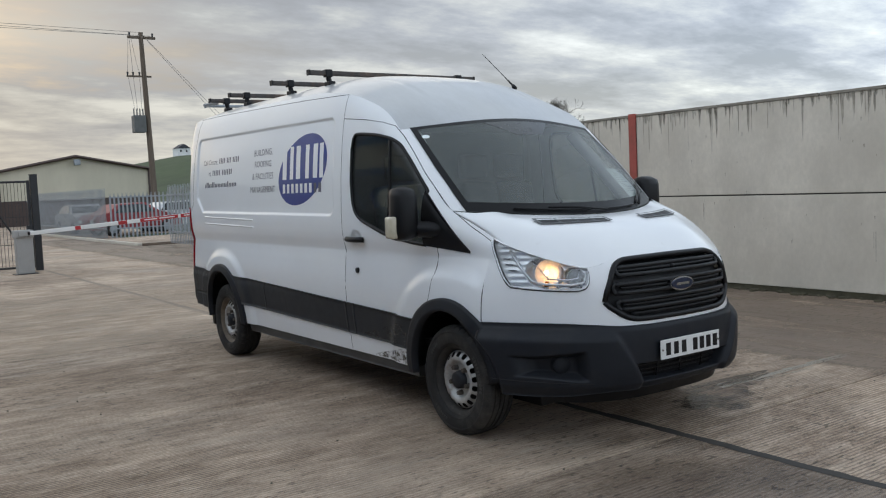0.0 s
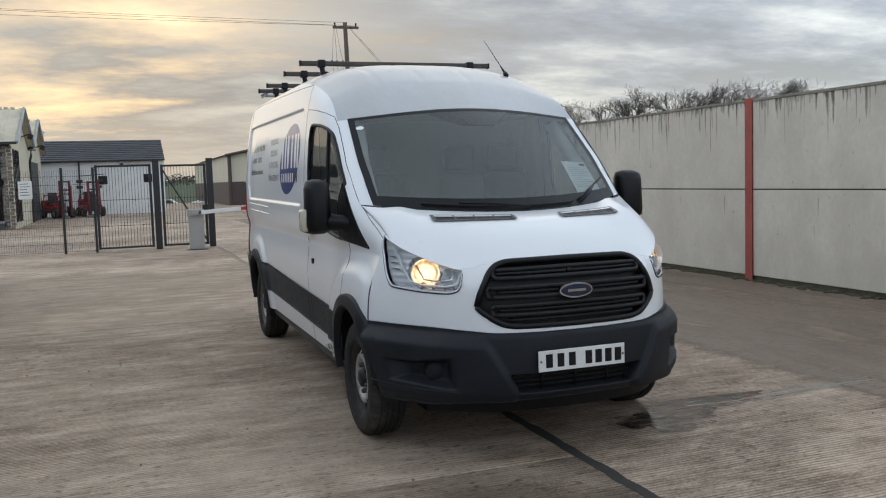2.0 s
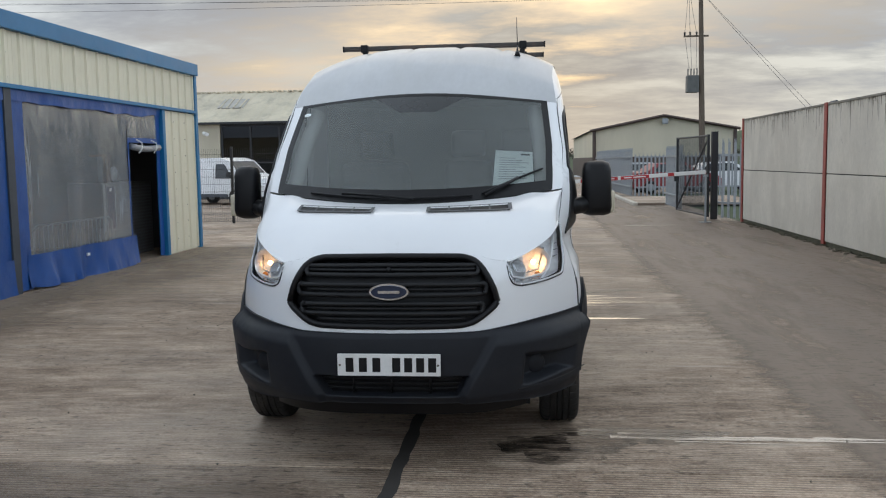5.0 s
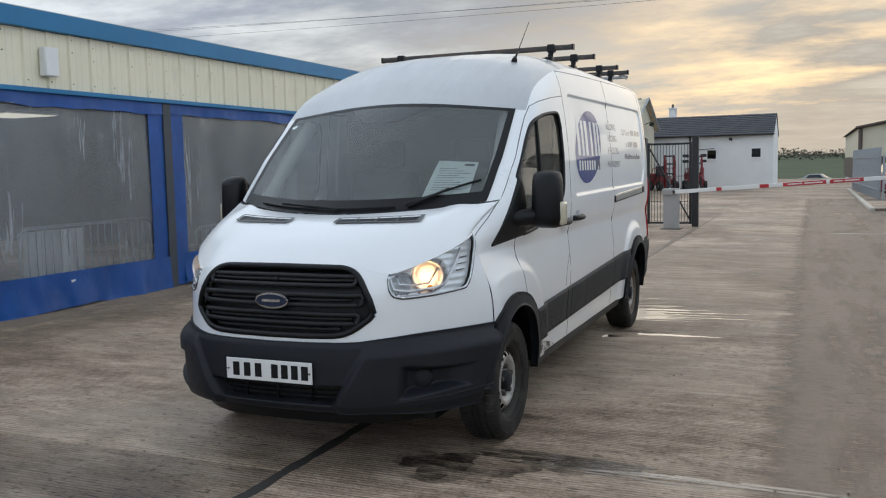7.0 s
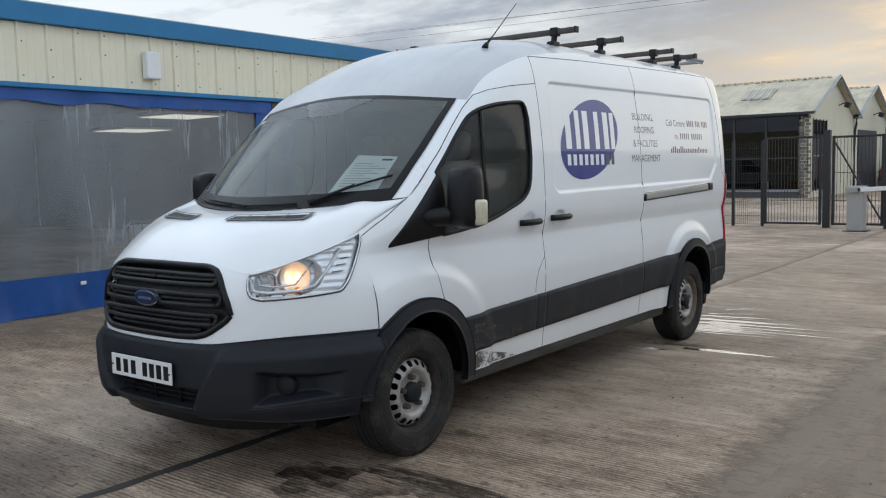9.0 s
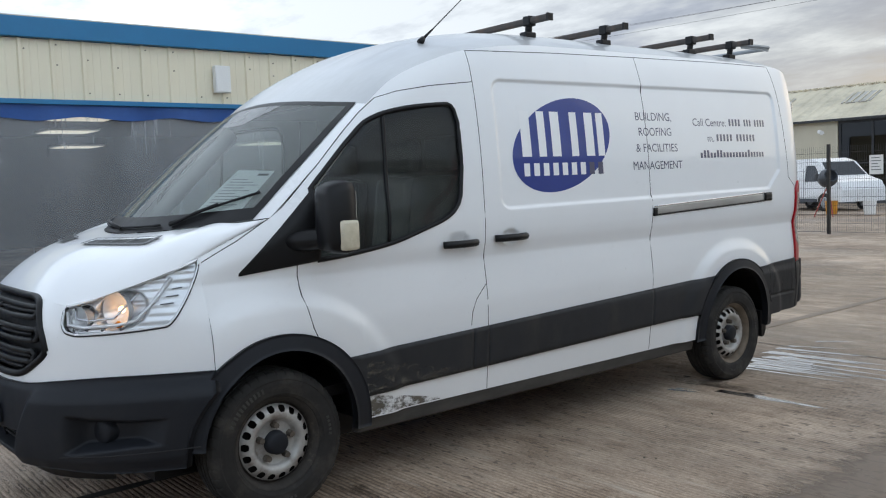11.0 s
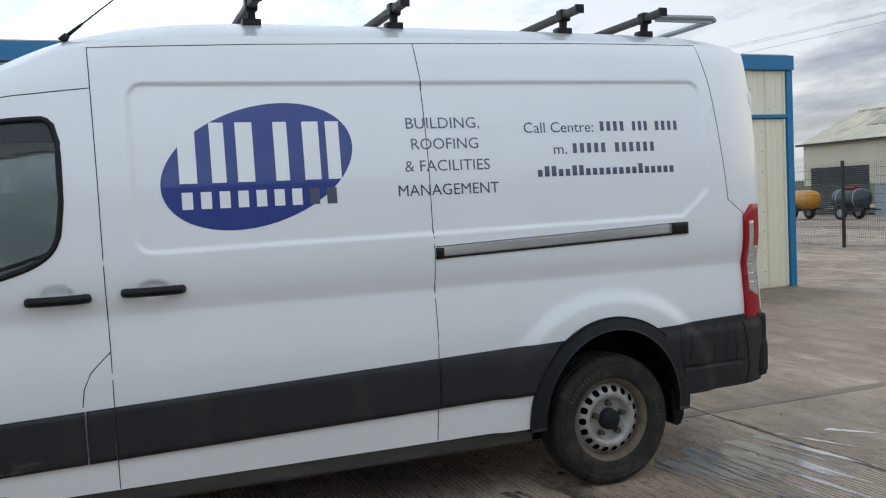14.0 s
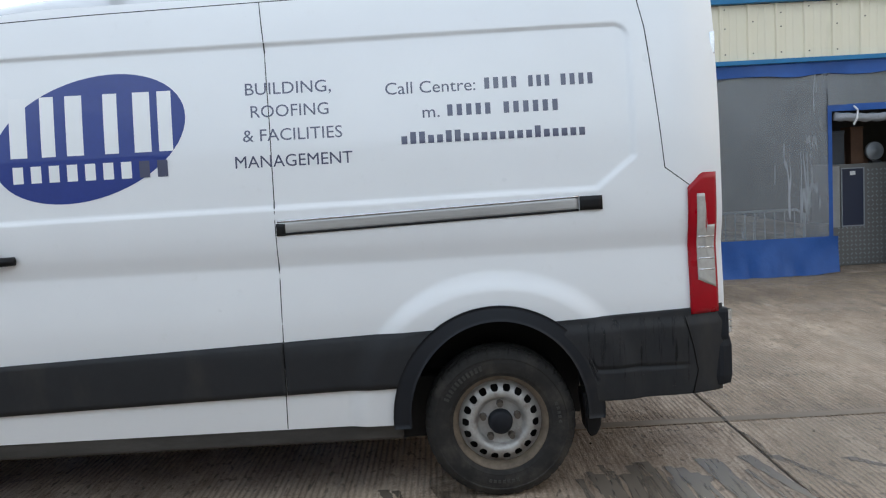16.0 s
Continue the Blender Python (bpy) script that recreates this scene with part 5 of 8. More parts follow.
def bowser(y, mat, label, lid=None):
    t = thing("bowser_trailer", label, "trailer", (-29.5, y, 0.03), "bowser trailers")
    t.rotation_euler = (0, 0, radians(90))
    t.scale = (0.88, 0.88, 0.88)
    bm = bmesh.new()
    prof = [(0.001, -0.95), (0.28, -0.92), (0.42, -0.8), (0.47, -0.55), (0.47, 0.55), (0.42, 0.8), (0.28, 0.92), (0.001, 0.95)]
    lathe(bm, prof, 24)
    bmesh.ops.rotate(bm, verts=bm.verts, cent=(0, 0, 0), matrix=Matrix.Rotation(radians(90), 3, "Z"))
    bmesh.ops.translate(bm, verts=bm.verts, vec=(0, 0, 0.95))
    part("tank", bm, mat, t, smooth=True)
    bm = bmesh.new()
    block(bm, -0.95, 1.0, -0.4, -0.32, 0.42, 0.52)
    block(bm, -0.95, 1.0, 0.32, 0.4, 0.42, 0.52)
    rod(bm, (1.0, 0, 0.47), (1.6, 0, 0.45), 0.04)
    part("chassis", bm, BLACK_STEEL, t)
    for s in (-1, 1):
        wheel_small(t, -0.1, s * 0.55, 0.31, 0.18)
        bm = bmesh.new()
        tube(bm, [(-0.1 + 0.38 * math.cos(a), s * 0.55, 0.31 + 0.38 * math.sin(a)) for a in np.linspace(0.1, 3.04, 9)], 0.05, 6)
        part("mudguard", bm, BLACK_STEEL, t)
    if lid:
        box("hatch", -0.35, 0.35, -0.2, 0.2, 1.40, 1.52, lid, t, bevel=0.03)
    for x in (-0.5, 0.5):
        bm = bmesh.new()
        lathe(bm, [(0.478, x - 0.03), (0.482, x), (0.478, x + 0.03)], 24)
        bmesh.ops.rotate(bm, verts=bm.verts, cent=(0, 0, 0), matrix=Matrix.Rotation(radians(90), 3, "Z"))
        bmesh.ops.translate(bm, verts=bm.verts, vec=(0, 0, 0.95))
        part("tank_strap", bm, GALV, t)


DARK_TANK = surface("dark_green_tank", (0.03, 0.045, 0.05), 0.4, vary=0.2, relief=0)
bowser(-16.1, DARK_TANK, "dark water bowser trailer with a red hatch", RED_PAINT)
bowser(-19.1, RED_PAINT, "red water bowser trailer")
bowser(-22.3, DARK_TANK, "dark water bowser trailer with a red hatch", RED_PAINT)
bowser(-25.0, ORANGE_PAINT, "orange fuel bowser trailer")
bed2 = box("kerb_island", -31.5, -25.0, -27.5, -7.6, 0.0, 0.03, CONCRETE)
tagged(bed2, "low concrete island that the trailers stand on", "kerb", kind="structure")
for y, m, lab in ((-12.9, RED_PAINT, "orange plastic bucket"), (-9.2, ORANGE_PAINT, "orange plastic bucket"), (-8.0, WHITE_PLASTIC, "white plastic drum")):
    bk = thing("bucket", lab + " on the concrete island", "bucket", (-25.2, y, 0.03))
    bm = bmesh.new()
    rod(bm, (0, 0, 0), (0, 0, 0.42), 0.16, 0.2, n=14)
    part("pail", bm, m, bk)
    bm = bmesh.new()
    lathe(bm, [(0.2, 0.41), (0.215, 0.42), (0.2, 0.43)], 14)
    bmesh.ops.rotate(bm, verts=bm.verts, cent=(0, 0, 0), matrix=Matrix.Rotation(radians(90), 3, "X"))
    part("rim", bm, m, bk)
for y in (-9.0, -14.9):
    reel = thing("cement_mixer", "small cement mixer with grey drum on red legs", "mixer", (-24.6, y, 0.0), "cement mixers")
    bm = bmesh.new()
    lathe(bm, [(0.14, -0.28), (0.25, -0.20), (0.29, -0.02), (0.28, 0.06), (0.20, 0.22), (0.21, 0.24), (0.17, 0.22), (0.24, 0.05), (0.0, -0.05)], 20)
    bmesh.ops.rotate(bm, verts=bm.verts, cent=(0, 0, 0), matrix=Matrix.Rotation(radians(-40), 3, "Z") @ Matrix.Rotation(radians(20), 3, "X"))
    bmesh.ops.translate(bm, verts=bm.verts, vec=(0, 0, 1.2))
    part("drum", bm, POST_GREY, reel, "grey steel drum", smooth=True)
    bm = bmesh.new()
    rod(bm, (0, 0, 0), (0, 0, 1.2), 0.03)
    rod(bm, (0, 0, 1.0), (0.3, -0.3, 0), 0.02)
    rod(bm, (0, 0, 1.0), (0.3, 0.3, 0), 0.02)
    part("stand", bm, RED_STEEL, reel)


def lift_truck(at, label, turn, tall, lamps=False):
    t = thing("fork_lift", label, "forklift", at, "fork lifts")
    t.rotation_euler = (0, 0, radians(turn))
    bm = bmesh.new()
    block(bm, -0.75, 0.55, -0.48, 0.48, 0.28, 0.62, 0.06)
    block(bm, -0.30, 0.10, -0.40, 0.40, 0.60, 0.80, 0.05)
    part("chassis", bm, RED_PAINT, t, "faded red chassis")
    box("counterweight", -1.10, -0.72, -0.48, 0.48, 0.32, 0.98, RED_PAINT, t, bevel=0.12)
    bm = bmesh.new()
    block(bm, -0.52, -0.05, -0.25, 0.25, 0.80, 0.92, 0.04)
    block(bm, -0.62, -0.50, -0.25, 0.25, 0.90, 1.38, 0.04)
    part("seat", bm, BLACK_STEEL, t, "black seat")
    bm = bmesh.new()
    rod(bm, (0.35, 0, 0.62), (0.18, 0, 1.08), 0.03, n=6)
    tube(bm, [(0.17 + 0.05 * math.sin(a), 0.17 * math.cos(a), 1.10 + 0.16 * math.sin(a)) for a in np.linspace(0, 6.283, 15)], 0.014, 5)
    part("steering_wheel", bm, BLACK_STEEL, t)
    for y in (-0.42, 0.42):
        bm = bmesh.new()
        tube(bm, [(-0.80, y, 0.90), (-0.62, y, tall * 0.62), (0.30, y, tall * 0.64), (0.50, y, 0.60)], 0.028, 6)
        part("guard_rail", bm, RED_PAINT, t)
    for y in (-0.28, 0.28):
        for x in (0.62, 0.74):
            box("mast_rail", x - 0.035, x + 0.035, y - 0.045, y + 0.045, 0.1, tall if x < 0.7 else tall * 0.86, RED_PAINT, t)
    for z in (0.35, 0.95, 1.5, tall - 0.06):
        box("mast_tie", 0.60, 0.70, -0.28, 0.28, z - 0.04, z + 0.04, BLACK_STEEL, t)
    bm = bmesh.new()
    rod(bm, (0.66, 0, 0.2), (0.66, 0, tall * 0.8), 0.04, n=8)
    part("lift_ram", bm, GALV, t)
    for y in (-0.22, 0.22):
        bm = bmesh.new()
        block(bm, 0.78, 0.84, y - 0.05, y + 0.05, 0.12, 0.70)
        block(bm, 0.80, 1.85, y - 0.05, y + 0.05, 0.10, 0.15)
        part("fork", bm, BLACK_STEEL, t)
    if lamps:
        bm = bmesh.new()
        rod(bm, (-0.3, 0, 0.9), (-0.3, 0, tall), 0.035, n=6)
        rod(bm, (-0.3, -0.55, tall - 0.08), (-0.3, 0.55, tall - 0.08), 0.025, n=6)
        part("lamp_mast", bm, RED_PAINT, t)
        for y in (-0.5, 0.5):
            for z in (tall - 0.32, tall):
                box("work_lamp", -0.24, -0.14, y - 0.17, y + 0.17, z - 0.08, z + 0.08, BLACK_STEEL, t, bevel=0.02)
    for x in (-0.72, 0.42):
        for y in (-0.5, 0.5):
            wheel_small(t, x, y, 0.26, 0.2)


lift_truck((-46.6, -5.3, 0), "faded red fork lift parked by the white cottage", 35, 2.0)
lift_truck((-47.4, -3.7, 0), "red machine with work lamps parked by the cottage", 15, 1.95, True)


def car(at, turn, mat, label):
    t = thing("parked_car", label, "car", at, "parked cars")
    t.rotation_euler = (0, 0, radians(turn))
    out = [(-2.0, 0.3), (-2.05, 0.75), (-1.9, 0.95), (-1.4, 1.02), (-0.9, 1.38), (0.4, 1.42), (1.0, 1.0), (1.8, 0.85), (2.05, 0.65), (2.05, 0.3)]
    extrude_side("body", out, -0.84, 0.84, mat, t, "", 0.35, 0.9)
    for s in (-1, 1):
        link_mesh("side_window", [(-1.1, s * 0.83, 1.0), (0.75, s * 0.83, 1.0), (0.3, s * 0.70, 1.36), (-0.8, s * 0.70, 1.34)], [(0, 1, 2, 3)], FARGLASS, t)
        for x in (-1.25, 1.3):
            wheel_small(t, x, s * 0.76, 0.31, 0.2)
    for x in (-2.06, 2.06):
        box("lamp", x - 0.01, x + 0.01, -0.75, -0.45, 0.6, 0.75, WHITE_PLASTIC, t)
        box("lamp", x - 0.01, x + 0.01, 0.45, 0.75, 0.6, 0.75, WHITE_PLASTIC, t)
    link_mesh("windscreen", [(0.45, -0.62, 1.38), (0.45, 0.62, 1.38), (1.0, 0.74, 1.03), (1.0, -0.74, 1.03)], [(0, 1, 2, 3)], FARGLASS, t)


SILVER = surface("silver_car_paint", (0.42, 0.43, 0.44), 0.3, metal=0.3, relief=0)
car((-36.0, 7.2, -0.05), 100, RED_PAINT, "red hatchback parked behind the palisade")
car((-41.0, 6.3, -0.05), 2, SILVER, "silver saloon parked behind the palisade")
car((-37.0, 9.6, -0.05), 95, VAN_WHITE_FAR, "white car parked behind the palisade")
car((-100, 3.0, rise_of(-100, 3.0) - 0.1), 80, SILVER, "silver car parked below the far end of the road")
car((-104, 8.0, rise_of(-104, 8.0)), 80, VAN_WHITE_FAR, "white car parked below the far end of the road")

# ---- the panel van ----


def van_paint():
    m, nt, b = shader("white_van_paint")
    c = mixc(nt, noise_fac(nt, 1.5, 5.0, 0.6, (1, 1, 1), 0.3, 0.8), (0.825, 0.835, 0.845), (0.785, 0.795, 0.805))
    c = mixc(nt, mth(nt, "MULTIPLY", noise_fac(nt, 14, 5.0, 0.7, (1, 1, 1), 0.62, 0.8), 0.10), c, (0.45, 0.42, 0.37))
    nt.links.new(c, b.inputs["Base Color"])
    val(nt, b.inputs["Roughness"], mth(nt, "ADD", mth(nt, "MULTIPLY", noise_fac(nt, 3.0, 4.0), 0.12), 0.24))
    b.inputs["Coat Weight"].default_value, b.inputs["Coat Roughness"].default_value = 0.55, 0.06
    return m


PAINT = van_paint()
# the roof's lower brightness is put into a greyer, streaked copy of the white
ROOF_PAINT = surface("toned_down_roof_paint", (0.52, 0.53, 0.54), 0.42, vary=0.14, scale=1.6, fine=24, fine_vary=0.08, relief=0,
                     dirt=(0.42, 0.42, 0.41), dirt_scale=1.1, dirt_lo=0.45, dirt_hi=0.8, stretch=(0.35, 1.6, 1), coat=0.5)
PLASTIC = surface("dark_grey_moulded_plastic", (0.015, 0.017, 0.022), 0.52, spec=0.25, vary=0.15, scale=5, fine=220, fine_vary=0.12, relief=0.15, depth=0.001,
                  dirt=(0.030, 0.029, 0.028), dirt_scale=2.5, dirt_lo=0.5, dirt_hi=0.85)
CLADDING = surface("faded_side_cladding", (0.015, 0.0165, 0.020), 0.68, vary=0.15, scale=4, fine=200, fine_vary=0.1, relief=0.12, depth=0.001,
                   dirt=(0.062, 0.055, 0.047), dirt_scale=3.2, dirt_lo=0.52, dirt_hi=0.9, stretch=(1, 1, 0.35))
DRIPS = film_mark("rain_drip_film", (0.004, 0.004, 0.005), 0.35, 11.0, (3.2, 3.2, 0.16), 0.56, 0.68, 0.65)
SILL_DUST = surface("road_dusted_sill", (0.105, 0.100, 0.093), 0.75, vary=0.45, scale=5, fine=90, fine_vary=0.3, relief=0.1, dirt=(0.035, 0.034, 0.033), dirt_scale=6, dirt_lo=0.45, dirt_hi=0.8, stretch=(0.5, 1, 2))
SPATTER = film_mark("mud_spatter_fine", (0.15, 0.135, 0.11), 0.9, 20.0, (1, 1, 1.8), 0.50, 0.66, 0.75)
MUD = film_mark("mud_spatter", (0.17, 0.15, 0.12), 0.9, 16.0, (1, 1, 1.6), 0.44, 0.60, 0.9)
BLACK = surface("satin_black_trim", (0.005, 0.005, 0.006), 0.45, vary=0.15, scale=8, relief=0, spec=0.3)
GRILLE_BLACK = surface("black_grille_plastic", (0.015, 0.0155, 0.017), 0.5, vary=0.15, scale=8, relief=0, spec=0.3)
SEAM = surface("panel_gap", (0.02, 0.02, 0.022), 0.8, relief=0)
CHROME = surface("bright_chrome", (0.75, 0.76, 0.78), 0.12, metal=1.0, vary=0.05, relief=0)
REFLECTOR = surface("lamp_reflector", (0.90, 0.91, 0.92), 0.24, metal=0.45, vary=0.1, relief=0)
RAIL_STEEL = surface("brushed_slide_rail", (0.600, 0.600, 0.594), 0.32, metal=0.6, vary=0.3, scale=6, stretch=(0.3, 1, 4))
# strong grey film: glare and haze of the screen put into its colour
WIND_GLASS = glass("windscreen_glass", (0.93, 0.98, 0.96), 0.8, 0.012, 0.38, (0.245, 0.262, 0.254))
DOOR_GLASS = glass("side_window_glass", (0.84, 0.91, 0.88), 0.8, 0.01, 0.02)
CREAM_LENS = surface("cream_repeater_lens", (0.66, 0.60, 0.45), 0.25, vary=0.25, scale=30, relief=0.3, depth=0.003, coat=0.8)
FRIT = surface("dark_glass_print", (0.028, 0.031, 0.032), 0.25, vary=0.1, relief=0)
LENS = glass("lamp_lens", (0.96, 0.97, 0.98), 0.45, 0.02)
CABIN = surface("grey_cabin_trim", (0.14, 0.145, 0.14), 0.75, vary=0.2, scale=4)
CABIN_DARK = surface("dark_cabin_fabric", (0.10, 0.105, 0.10), 0.9, vary=0.25, scale=9)
PAPER = surface("printed_paper", (0.84, 0.90, 0.89), 0.7, vary=0.06, relief=0)
LOGO_BLUE = surface("royal_blue_vinyl", (0.008, 0.032, 0.235), 0.42, vary=0.1, relief=0, coat=0.55, spec=0.4)
LOGO_WHITE = surface("white_vinyl", (0.84, 0.845, 0.85), 0.35, vary=0.04, fine_vary=0.01, relief=0, coat=0.4)
INK = surface("grey_blue_lettering", (0.030, 0.034, 0.095), 0.32, vary=0.1, relief=0, coat=0.9, spec=0.8)
TAIL_RED = surface("red_lamp_plastic", (0.36, 0.0008, 0.010), 0.3, spec=0.2, vary=0.1, relief=0, coat=0.35)
TAIL_CLEAR = surface("clear_ribbed_lamp", (0.50, 0.48, 0.45), 0.2, vary=0.25, scale=20, relief=0.4, depth=0.004, coat=1.0)
AMBER = surface("amber_lamp", (0.65, 0.22, 0.02), 0.25, relief=0)
BULB = glow("warm_headlamp_bulb", (1.0, 0.52, 0.18), 9.0)
VENT_GREY = surface("grey_vent_frame", (0.13, 0.135, 0.14), 0.5, relief=0)
STEEL_WHEEL = surface("painted_steel_wheel", (0.50, 0.49, 0.47), 0.42, metal=0.35, vary=0.25, scale=14, fine=60, fine_vary=0.2,
                      dirt=(0.115, 0.065, 0.035), dirt_scale=9, dirt_lo=0.50, dirt_hi=0.75)
RUSTY_LIP = surface("rusty_rim_edge", (0.21, 0.165, 0.12), 0.65, metal=0.2, vary=0.5, scale=18, fine=90, fine_vary=0.3)
DARK_RIM = surface("brake_dust_rim", (0.040, 0.034, 0.029), 0.75, vary=0.5, scale=18, fine=90, fine_vary=0.3, dirt=(0.16, 0.13, 0.10), dirt_scale=14, dirt_lo=0.58, dirt_hi=0.85)
NUT = surface("dark_rusty_nut", (0.135, 0.115, 0.095), 0.6, metal=0.4, vary=0.4, scale=30)
RACK = surface("weathered_rack_steel", (0.085, 0.075, 0.068), 0.6, metal=0.3, vary=0.4, scale=8, dirt=(0.17, 0.10, 0.06), dirt_scale=5)

van = thing("panel_van", "white high-roof panel van with blue oval livery, headlamps lit, roof bars", "van")

prof = curve([(0.20, 0.915), (0.36, 0.948), (0.54, 0.966), (0.76, 0.984), (0.86, 0.987), (1.0, 0.977), (1.09, 0.9675), (1.115, 0.9655), (1.122, 0.9668), (1.205, 0.987),
              (1.26, 0.993), (1.32, 0.995), (1.45, 0.991), (1.6, 0.985), (1.8, 0.969), (1.95, 0.952), (2.1, 0.928), (2.2, 0.907), (2.28, 0.884), (2.345, 0.855)])
nose_in = curve([(0.2, 0.0), (0.5, 0.0), (0.75, 0.012), (0.95, 0.034), (1.2, 0.090), (1.45, 0.105)])
z_edge = curve([(-4.82, 2.295), (-4.4, 2.338), (-1.9, 2.320), (-1.3, 2.255), (-1.0, 2.165), (-0.8, 2.075), (-0.63, 1.945), (-0.34, 1.672), (-0.05, 1.400), (0.12, 1.318), (0.30, 1.235), (0.5, 1.15)])
z_crown = curve([(-4.82, 2.39), (-4.7, 2.44), (-4.2, 2.468), (-2.2, 2.480), (-1.8, 2.468), (-1.5, 2.435), (-1.2, 2.375), (-0.9, 2.255), (-0.7, 2.145), (-0.58, 2.066), (-0.5, 2.012)])
FA, RA = (-0.02, 0.365), (-3.745, 0.385)


def panel_sdf(x, z):
    """Distance to the pressed upper side panel, its lower rear corner cut off."""
    cx, cz, hx, hz, r = -2.925, 1.745 + 0.012 * (x + 2.9) / -1.5, 1.48, 0.365, 0.07
    qx, qz = np.abs(x - cx) - hx + r, np.abs(z - cz) - hz + r
    d = np.hypot(np.maximum(qx, 0), np.maximum(qz, 0)) + np.minimum(np.maximum(qx, qz), 0) - r
    cut = ((-x - 4.19) * 0.61 + (1.40 - z) * 0.79) - 0.03
    return np.maximum(d, cut)


def side_y(x, z, detail=True):
    x, z = np.broadcast_arrays(np.asarray(x, float), np.asarray(z, float))
    y = prof(z)
    y = y - 0.030 * smoothstep(-3.9, -4.75, x) - 0.075 * np.clip((-4.56 - x) / 0.25, 0, 1) ** 2
    y = y - 0.028 * smoothstep(-1.3, -0.5, x) * smoothstep(1.35, 1.6, z)
    y = y - nose_in(z) * smoothstep(-0.35, 0.30, x)
    t = np.clip((z_edge(x) - z) / 0.13, 0, 1)
    y = y - 0.045 * (1 - t) ** 2 * smoothstep(-1.5, -0.9, x)
    if detail:
        for (cx, cz), r0 in ((RA, 0.615), (FA, 0.655)):
            r = np.hypot((x - cx) * 0.96, z - cz - 0.01)
            y = y + 0.026 * smoothstep(r0 + 0.05, r0 - 0.05, r) * smoothstep(1.15, 0.95, z) * smoothstep(0.35, 0.2, x)
        y = y - 0.014 * smoothstep(0.003, -0.011, panel_sdf(x, z))
        for hx in (-1.125, -1.505):
            y = y - 0.018 * smoothstep(1.0, 0.62, np.hypot((x - hx) / 0.075, (z - 1.212) / 0.046))
    return y


def patch(name, us, lo, hi, nv, point, mat, parent, label="", rim=None, flip=False, knee=None):
    """A curved panel: columns us, each from lo(u) to hi(u); rim: vector field by which the border turns inwards."""
    us = np.asarray(us, float)
    t = np.linspace(0, 1, nv)
    U = np.repeat(us[:, None], nv, 1)
    if knee is None:
        V = lo(us)[:, None] * (1 - t) + hi(us)[:, None] * t
    else:    # rows lie level above the knee
        knee = knee(us)[:, None] if callable(knee) else knee
        n1 = nv * 2 // 5
        t1, t2 = np.linspace(0, 1, n1, endpoint=False), np.linspace(0, 1, nv - n1)
        V = np.concatenate([lo(us)[:, None] * (1 - t1) + knee * t1, knee * (1 - t2) + hi(us)[:, None] * t2], 1)
    x, y, z = point(U, V)
    vs = np.stack([x, y, z], -1).reshape(-1, 3)
    nu = len(us)
    i0 = (nu // 2) * nv + nv // 2 - 1
    n0 = np.cross(vs[i0 + 1] - vs[i0], vs[i0 + nv] - vs[i0]) if i0 + nv < len(vs) else np.zeros(3)
    fs = grid_faces(nu, nv, 0, bool(n0 @ (vs[i0] - np.array([-1.5, 0, 1.0])) > 0))
    if rim is not None:
        loop = [i * nv for i in range(nu)] + [(nu - 1) * nv + j for j in range(1, nv)] + [i * nv + nv - 1 for i in range(nu - 2, -1, -1)] + [j for j in range(nv - 2, 0, -1)]
        base = len(vs)
        inner = vs[loop] + np.asarray([rim(v) for v in vs[loop]])
        vs = np.concatenate([vs, inner])
        n = len(loop)
        fs += [(loop[k], loop[(k + 1) % n], base + (k + 1) % n, base + k) for k in range(n)]
    return link_mesh(name, vs, fs, mat, parent, label, smooth=True)


def const(v):
    return lambda u: np.full_like(np.asarray(u, float), v)


def side_point(s, off=0.0):
    # the offside has no sliding door, so no cup behind a second handle
    cup = lambda x, z: 0.018 * smoothstep(1.0, 0.62, np.hypot((x + 1.505) / 0.075, (z - 1.212) / 0.046)) if s < 0 else 0.0
    return lambda x, z: (x, s * (side_y(x, z) + cup(x, z) + off), z)


def inward(s, d):
    return lambda v: (0.0, -s * d, 0.0)


def arch_floor(x, base=0.365, rf=0.45, rr=0.45):
    z = np.where(x < -4.0, np.maximum(base, 0.43), base) + 0 * x
    for (cx, cz), r, tall in ((FA, rf, 1.035), (RA, rr, 1.07)):
        d = np.clip(r * r - (x - cx) ** 2, 0, None)
        z = np.where(np.abs(x - cx) < r, np.maximum(z, cz + tall * np.sqrt(d)), z)
    return z


win_lo = curve([(-1.168, 1.62), (-1.155, 1.49), (-1.12, 1.405), (-1.05, 1.35), (-0.9, 1.298), (-0.67, 1.235), (-0.42, 1.20), (-0.245, 1.185)])
win_hi = curve([(-1.168, 1.84), (-1.155, 1.91), (-1.11, 1.948), (-0.9, 1.932), (-0.72, 1.900), (-0.60, 1.855), (-0.5, 1.775), (-0.38, 1.66), (-0.245, 1.525)])

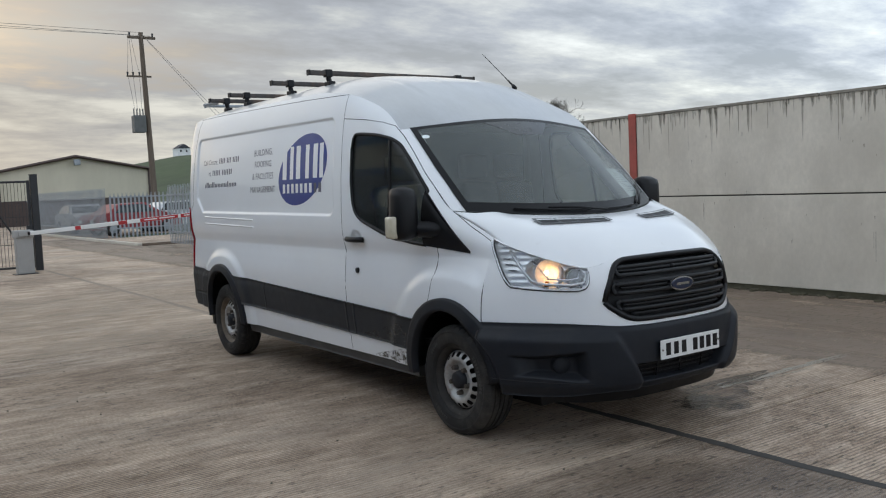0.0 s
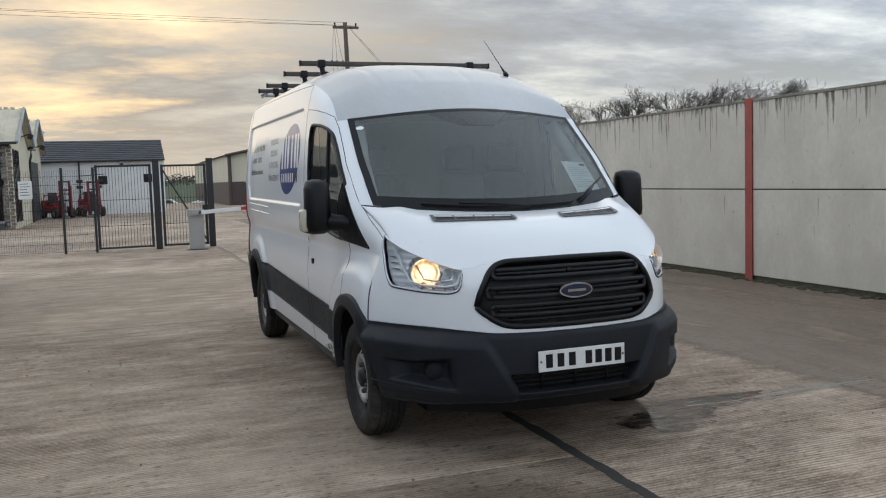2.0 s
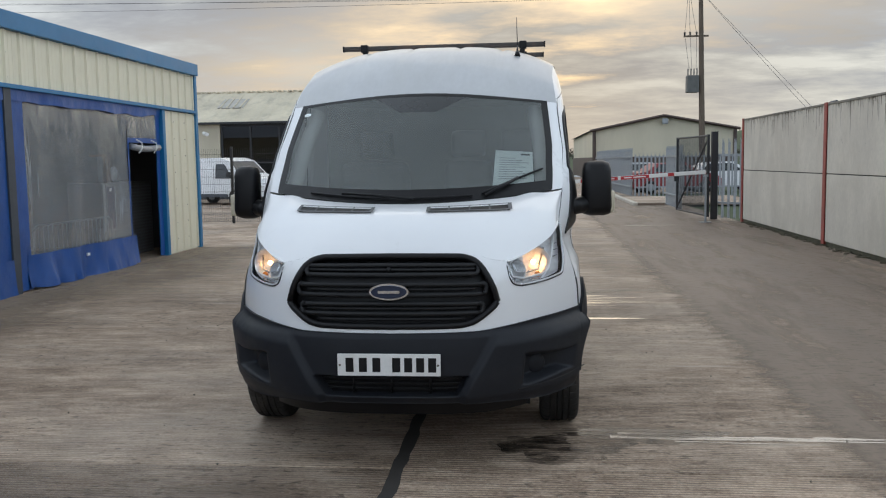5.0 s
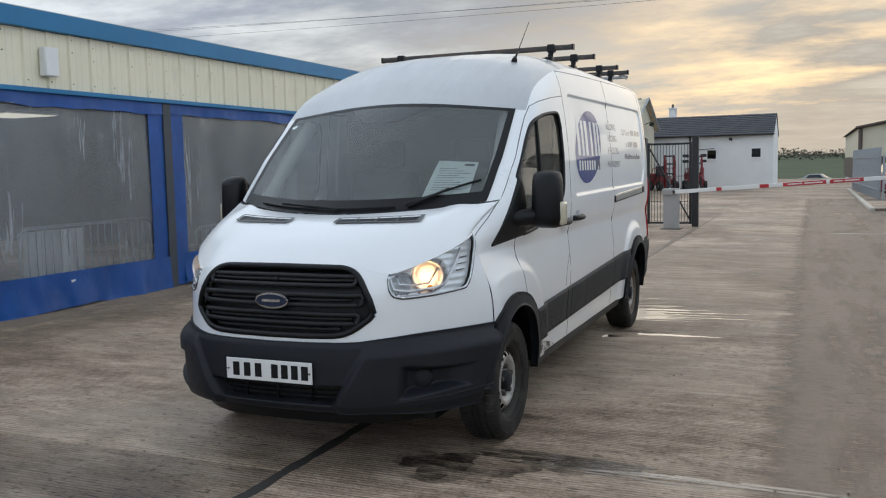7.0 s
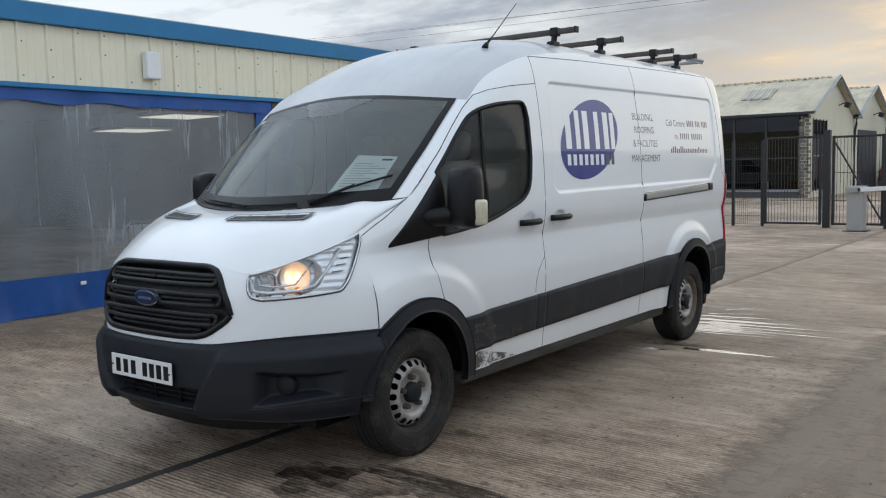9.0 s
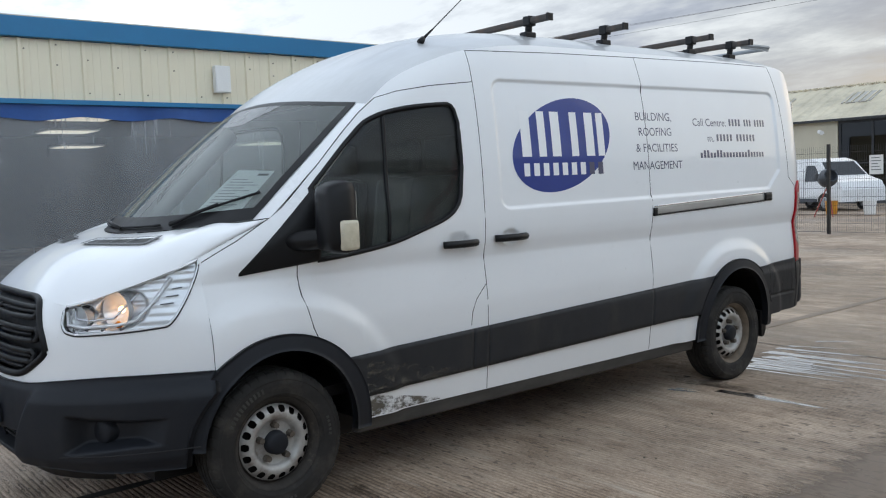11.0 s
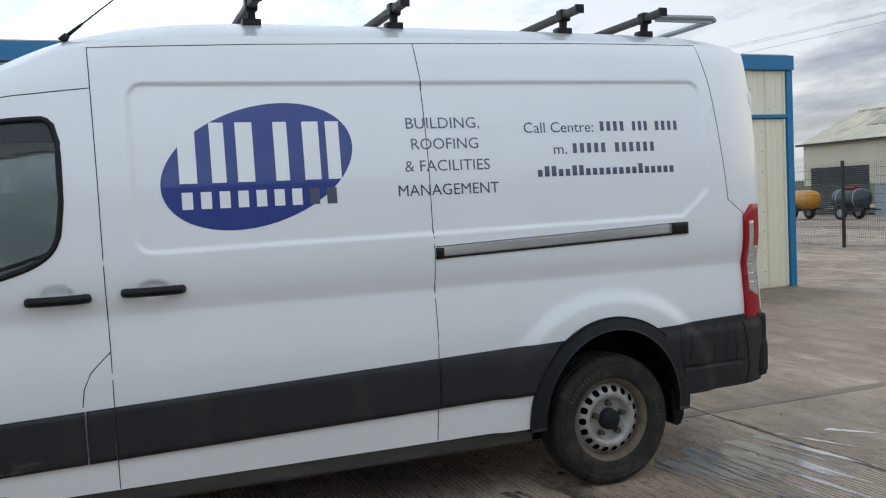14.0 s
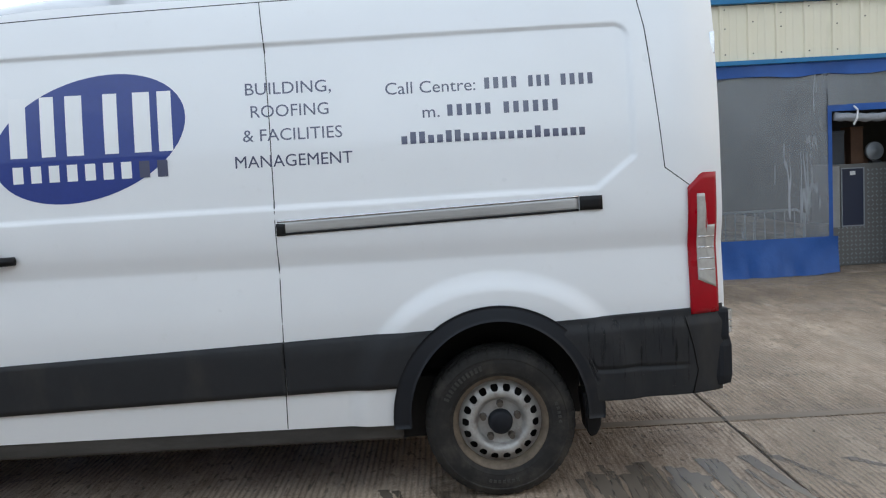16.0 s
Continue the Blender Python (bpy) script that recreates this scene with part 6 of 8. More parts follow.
xs_all = np.concatenate([np.linspace(-4.81, -1.168, 340), np.linspace(-1.150, -0.245, 52), np.linspace(-0.228, 0.30, 30)])
for s in (1, -1):
    nm = "side_panel"
    rear = xs_all[xs_all <= -1.168 + 1e-6]
    mid = xs_all[(xs_all >= -1.168 - 1e-6) & (xs_all <= -0.245 + 1e-6)]
    front = xs_all[xs_all >= -0.245 - 1e-6]
    patch(nm, rear, arch_floor, z_edge, 270, side_point(s), PAINT, van, "white pressed steel side", knee=0.93)
    patch(nm, mid, arch_floor, win_lo, 110, side_point(s), PAINT, van, knee=lambda u: np.minimum(1.268, win_lo(u) - 0.03))
    patch(nm, mid, win_hi, z_edge, 26, side_point(s), PAINT, van, flip=s < 0)
    patch(nm, front, arch_floor, z_edge, 90, side_point(s), PAINT, van, knee=0.93)

# roof, windscreen surround and bonnet share one set of lanes across the van
WL = np.concatenate([np.linspace(0, 0.9, 37), np.linspace(0.9, 1, 9)[1:]])
WALL_W = np.concatenate([-WL[::-1], WL[1:]])


def head_x(y):
    return -0.50 - 0.115 * (np.abs(y) / 0.8) ** 2


def roof_z(x, y):
    ye = side_y(x, z_edge(x))
    t = np.clip(np.abs(y) / ye, 0, 1)
    p = 3.2 - 1.2 * smoothstep(-1.6, -0.6, x)
    ribs = 0.0
    return z_edge(x) + (z_crown(np.minimum(x, -0.5)) - z_edge(x)) * (1 - t ** p) + ribs


def roof_point(w, s):
    yw = np.abs(w) * 0.86
    x = -4.81 + (head_x(yw) + 4.812) * s
    y = w * side_y(x, z_edge(x))
    z = roof_z(x, y)
    # shallow pressed ribs along the roof
    for ry in (0.18, 0.50):
        z = z - 0.010 * smoothstep(0.05, 0.0, np.abs(np.abs(y) - ry)) * smoothstep(-1.0, -1.6, x) * smoothstep(-4.75, -4.6, x)
        z = z - 0.006 * smoothstep(0.03, 0.0, np.abs(np.abs(y) - ry)) * smoothstep(-0.75, -1.1, x)
    return x, y, z


patch("roof_panel", WALL_W, const(0.0), const(1.0), 150, roof_point, ROOF_PAINT, van, "white high roof in a darker, greyed tone")


def screen_point(w, s, off=0.0):
    aw = np.abs(w)
    yh, yc = aw * 0.86, aw * 0.87
    hx = head_x(yh)
    hz = roof_z(hx, aw * side_y(hx, z_edge(hx)))
    cx = 0.36 - 0.41 * (yc / 0.87) ** 2
    cz = 1.335 + 0.065 * (yc / 0.87) ** 2
    x = hx + (cx - hx) * s
    z = hz + (cz - hz) * s
    ex = -0.633 + (-0.05 + 0.633) * s
    y = w * side_y(ex, z_edge(ex))
    k = 0.020 * 4 * s * (1 - s) * (1 - aw**4)
    return x + (k + off) * 0.62, y, z + (k + off) * 0.78


# A-pillars, header band behind the glass edge, and the glass itself
for sg in (1, -1):
    patch("a_pillar", np.linspace(0.925, 1.0, 8) * sg, const(0.0), const(1.0), 40, screen_point, PAINT, van, "white windscreen pillar", flip=sg < 0)
wg = np.linspace(-0.925, 0.925, 61)
patch("windscreen", wg, const(0.0), const(1.0), 36, lambda w, s: screen_point(w, s, 0.004), WIND_GLASS, van, "tinted windscreen glass").visible_shadow = False
patch("windscreen_border", wg, const(0.0), const(0.034), 4, lambda w, s: screen_point(w, s, 0.0055), BLACK, van, "black glass border")
patch("windscreen_border", wg, const(0.90), const(1.002), 5, lambda w, s: screen_point(w, s, 0.0055), BLACK, van, "black glass border")
for sg in (1, -1):
    patch("windscreen_border", np.linspace(0.885, 0.93, 4) * sg, const(0.0), const(1.0), 40, lambda w, s: screen_point(w, s, 0.0055), BLACK, van, "black glass border")
patch("mirror_shade", np.linspace(-0.33, 0.33, 34), const(0.036), lambda w: 0.205 - 0.165 * np.clip((np.abs(w) - 0.13) / 0.20, 0, 1), 6, lambda w, s: screen_point(w, s, 0.0052), FRIT, van, "dark sensor patch on the glass")

# front fascia
PLAN = [(0, 0, 0.970), (0.2, 0.2, 0.965), (0.4, 0.4, 0.935), (0.53, 0.52, 0.885), (0.64, 0.62, 0.815), (0.75, 0.72, 0.715), (0.83, 0.80, 0.605), (0.90, 0.868, 0.485), (0.95, 0.915, 0.39), (1.0, 0.955, 0.30)]
plan_y, plan_x = curve([(a, b) for a, b, c in PLAN]), curve([(a, c) for a, b, c in PLAN])
lean = curve([(0.2, 0.90), (0.36, 1.0), (0.5, 1.04), (0.62, 1.045), (0.75, 1.03), (0.95, 1.0), (1.03, 0.945), (1.10, 0.855), (1.21, 0.72)])
FZ = curve([(0, 1.105), (0.30, 1.102), (0.42, 1.094), (0.53, 1.068), (0.60, 1.058), (0.68, 1.076), (0.75, 1.105), (0.83, 1.145), (0.90, 1.183), (0.96, 1.215), (1.0, 1.235)])


def front_point(w, z, off=0.0):
    aw = np.abs(w)
    x = 0.30 + (plan_x(aw) - 0.30) * lean(z)
    y = plan_y(aw)
    y = y + aw**6 * (side_y(0.30, z, False) - 0.955)
    # outward direction in plan
    dx, dy = (plan_x(np.minimum(aw + 0.01, 1)) - plan_x(np.maximum(aw - 0.01, 0))), (plan_y(np.minimum(aw + 0.01, 1)) - plan_y(np.maximum(aw - 0.01, 0)))
    ln = np.hypot(dx, dy)
    return x + off * dy / ln, np.sign(w) * (y - off * dx / ln), z + 0 * x


def bonnet_point(w, s):
    aw = np.abs(w)
    cx = 0.36 - 0.41 * aw**2
    cz = 1.335 + 0.065 * aw**2
    fx, fy, fz = front_point(w, FZ(aw))
    yc = w * side_y(-0.05, 1.40)
    # the scooped leading edge fades out behind it
    gx, gy, gz = front_point(w, 1.105 + 0.13 * aw**3)
    k = s**3
    x = cx + (gx - cx) * s + (fx - gx) * k
    y = yc + (gy - yc) * s + (fy - gy) * k
    z = cz + (gz - cz) * s + (fz - gz) * k
    b = 0.042 * (4 * s * (1 - s)) * (1 - aw**3) + 0.030 * s**2 * (1 - s) * 6.75 * (1 - aw**2)
    ze, xe = z_edge(-0.05 + 0.35 * s), -0.05 + 0.35 * s
    y = y + aw**8 * np.sign(w) * (side_y(xe, ze) - np.abs(y))
    z = z + b + 0.012 * smoothstep(0.1, 0.0, np.abs(aw - 0.76)) * (1 - s)
    return x, y, z


patch("bonnet", WALL_W, const(0.022), const(1.0), 56, bonnet_point, PAINT, van, "white short bonnet")
patch("scuttle", WALL_W, const(-0.02), const(0.03), 5, lambda w, s: tuple(c - (0.004 if i == 2 else 0) for i, c in enumerate(bonnet_point(w, s))), BLACK, van, "black scuttle panel")
for sg in (1, -1):
    lift = lambda d: (lambda w, s: tuple(c + (d if i == 2 else 0) for i, c in enumerate(bonnet_point(w, s))))
    v_ = patch("bonnet_vent", np.linspace(0.165, 0.635, 15) * sg, const(0.315), const(0.455), 6, lift(0.003), BLACK, van, "black louvred bonnet vent")
    for k in range(5):
        w0 = 0.165 + 0.47 * k / 4
        wd = 0.011 if k in (0, 4) else 0.005
        patch("vent_bar", np.linspace(w0 - wd, w0 + wd, 3) * sg, const(0.305), const(0.465), 5, lift(0.010), VENT_GREY, v_, "grey vent frame")
    for sv, wd in ((0.312, 0.010), (0.36, 0.004), (0.41, 0.004), (0.458, 0.010)):
        patch("vent_bar", np.linspace(0.158, 0.642, 15) * sg, const(sv - wd), const(sv + wd), 3, lift(0.009 if wd < 0.006 else 0.011), VENT_GREY if wd > 0.006 else PLASTIC, v_)

BT = curve([(0, 0.716), (0.45, 0.722), (0.6, 0.735), (0.8, 0.748), (1.0, 0.745)])     # top of the bumper
gr_hi = curve([(0, 1.092), (0.34, 1.088), (0.41, 1.074), (0.455, 1.045), (0.50, 0.985), (0.535, 0.915), (0.55, 0.862)])
gr_lo = curve([(0, 0.748), (0.34, 0.752), (0.41, 0.764), (0.455, 0.785), (0.50, 0.815), (0.535, 0.842), (0.55, 0.862)])
lamp_lo = curve([(0.603, 1.045), (0.608, 1.018), (0.620, 0.975), (0.642, 0.946), (0.69, 0.934), (0.78, 0.938), (0.89, 0.952), (0.912, 0.958), (0.922, 0.975), (0.95, 1.056), (0.975, 1.135), (1.0, 1.222)])
back = lambda v: (-0.03, -0.012 * np.sign(v[1]), 0.0)
W1 = np.linspace(-0.55, 0.55, 81)
patch("front_panel", W1, lambda w: gr_hi(np.abs(w)), lambda w: FZ(np.abs(w)), 6, front_point, PAINT, van, "white front panel")
patch("front_panel", W1, lambda w: BT(np.abs(w)) - 0.02, lambda w: gr_lo(np.abs(w)), 6, front_point, PAINT, van, "white front panel")
for sg in (1, -1):
    W2 = np.linspace(0.55, 0.603, 7) * sg
    patch("front_panel", W2, lambda w: BT(np.abs(w)) - 0.02, lambda w: FZ(np.abs(w)), 24, front_point, PAINT, van, "white front wing", flip=sg < 0)
    W3 = np.linspace(0.603, 1.0, 80) * sg
    patch("front_panel", W3, lambda w: BT(np.abs(w)) - 0.02, lambda w: lamp_lo(np.abs(w)) - 0.004, 30, front_point, PAINT, van, "white front wing", flip=sg < 0)

# grille
grille = part("grille", bmesh.new(), BLACK, van, "black radiator grille")
patch("grille_back", W1 * 0.985, lambda w: gr_lo(np.abs(w) * 1.0) + 0.002, lambda w: gr_hi(np.abs(w)) - 0.002, 8, lambda w, z: front_point(w, z, -0.045), BLACK, grille, "black recess")


def front_tube(name, pts, r, mat, parent, off, label="", n=8, flat=None):
    bm = bmesh.new()
    ws, zs = np.array(pts).T
    x, y, z = front_point(ws, zs, off)
    tube(bm, list(zip(x, y, z)), r, n)
    return part(name, bm, mat, parent, label, smooth=True)


ou = [(w, float(gr_hi(abs(w)))) for w in np.linspace(-0.55, 0.55, 60)] + [(w, float(gr_lo(abs(w)))) for w in np.linspace(0.548, -0.55, 60)]
front_tube("grille_surround", ou, 0.017, BLACK, grille, -0.002)
for z0, z1, wmax in ((1.050, 1.004, 0.43), (0.958, 0.906, 0.475), (0.862, 0.812, 0.455)):
    loop = []
    for a in np.linspace(-1, 1, 41):
        loop.append((a * wmax, z0 - 0.004 * a * a))
    for a in np.linspace(90, -90, 9):
        loop.append((wmax + 0.020 * math.cos(radians(a)), (z0 + z1) / 2 + (z0 - z1) / 2 * math.sin(radians(a))))
    for a in np.linspace(1, -1, 41):
        loop.append((a * wmax, z1))
    for a in np.linspace(-90, -270, 9):
        loop.append((-wmax + 0.020 * math.cos(radians(a)), (z0 + z1) / 2 + (z0 - z1) / 2 * math.sin(radians(a))))
    front_tube("grille_bar", loop, 0.0125, GRILLE_BLACK, grille, -0.008, "dark grille loop")
for z in (1.027, 0.932, 0.837, 0.784):
    wm = 0.44 if z > 0.8 else 0.38
    front_tube("grille_bar", [(a * wm, z) for a in np.linspace(-1, 1, 31)], 0.009, GRILLE_BLACK, grille, -0.018)
bm = bmesh.new()
gx, gy, gz = (float(v) for v in front_point(np.array(-0.01), np.array(1.028), -0.012))
bmesh.ops.create_uvsphere(bm, u_segments=14, v_segments=10, radius=0.015)
bmesh.ops.translate(bm, verts=bm.verts, vec=(gx, gy, gz))
part("grille_stud", bm, BLACK, grille, "round black sensor stud", smooth=True)

# badge: plain blue oval with chrome rim
bx, by, bz = front_point(np.array(0.001), np.array(0.925), 0.016)
badge = part("badge", bmesh.new(), CHROME, van, "plain dark blue oval badge with chrome rim")
for a, b, d, mt, nm in ((0.100, 0.042, 0.0, CHROME, "badge_rim"), (0.090, 0.033, 0.006, NAVY, "badge_face")):
    bm = bmesh.new()
    vs = [bm.verts.new((float(bx) + d, a * math.cos(t), 0.925 + b * math.sin(t))) for t in np.linspace(0, 2 * math.pi, 41)[:-1]]
    vs2 = [bm.verts.new((float(bx) + d - 0.02, a * math.cos(t), 0.925 + b * math.sin(t))) for t in np.linspace(0, 2 * math.pi, 41)[:-1]]
    bm.faces.new(vs)
    for i in range(40):
        bm.faces.new((vs[i], vs[(i + 1) % 40], vs2[(i + 1) % 40], vs2[i]))
    part(nm, bm, mt, badge)
box("badge_bar", float(bx) + 0.0062, float(bx) + 0.0085, -0.055, 0.055, 0.918, 0.932, CHROME, badge)

# headlamps
BOWLS = ((0.795, 1.030, 0.078, True), (0.680, 1.000, 0.050, False))


def lamp_depth(w, z):
    """The housing lies just behind the lens, sunk round the two bowls."""
    d = -0.026 - 0.003 * np.sin((z - 0.94) * 90) ** 2
    for wc, zc, r, _ in BOWLS:
        q = np.hypot((np.abs(w) - wc) * 1.15, z - zc) / r
        d = d - 0.075 * smoothstep(1.12, 0.92, q)
    return d


for sg in (1, -1):
    lamp = part("headlamp", bmesh.new(), REFLECTOR, van, "clear headlamp unit, lit warm")
    W4 = np.linspace(0.604, 0.998, 110) * sg
    lo, hi = (lambda w: lamp_lo(np.abs(w))), (lambda w: np.maximum(FZ(np.abs(w)) - 0.004, lamp_lo(np.abs(w)) + 0.001))
    patch("lens", W4, lo, hi, 22, lambda w, z: front_point(w, z, 0.006), LENS, lamp, "clear lens", flip=sg < 0).visible_shadow = False
    patch("reflector", W4, lo, hi, 44, lambda w, z: front_point(w, z, lamp_depth(w, z)), REFLECTOR, lamp, "silver housing", flip=sg < 0)
    edge = [(w * sg, float(lamp_lo(w))) for w in np.linspace(0.604, 0.998, 60)] + [(w * sg, float(FZ(w)) - 0.004) for w in np.linspace(0.998, 0.604, 60)]
    front_tube("lamp_edge", edge, 0.006, REFLECTOR, lamp, 0.0)
    front_tube("lamp_gap", [(w * sg, float(lamp_lo(w)) - 0.006) for w in np.linspace(0.604, 0.998, 60)], 0.004, SEAM, lamp, 0.002)
    front_tube("light_guide", [(0.618 * sg, 1.03), (0.640 * sg, 0.975), (0.70 * sg, 0.962), (0.80 * sg, 0.968), (0.845 * sg, 0.985), (0.880 * sg, 1.06), (0.915 * sg, 1.16)], 0.008, REFLECTOR, lamp, -0.010, "bright trim strip")
    front_tube("light_guide", [(0.645 * sg, 1.045), (0.665 * sg, 1.0), (0.72 * sg, 0.99), (0.79 * sg, 0.998), (0.835 * sg, 1.10)], 0.006, CHROME, lamp, -0.012, "bright trim strip")
    for wc, zc, r, hot in BOWLS:
        cx, cy, cz = (float(v) for v in front_point(np.array(wc * sg), np.array(zc), -0.040))
        d = Vector((0.93, 0.36 * sg, 0.0)).normalized()
        bm = bmesh.new()
        lathe(bm, [(0.010, -0.05), (r * 0.5, -0.042), (r * 0.85, -0.015), (r, 0.02), (r * 1.06, 0.022)], 28)
        bmesh.ops.transform(bm, matrix=Matrix.Translation((cx, cy, cz)) @ d.to_track_quat("Y", "Z").to_matrix().to_4x4(), verts=bm.verts)
        part("bowl", bm, REFLECTOR, lamp, "reflector bowl", smooth=True)
        if hot:
            bm = bmesh.new()
            bmesh.ops.create_uvsphere(bm, u_segments=16, v_segments=10, radius=0.015)
            bmesh.ops.translate(bm, verts=bm.verts, vec=Vector((cx, cy, cz)) - d * 0.012)
            part("bulb", bm, BULB, lamp, "lit warm bulb", smooth=True)
    for k in range(3):
        zk = 1.045 + 0.032 * k
        front_tube("lamp_slit", [((0.895 + 0.012 * k) * sg, zk), ((0.925 + 0.010 * k) * sg, zk + 0.004)], 0.003, VENT_GREY, lamp, -0.018, "dark slit")
    for k in range(4):
        wk = 0.655 + k * 0.05
        front_tube("lamp_rib", [(wk * sg, 0.945), ((wk + 0.012) * sg, 0.962)], 0.007, CHROME, lamp, -0.028)
    cx, cy, cz = (float(v) for v in front_point(np.array(0.80 * sg), np.array(0.968), -0.03))
    bm = bmesh.new()
    bmesh.ops.create_uvsphere(bm, u_segments=12, v_segments=8, radius=0.016)
    bmesh.ops.translate(bm, verts=bm.verts, vec=(cx, cy, cz))
    part("indicator_bulb", bm, AMBER, lamp, "amber bulb", smooth=True)

# bumper
bumper = part("front_bumper", bmesh.new(), PLASTIC, van, "dark grey moulded bumper")


def bumper_off(w, z):
    aw = np.abs(w)
    o = 0.012 + 0.014 * smoothstep(0.73, 0.69, z)
    # wings stand proud of the plate panel, parted by a slanting crease
    crease = 0.345 + 0.165 * np.clip((z - 0.40) / 0.30, 0, 1)
    wing = smoothstep(crease - 0.012, crease + 0.03, aw)
    o = o + wing * 0.030 * smoothstep(0.72, 0.64, z) + 0.026 * smoothstep(0.55, 0.92, aw) * smoothstep(0.74, 0.66, z)
    inlet = smoothstep(crease - 0.005, crease - 0.025, aw) * smoothstep(0.500, 0.488, z) * smoothstep(0.392, 0.402, z)
    o = o - 0.085 * inlet
    pocket = np.maximum(np.abs((aw - 0.775 - 0.10 * (z - 0.51)) / 0.115), np.abs((z - 0.508) / (0.070 + 0.16 * np.clip(0.74 - aw, -0.1, 0.05))))
    o = o - 0.078 * smoothstep(1.15, 0.55, pocket)
    o = o - 0.020 * smoothstep(0.40, 0.335, z)
    return o


def bumper_point(w, z):
    return front_point(w, z, bumper_off(w, z))


WB = np.linspace(-1, 1, 241)


def bump_floor(w):
    x = 0.30 + (plan_x(np.abs(w)) - 0.30)
    return np.maximum(0.352 - 0.022 * smoothstep(0.5, 0.8, np.abs(w)), np.where(np.abs(x - FA[0]) < 0.435, FA[1] + np.sqrt(np.clip(0.435**2 - (x - FA[0]) ** 2, 0, None)), 0))


patch("bumper_skin", WB, bump_floor, lambda w: BT(np.abs(w)), 70, bumper_point, PLASTIC, bumper, "dark grey skin", rim=back)
patch("under_lip", WB[30:-30], const(0.27), const(0.36), 6, lambda w, z: front_point(w, z, -0.05), BLACK, bumper, "black under-tray")
# black sheet before the sunk skin puts the inlet's shade into colour
patch("inlet_shade_sheet", np.linspace(-0.375, 0.375, 40), const(0.395), const(0.497), 4, lambda w, z: front_point(w, z, -0.044), BLACK, bumper, "black sheet for the shade in the inlet")
for k in range(3):
    front_tube("inlet_bar", [(a * 0.39, 0.425 + k * 0.028) for a in np.linspace(-1, 1, 25)], 0.006, BLACK, bumper, -0.035)
for w in (-0.2, 0.0, 0.2):
    front_tube("inlet_bar", [(w, 0.40), (w, 0.50)], 0.006, BLACK, bumper, -0.03)
for sg in (1, -1):
    seam = np.array([(w * sg, 0.408 + 0.055 * (w - 0.62)) for w in np.linspace(0.62, 0.965, 40)])
    bm = bmesh.new()
    x, y, z = front_point(seam[:, 0], seam[:, 1], bumper_off(seam[:, 0], seam[:, 1]) - 0.0005)
    tube(bm, list(zip(x, y, z)), 0.003, 6)
    part("bumper_seam", bm, SEAM, bumper, smooth=True)
    cx, cy, cz = (float(v) for v in front_point(np.array(0.765 * sg), np.array(0.508), -0.022))
    d = Vector((0.90, 0.42 * sg, 0.0)).normalized()
    bm = bmesh.new()
    lathe(bm, [(0.001, 0.034), (0.044, 0.036), (0.052, 0.026), (0.056, 0.0), (0.062, -0.02)], 28)
    bmesh.ops.transform(bm, matrix=Matrix.Translation((cx, cy, cz)) @ d.to_track_quat("Y", "Z").to_matrix().to_4x4(), verts=bm.verts)
    part("fog_blank", bm, PLASTIC, bumper, "round fog lamp blank", smooth=True)

# number plate with plain bars for the characters
plate = part("number_plate", bmesh.new(), WHITE_PLASTIC, van, "white number plate with black bars")
PLATE_X = float(front_point(np.array(0.001), np.array(0.565), 0.045)[0])
bm = bmesh.new()
block(bm, PLATE_X - 0.008, PLATE_X, -0.26, 0.26, 0.510, 0.622, 0.003)
part("plate_board", bm, WHITE_PLASTIC, plate)
box("plate_bracket", PLATE_X - 0.05, PLATE_X - 0.008, -0.24, 0.24, 0.52, 0.61, PLASTIC, plate)
for y in (-0.198, -0.130, -0.062, 0.038, 0.098, 0.158, 0.218):
    box("character_bar", PLATE_X, PLATE_X + 0.0012, y - 0.020, y + 0.020, 0.530, 0.602, BLACK, plate)
for y in (-0.247, 0.247):
    bm = bmesh.new()
    rod(bm, (PLATE_X, y, 0.565), (PLATE_X + 0.004, y, 0.565), 0.006)
    part("plate_screw", bm, STAIN, plate)

# side mouldings, arches, windows, seams
seam_lines = {
    "rear_of_cab": [(-1.302, 2.25), (-1.305, 2.08), (-1.31, 1.7), (-1.312, 1.32), (-1.318, 0.97), (-1.318, 0.75), (-1.32, 0.37)],
    "gutter": [(-1.30, 2.252), (-2.0, 2.280), (-2.78, 2.300), (-3.6, 2.318), (-4.43, 2.328)],
    "cab_top": [(-1.30, 2.076), (-1.01, 2.045), (-0.80, 2.010), (-0.68, 1.975), (-0.58, 1.90), (-0.46, 1.79), (-0.30, 1.63), (-0.14, 1.475)],
    "door_front": [(-0.145, 1.17), (-0.155, 1.02), (-0.19, 0.87), (-0.225, 0.79)],
    "rear_post": [(-4.43, 2.328), (-4.475, 2.1), (-4.515, 1.70), (-4.535, 1.47), (-4.645, 1.385)],
    "bonnet_side": [(-0.04, 1.395), (0.12, 1.30), (0.29, 1.215)],
}
slide_lines = {"slide_rear": [(-2.765, 2.30), (-2.782, 2.11), (-2.79, 1.75), (-2.79, 1.41), (-2.79, 1.1), (-2.79, 0.84), (-2.775, 0.37)],
               "cutout": [(-1.195, 0.745), (-1.205, 0.82), (-1.235, 0.885), (-1.285, 0.935), (-1.318, 0.965)]}


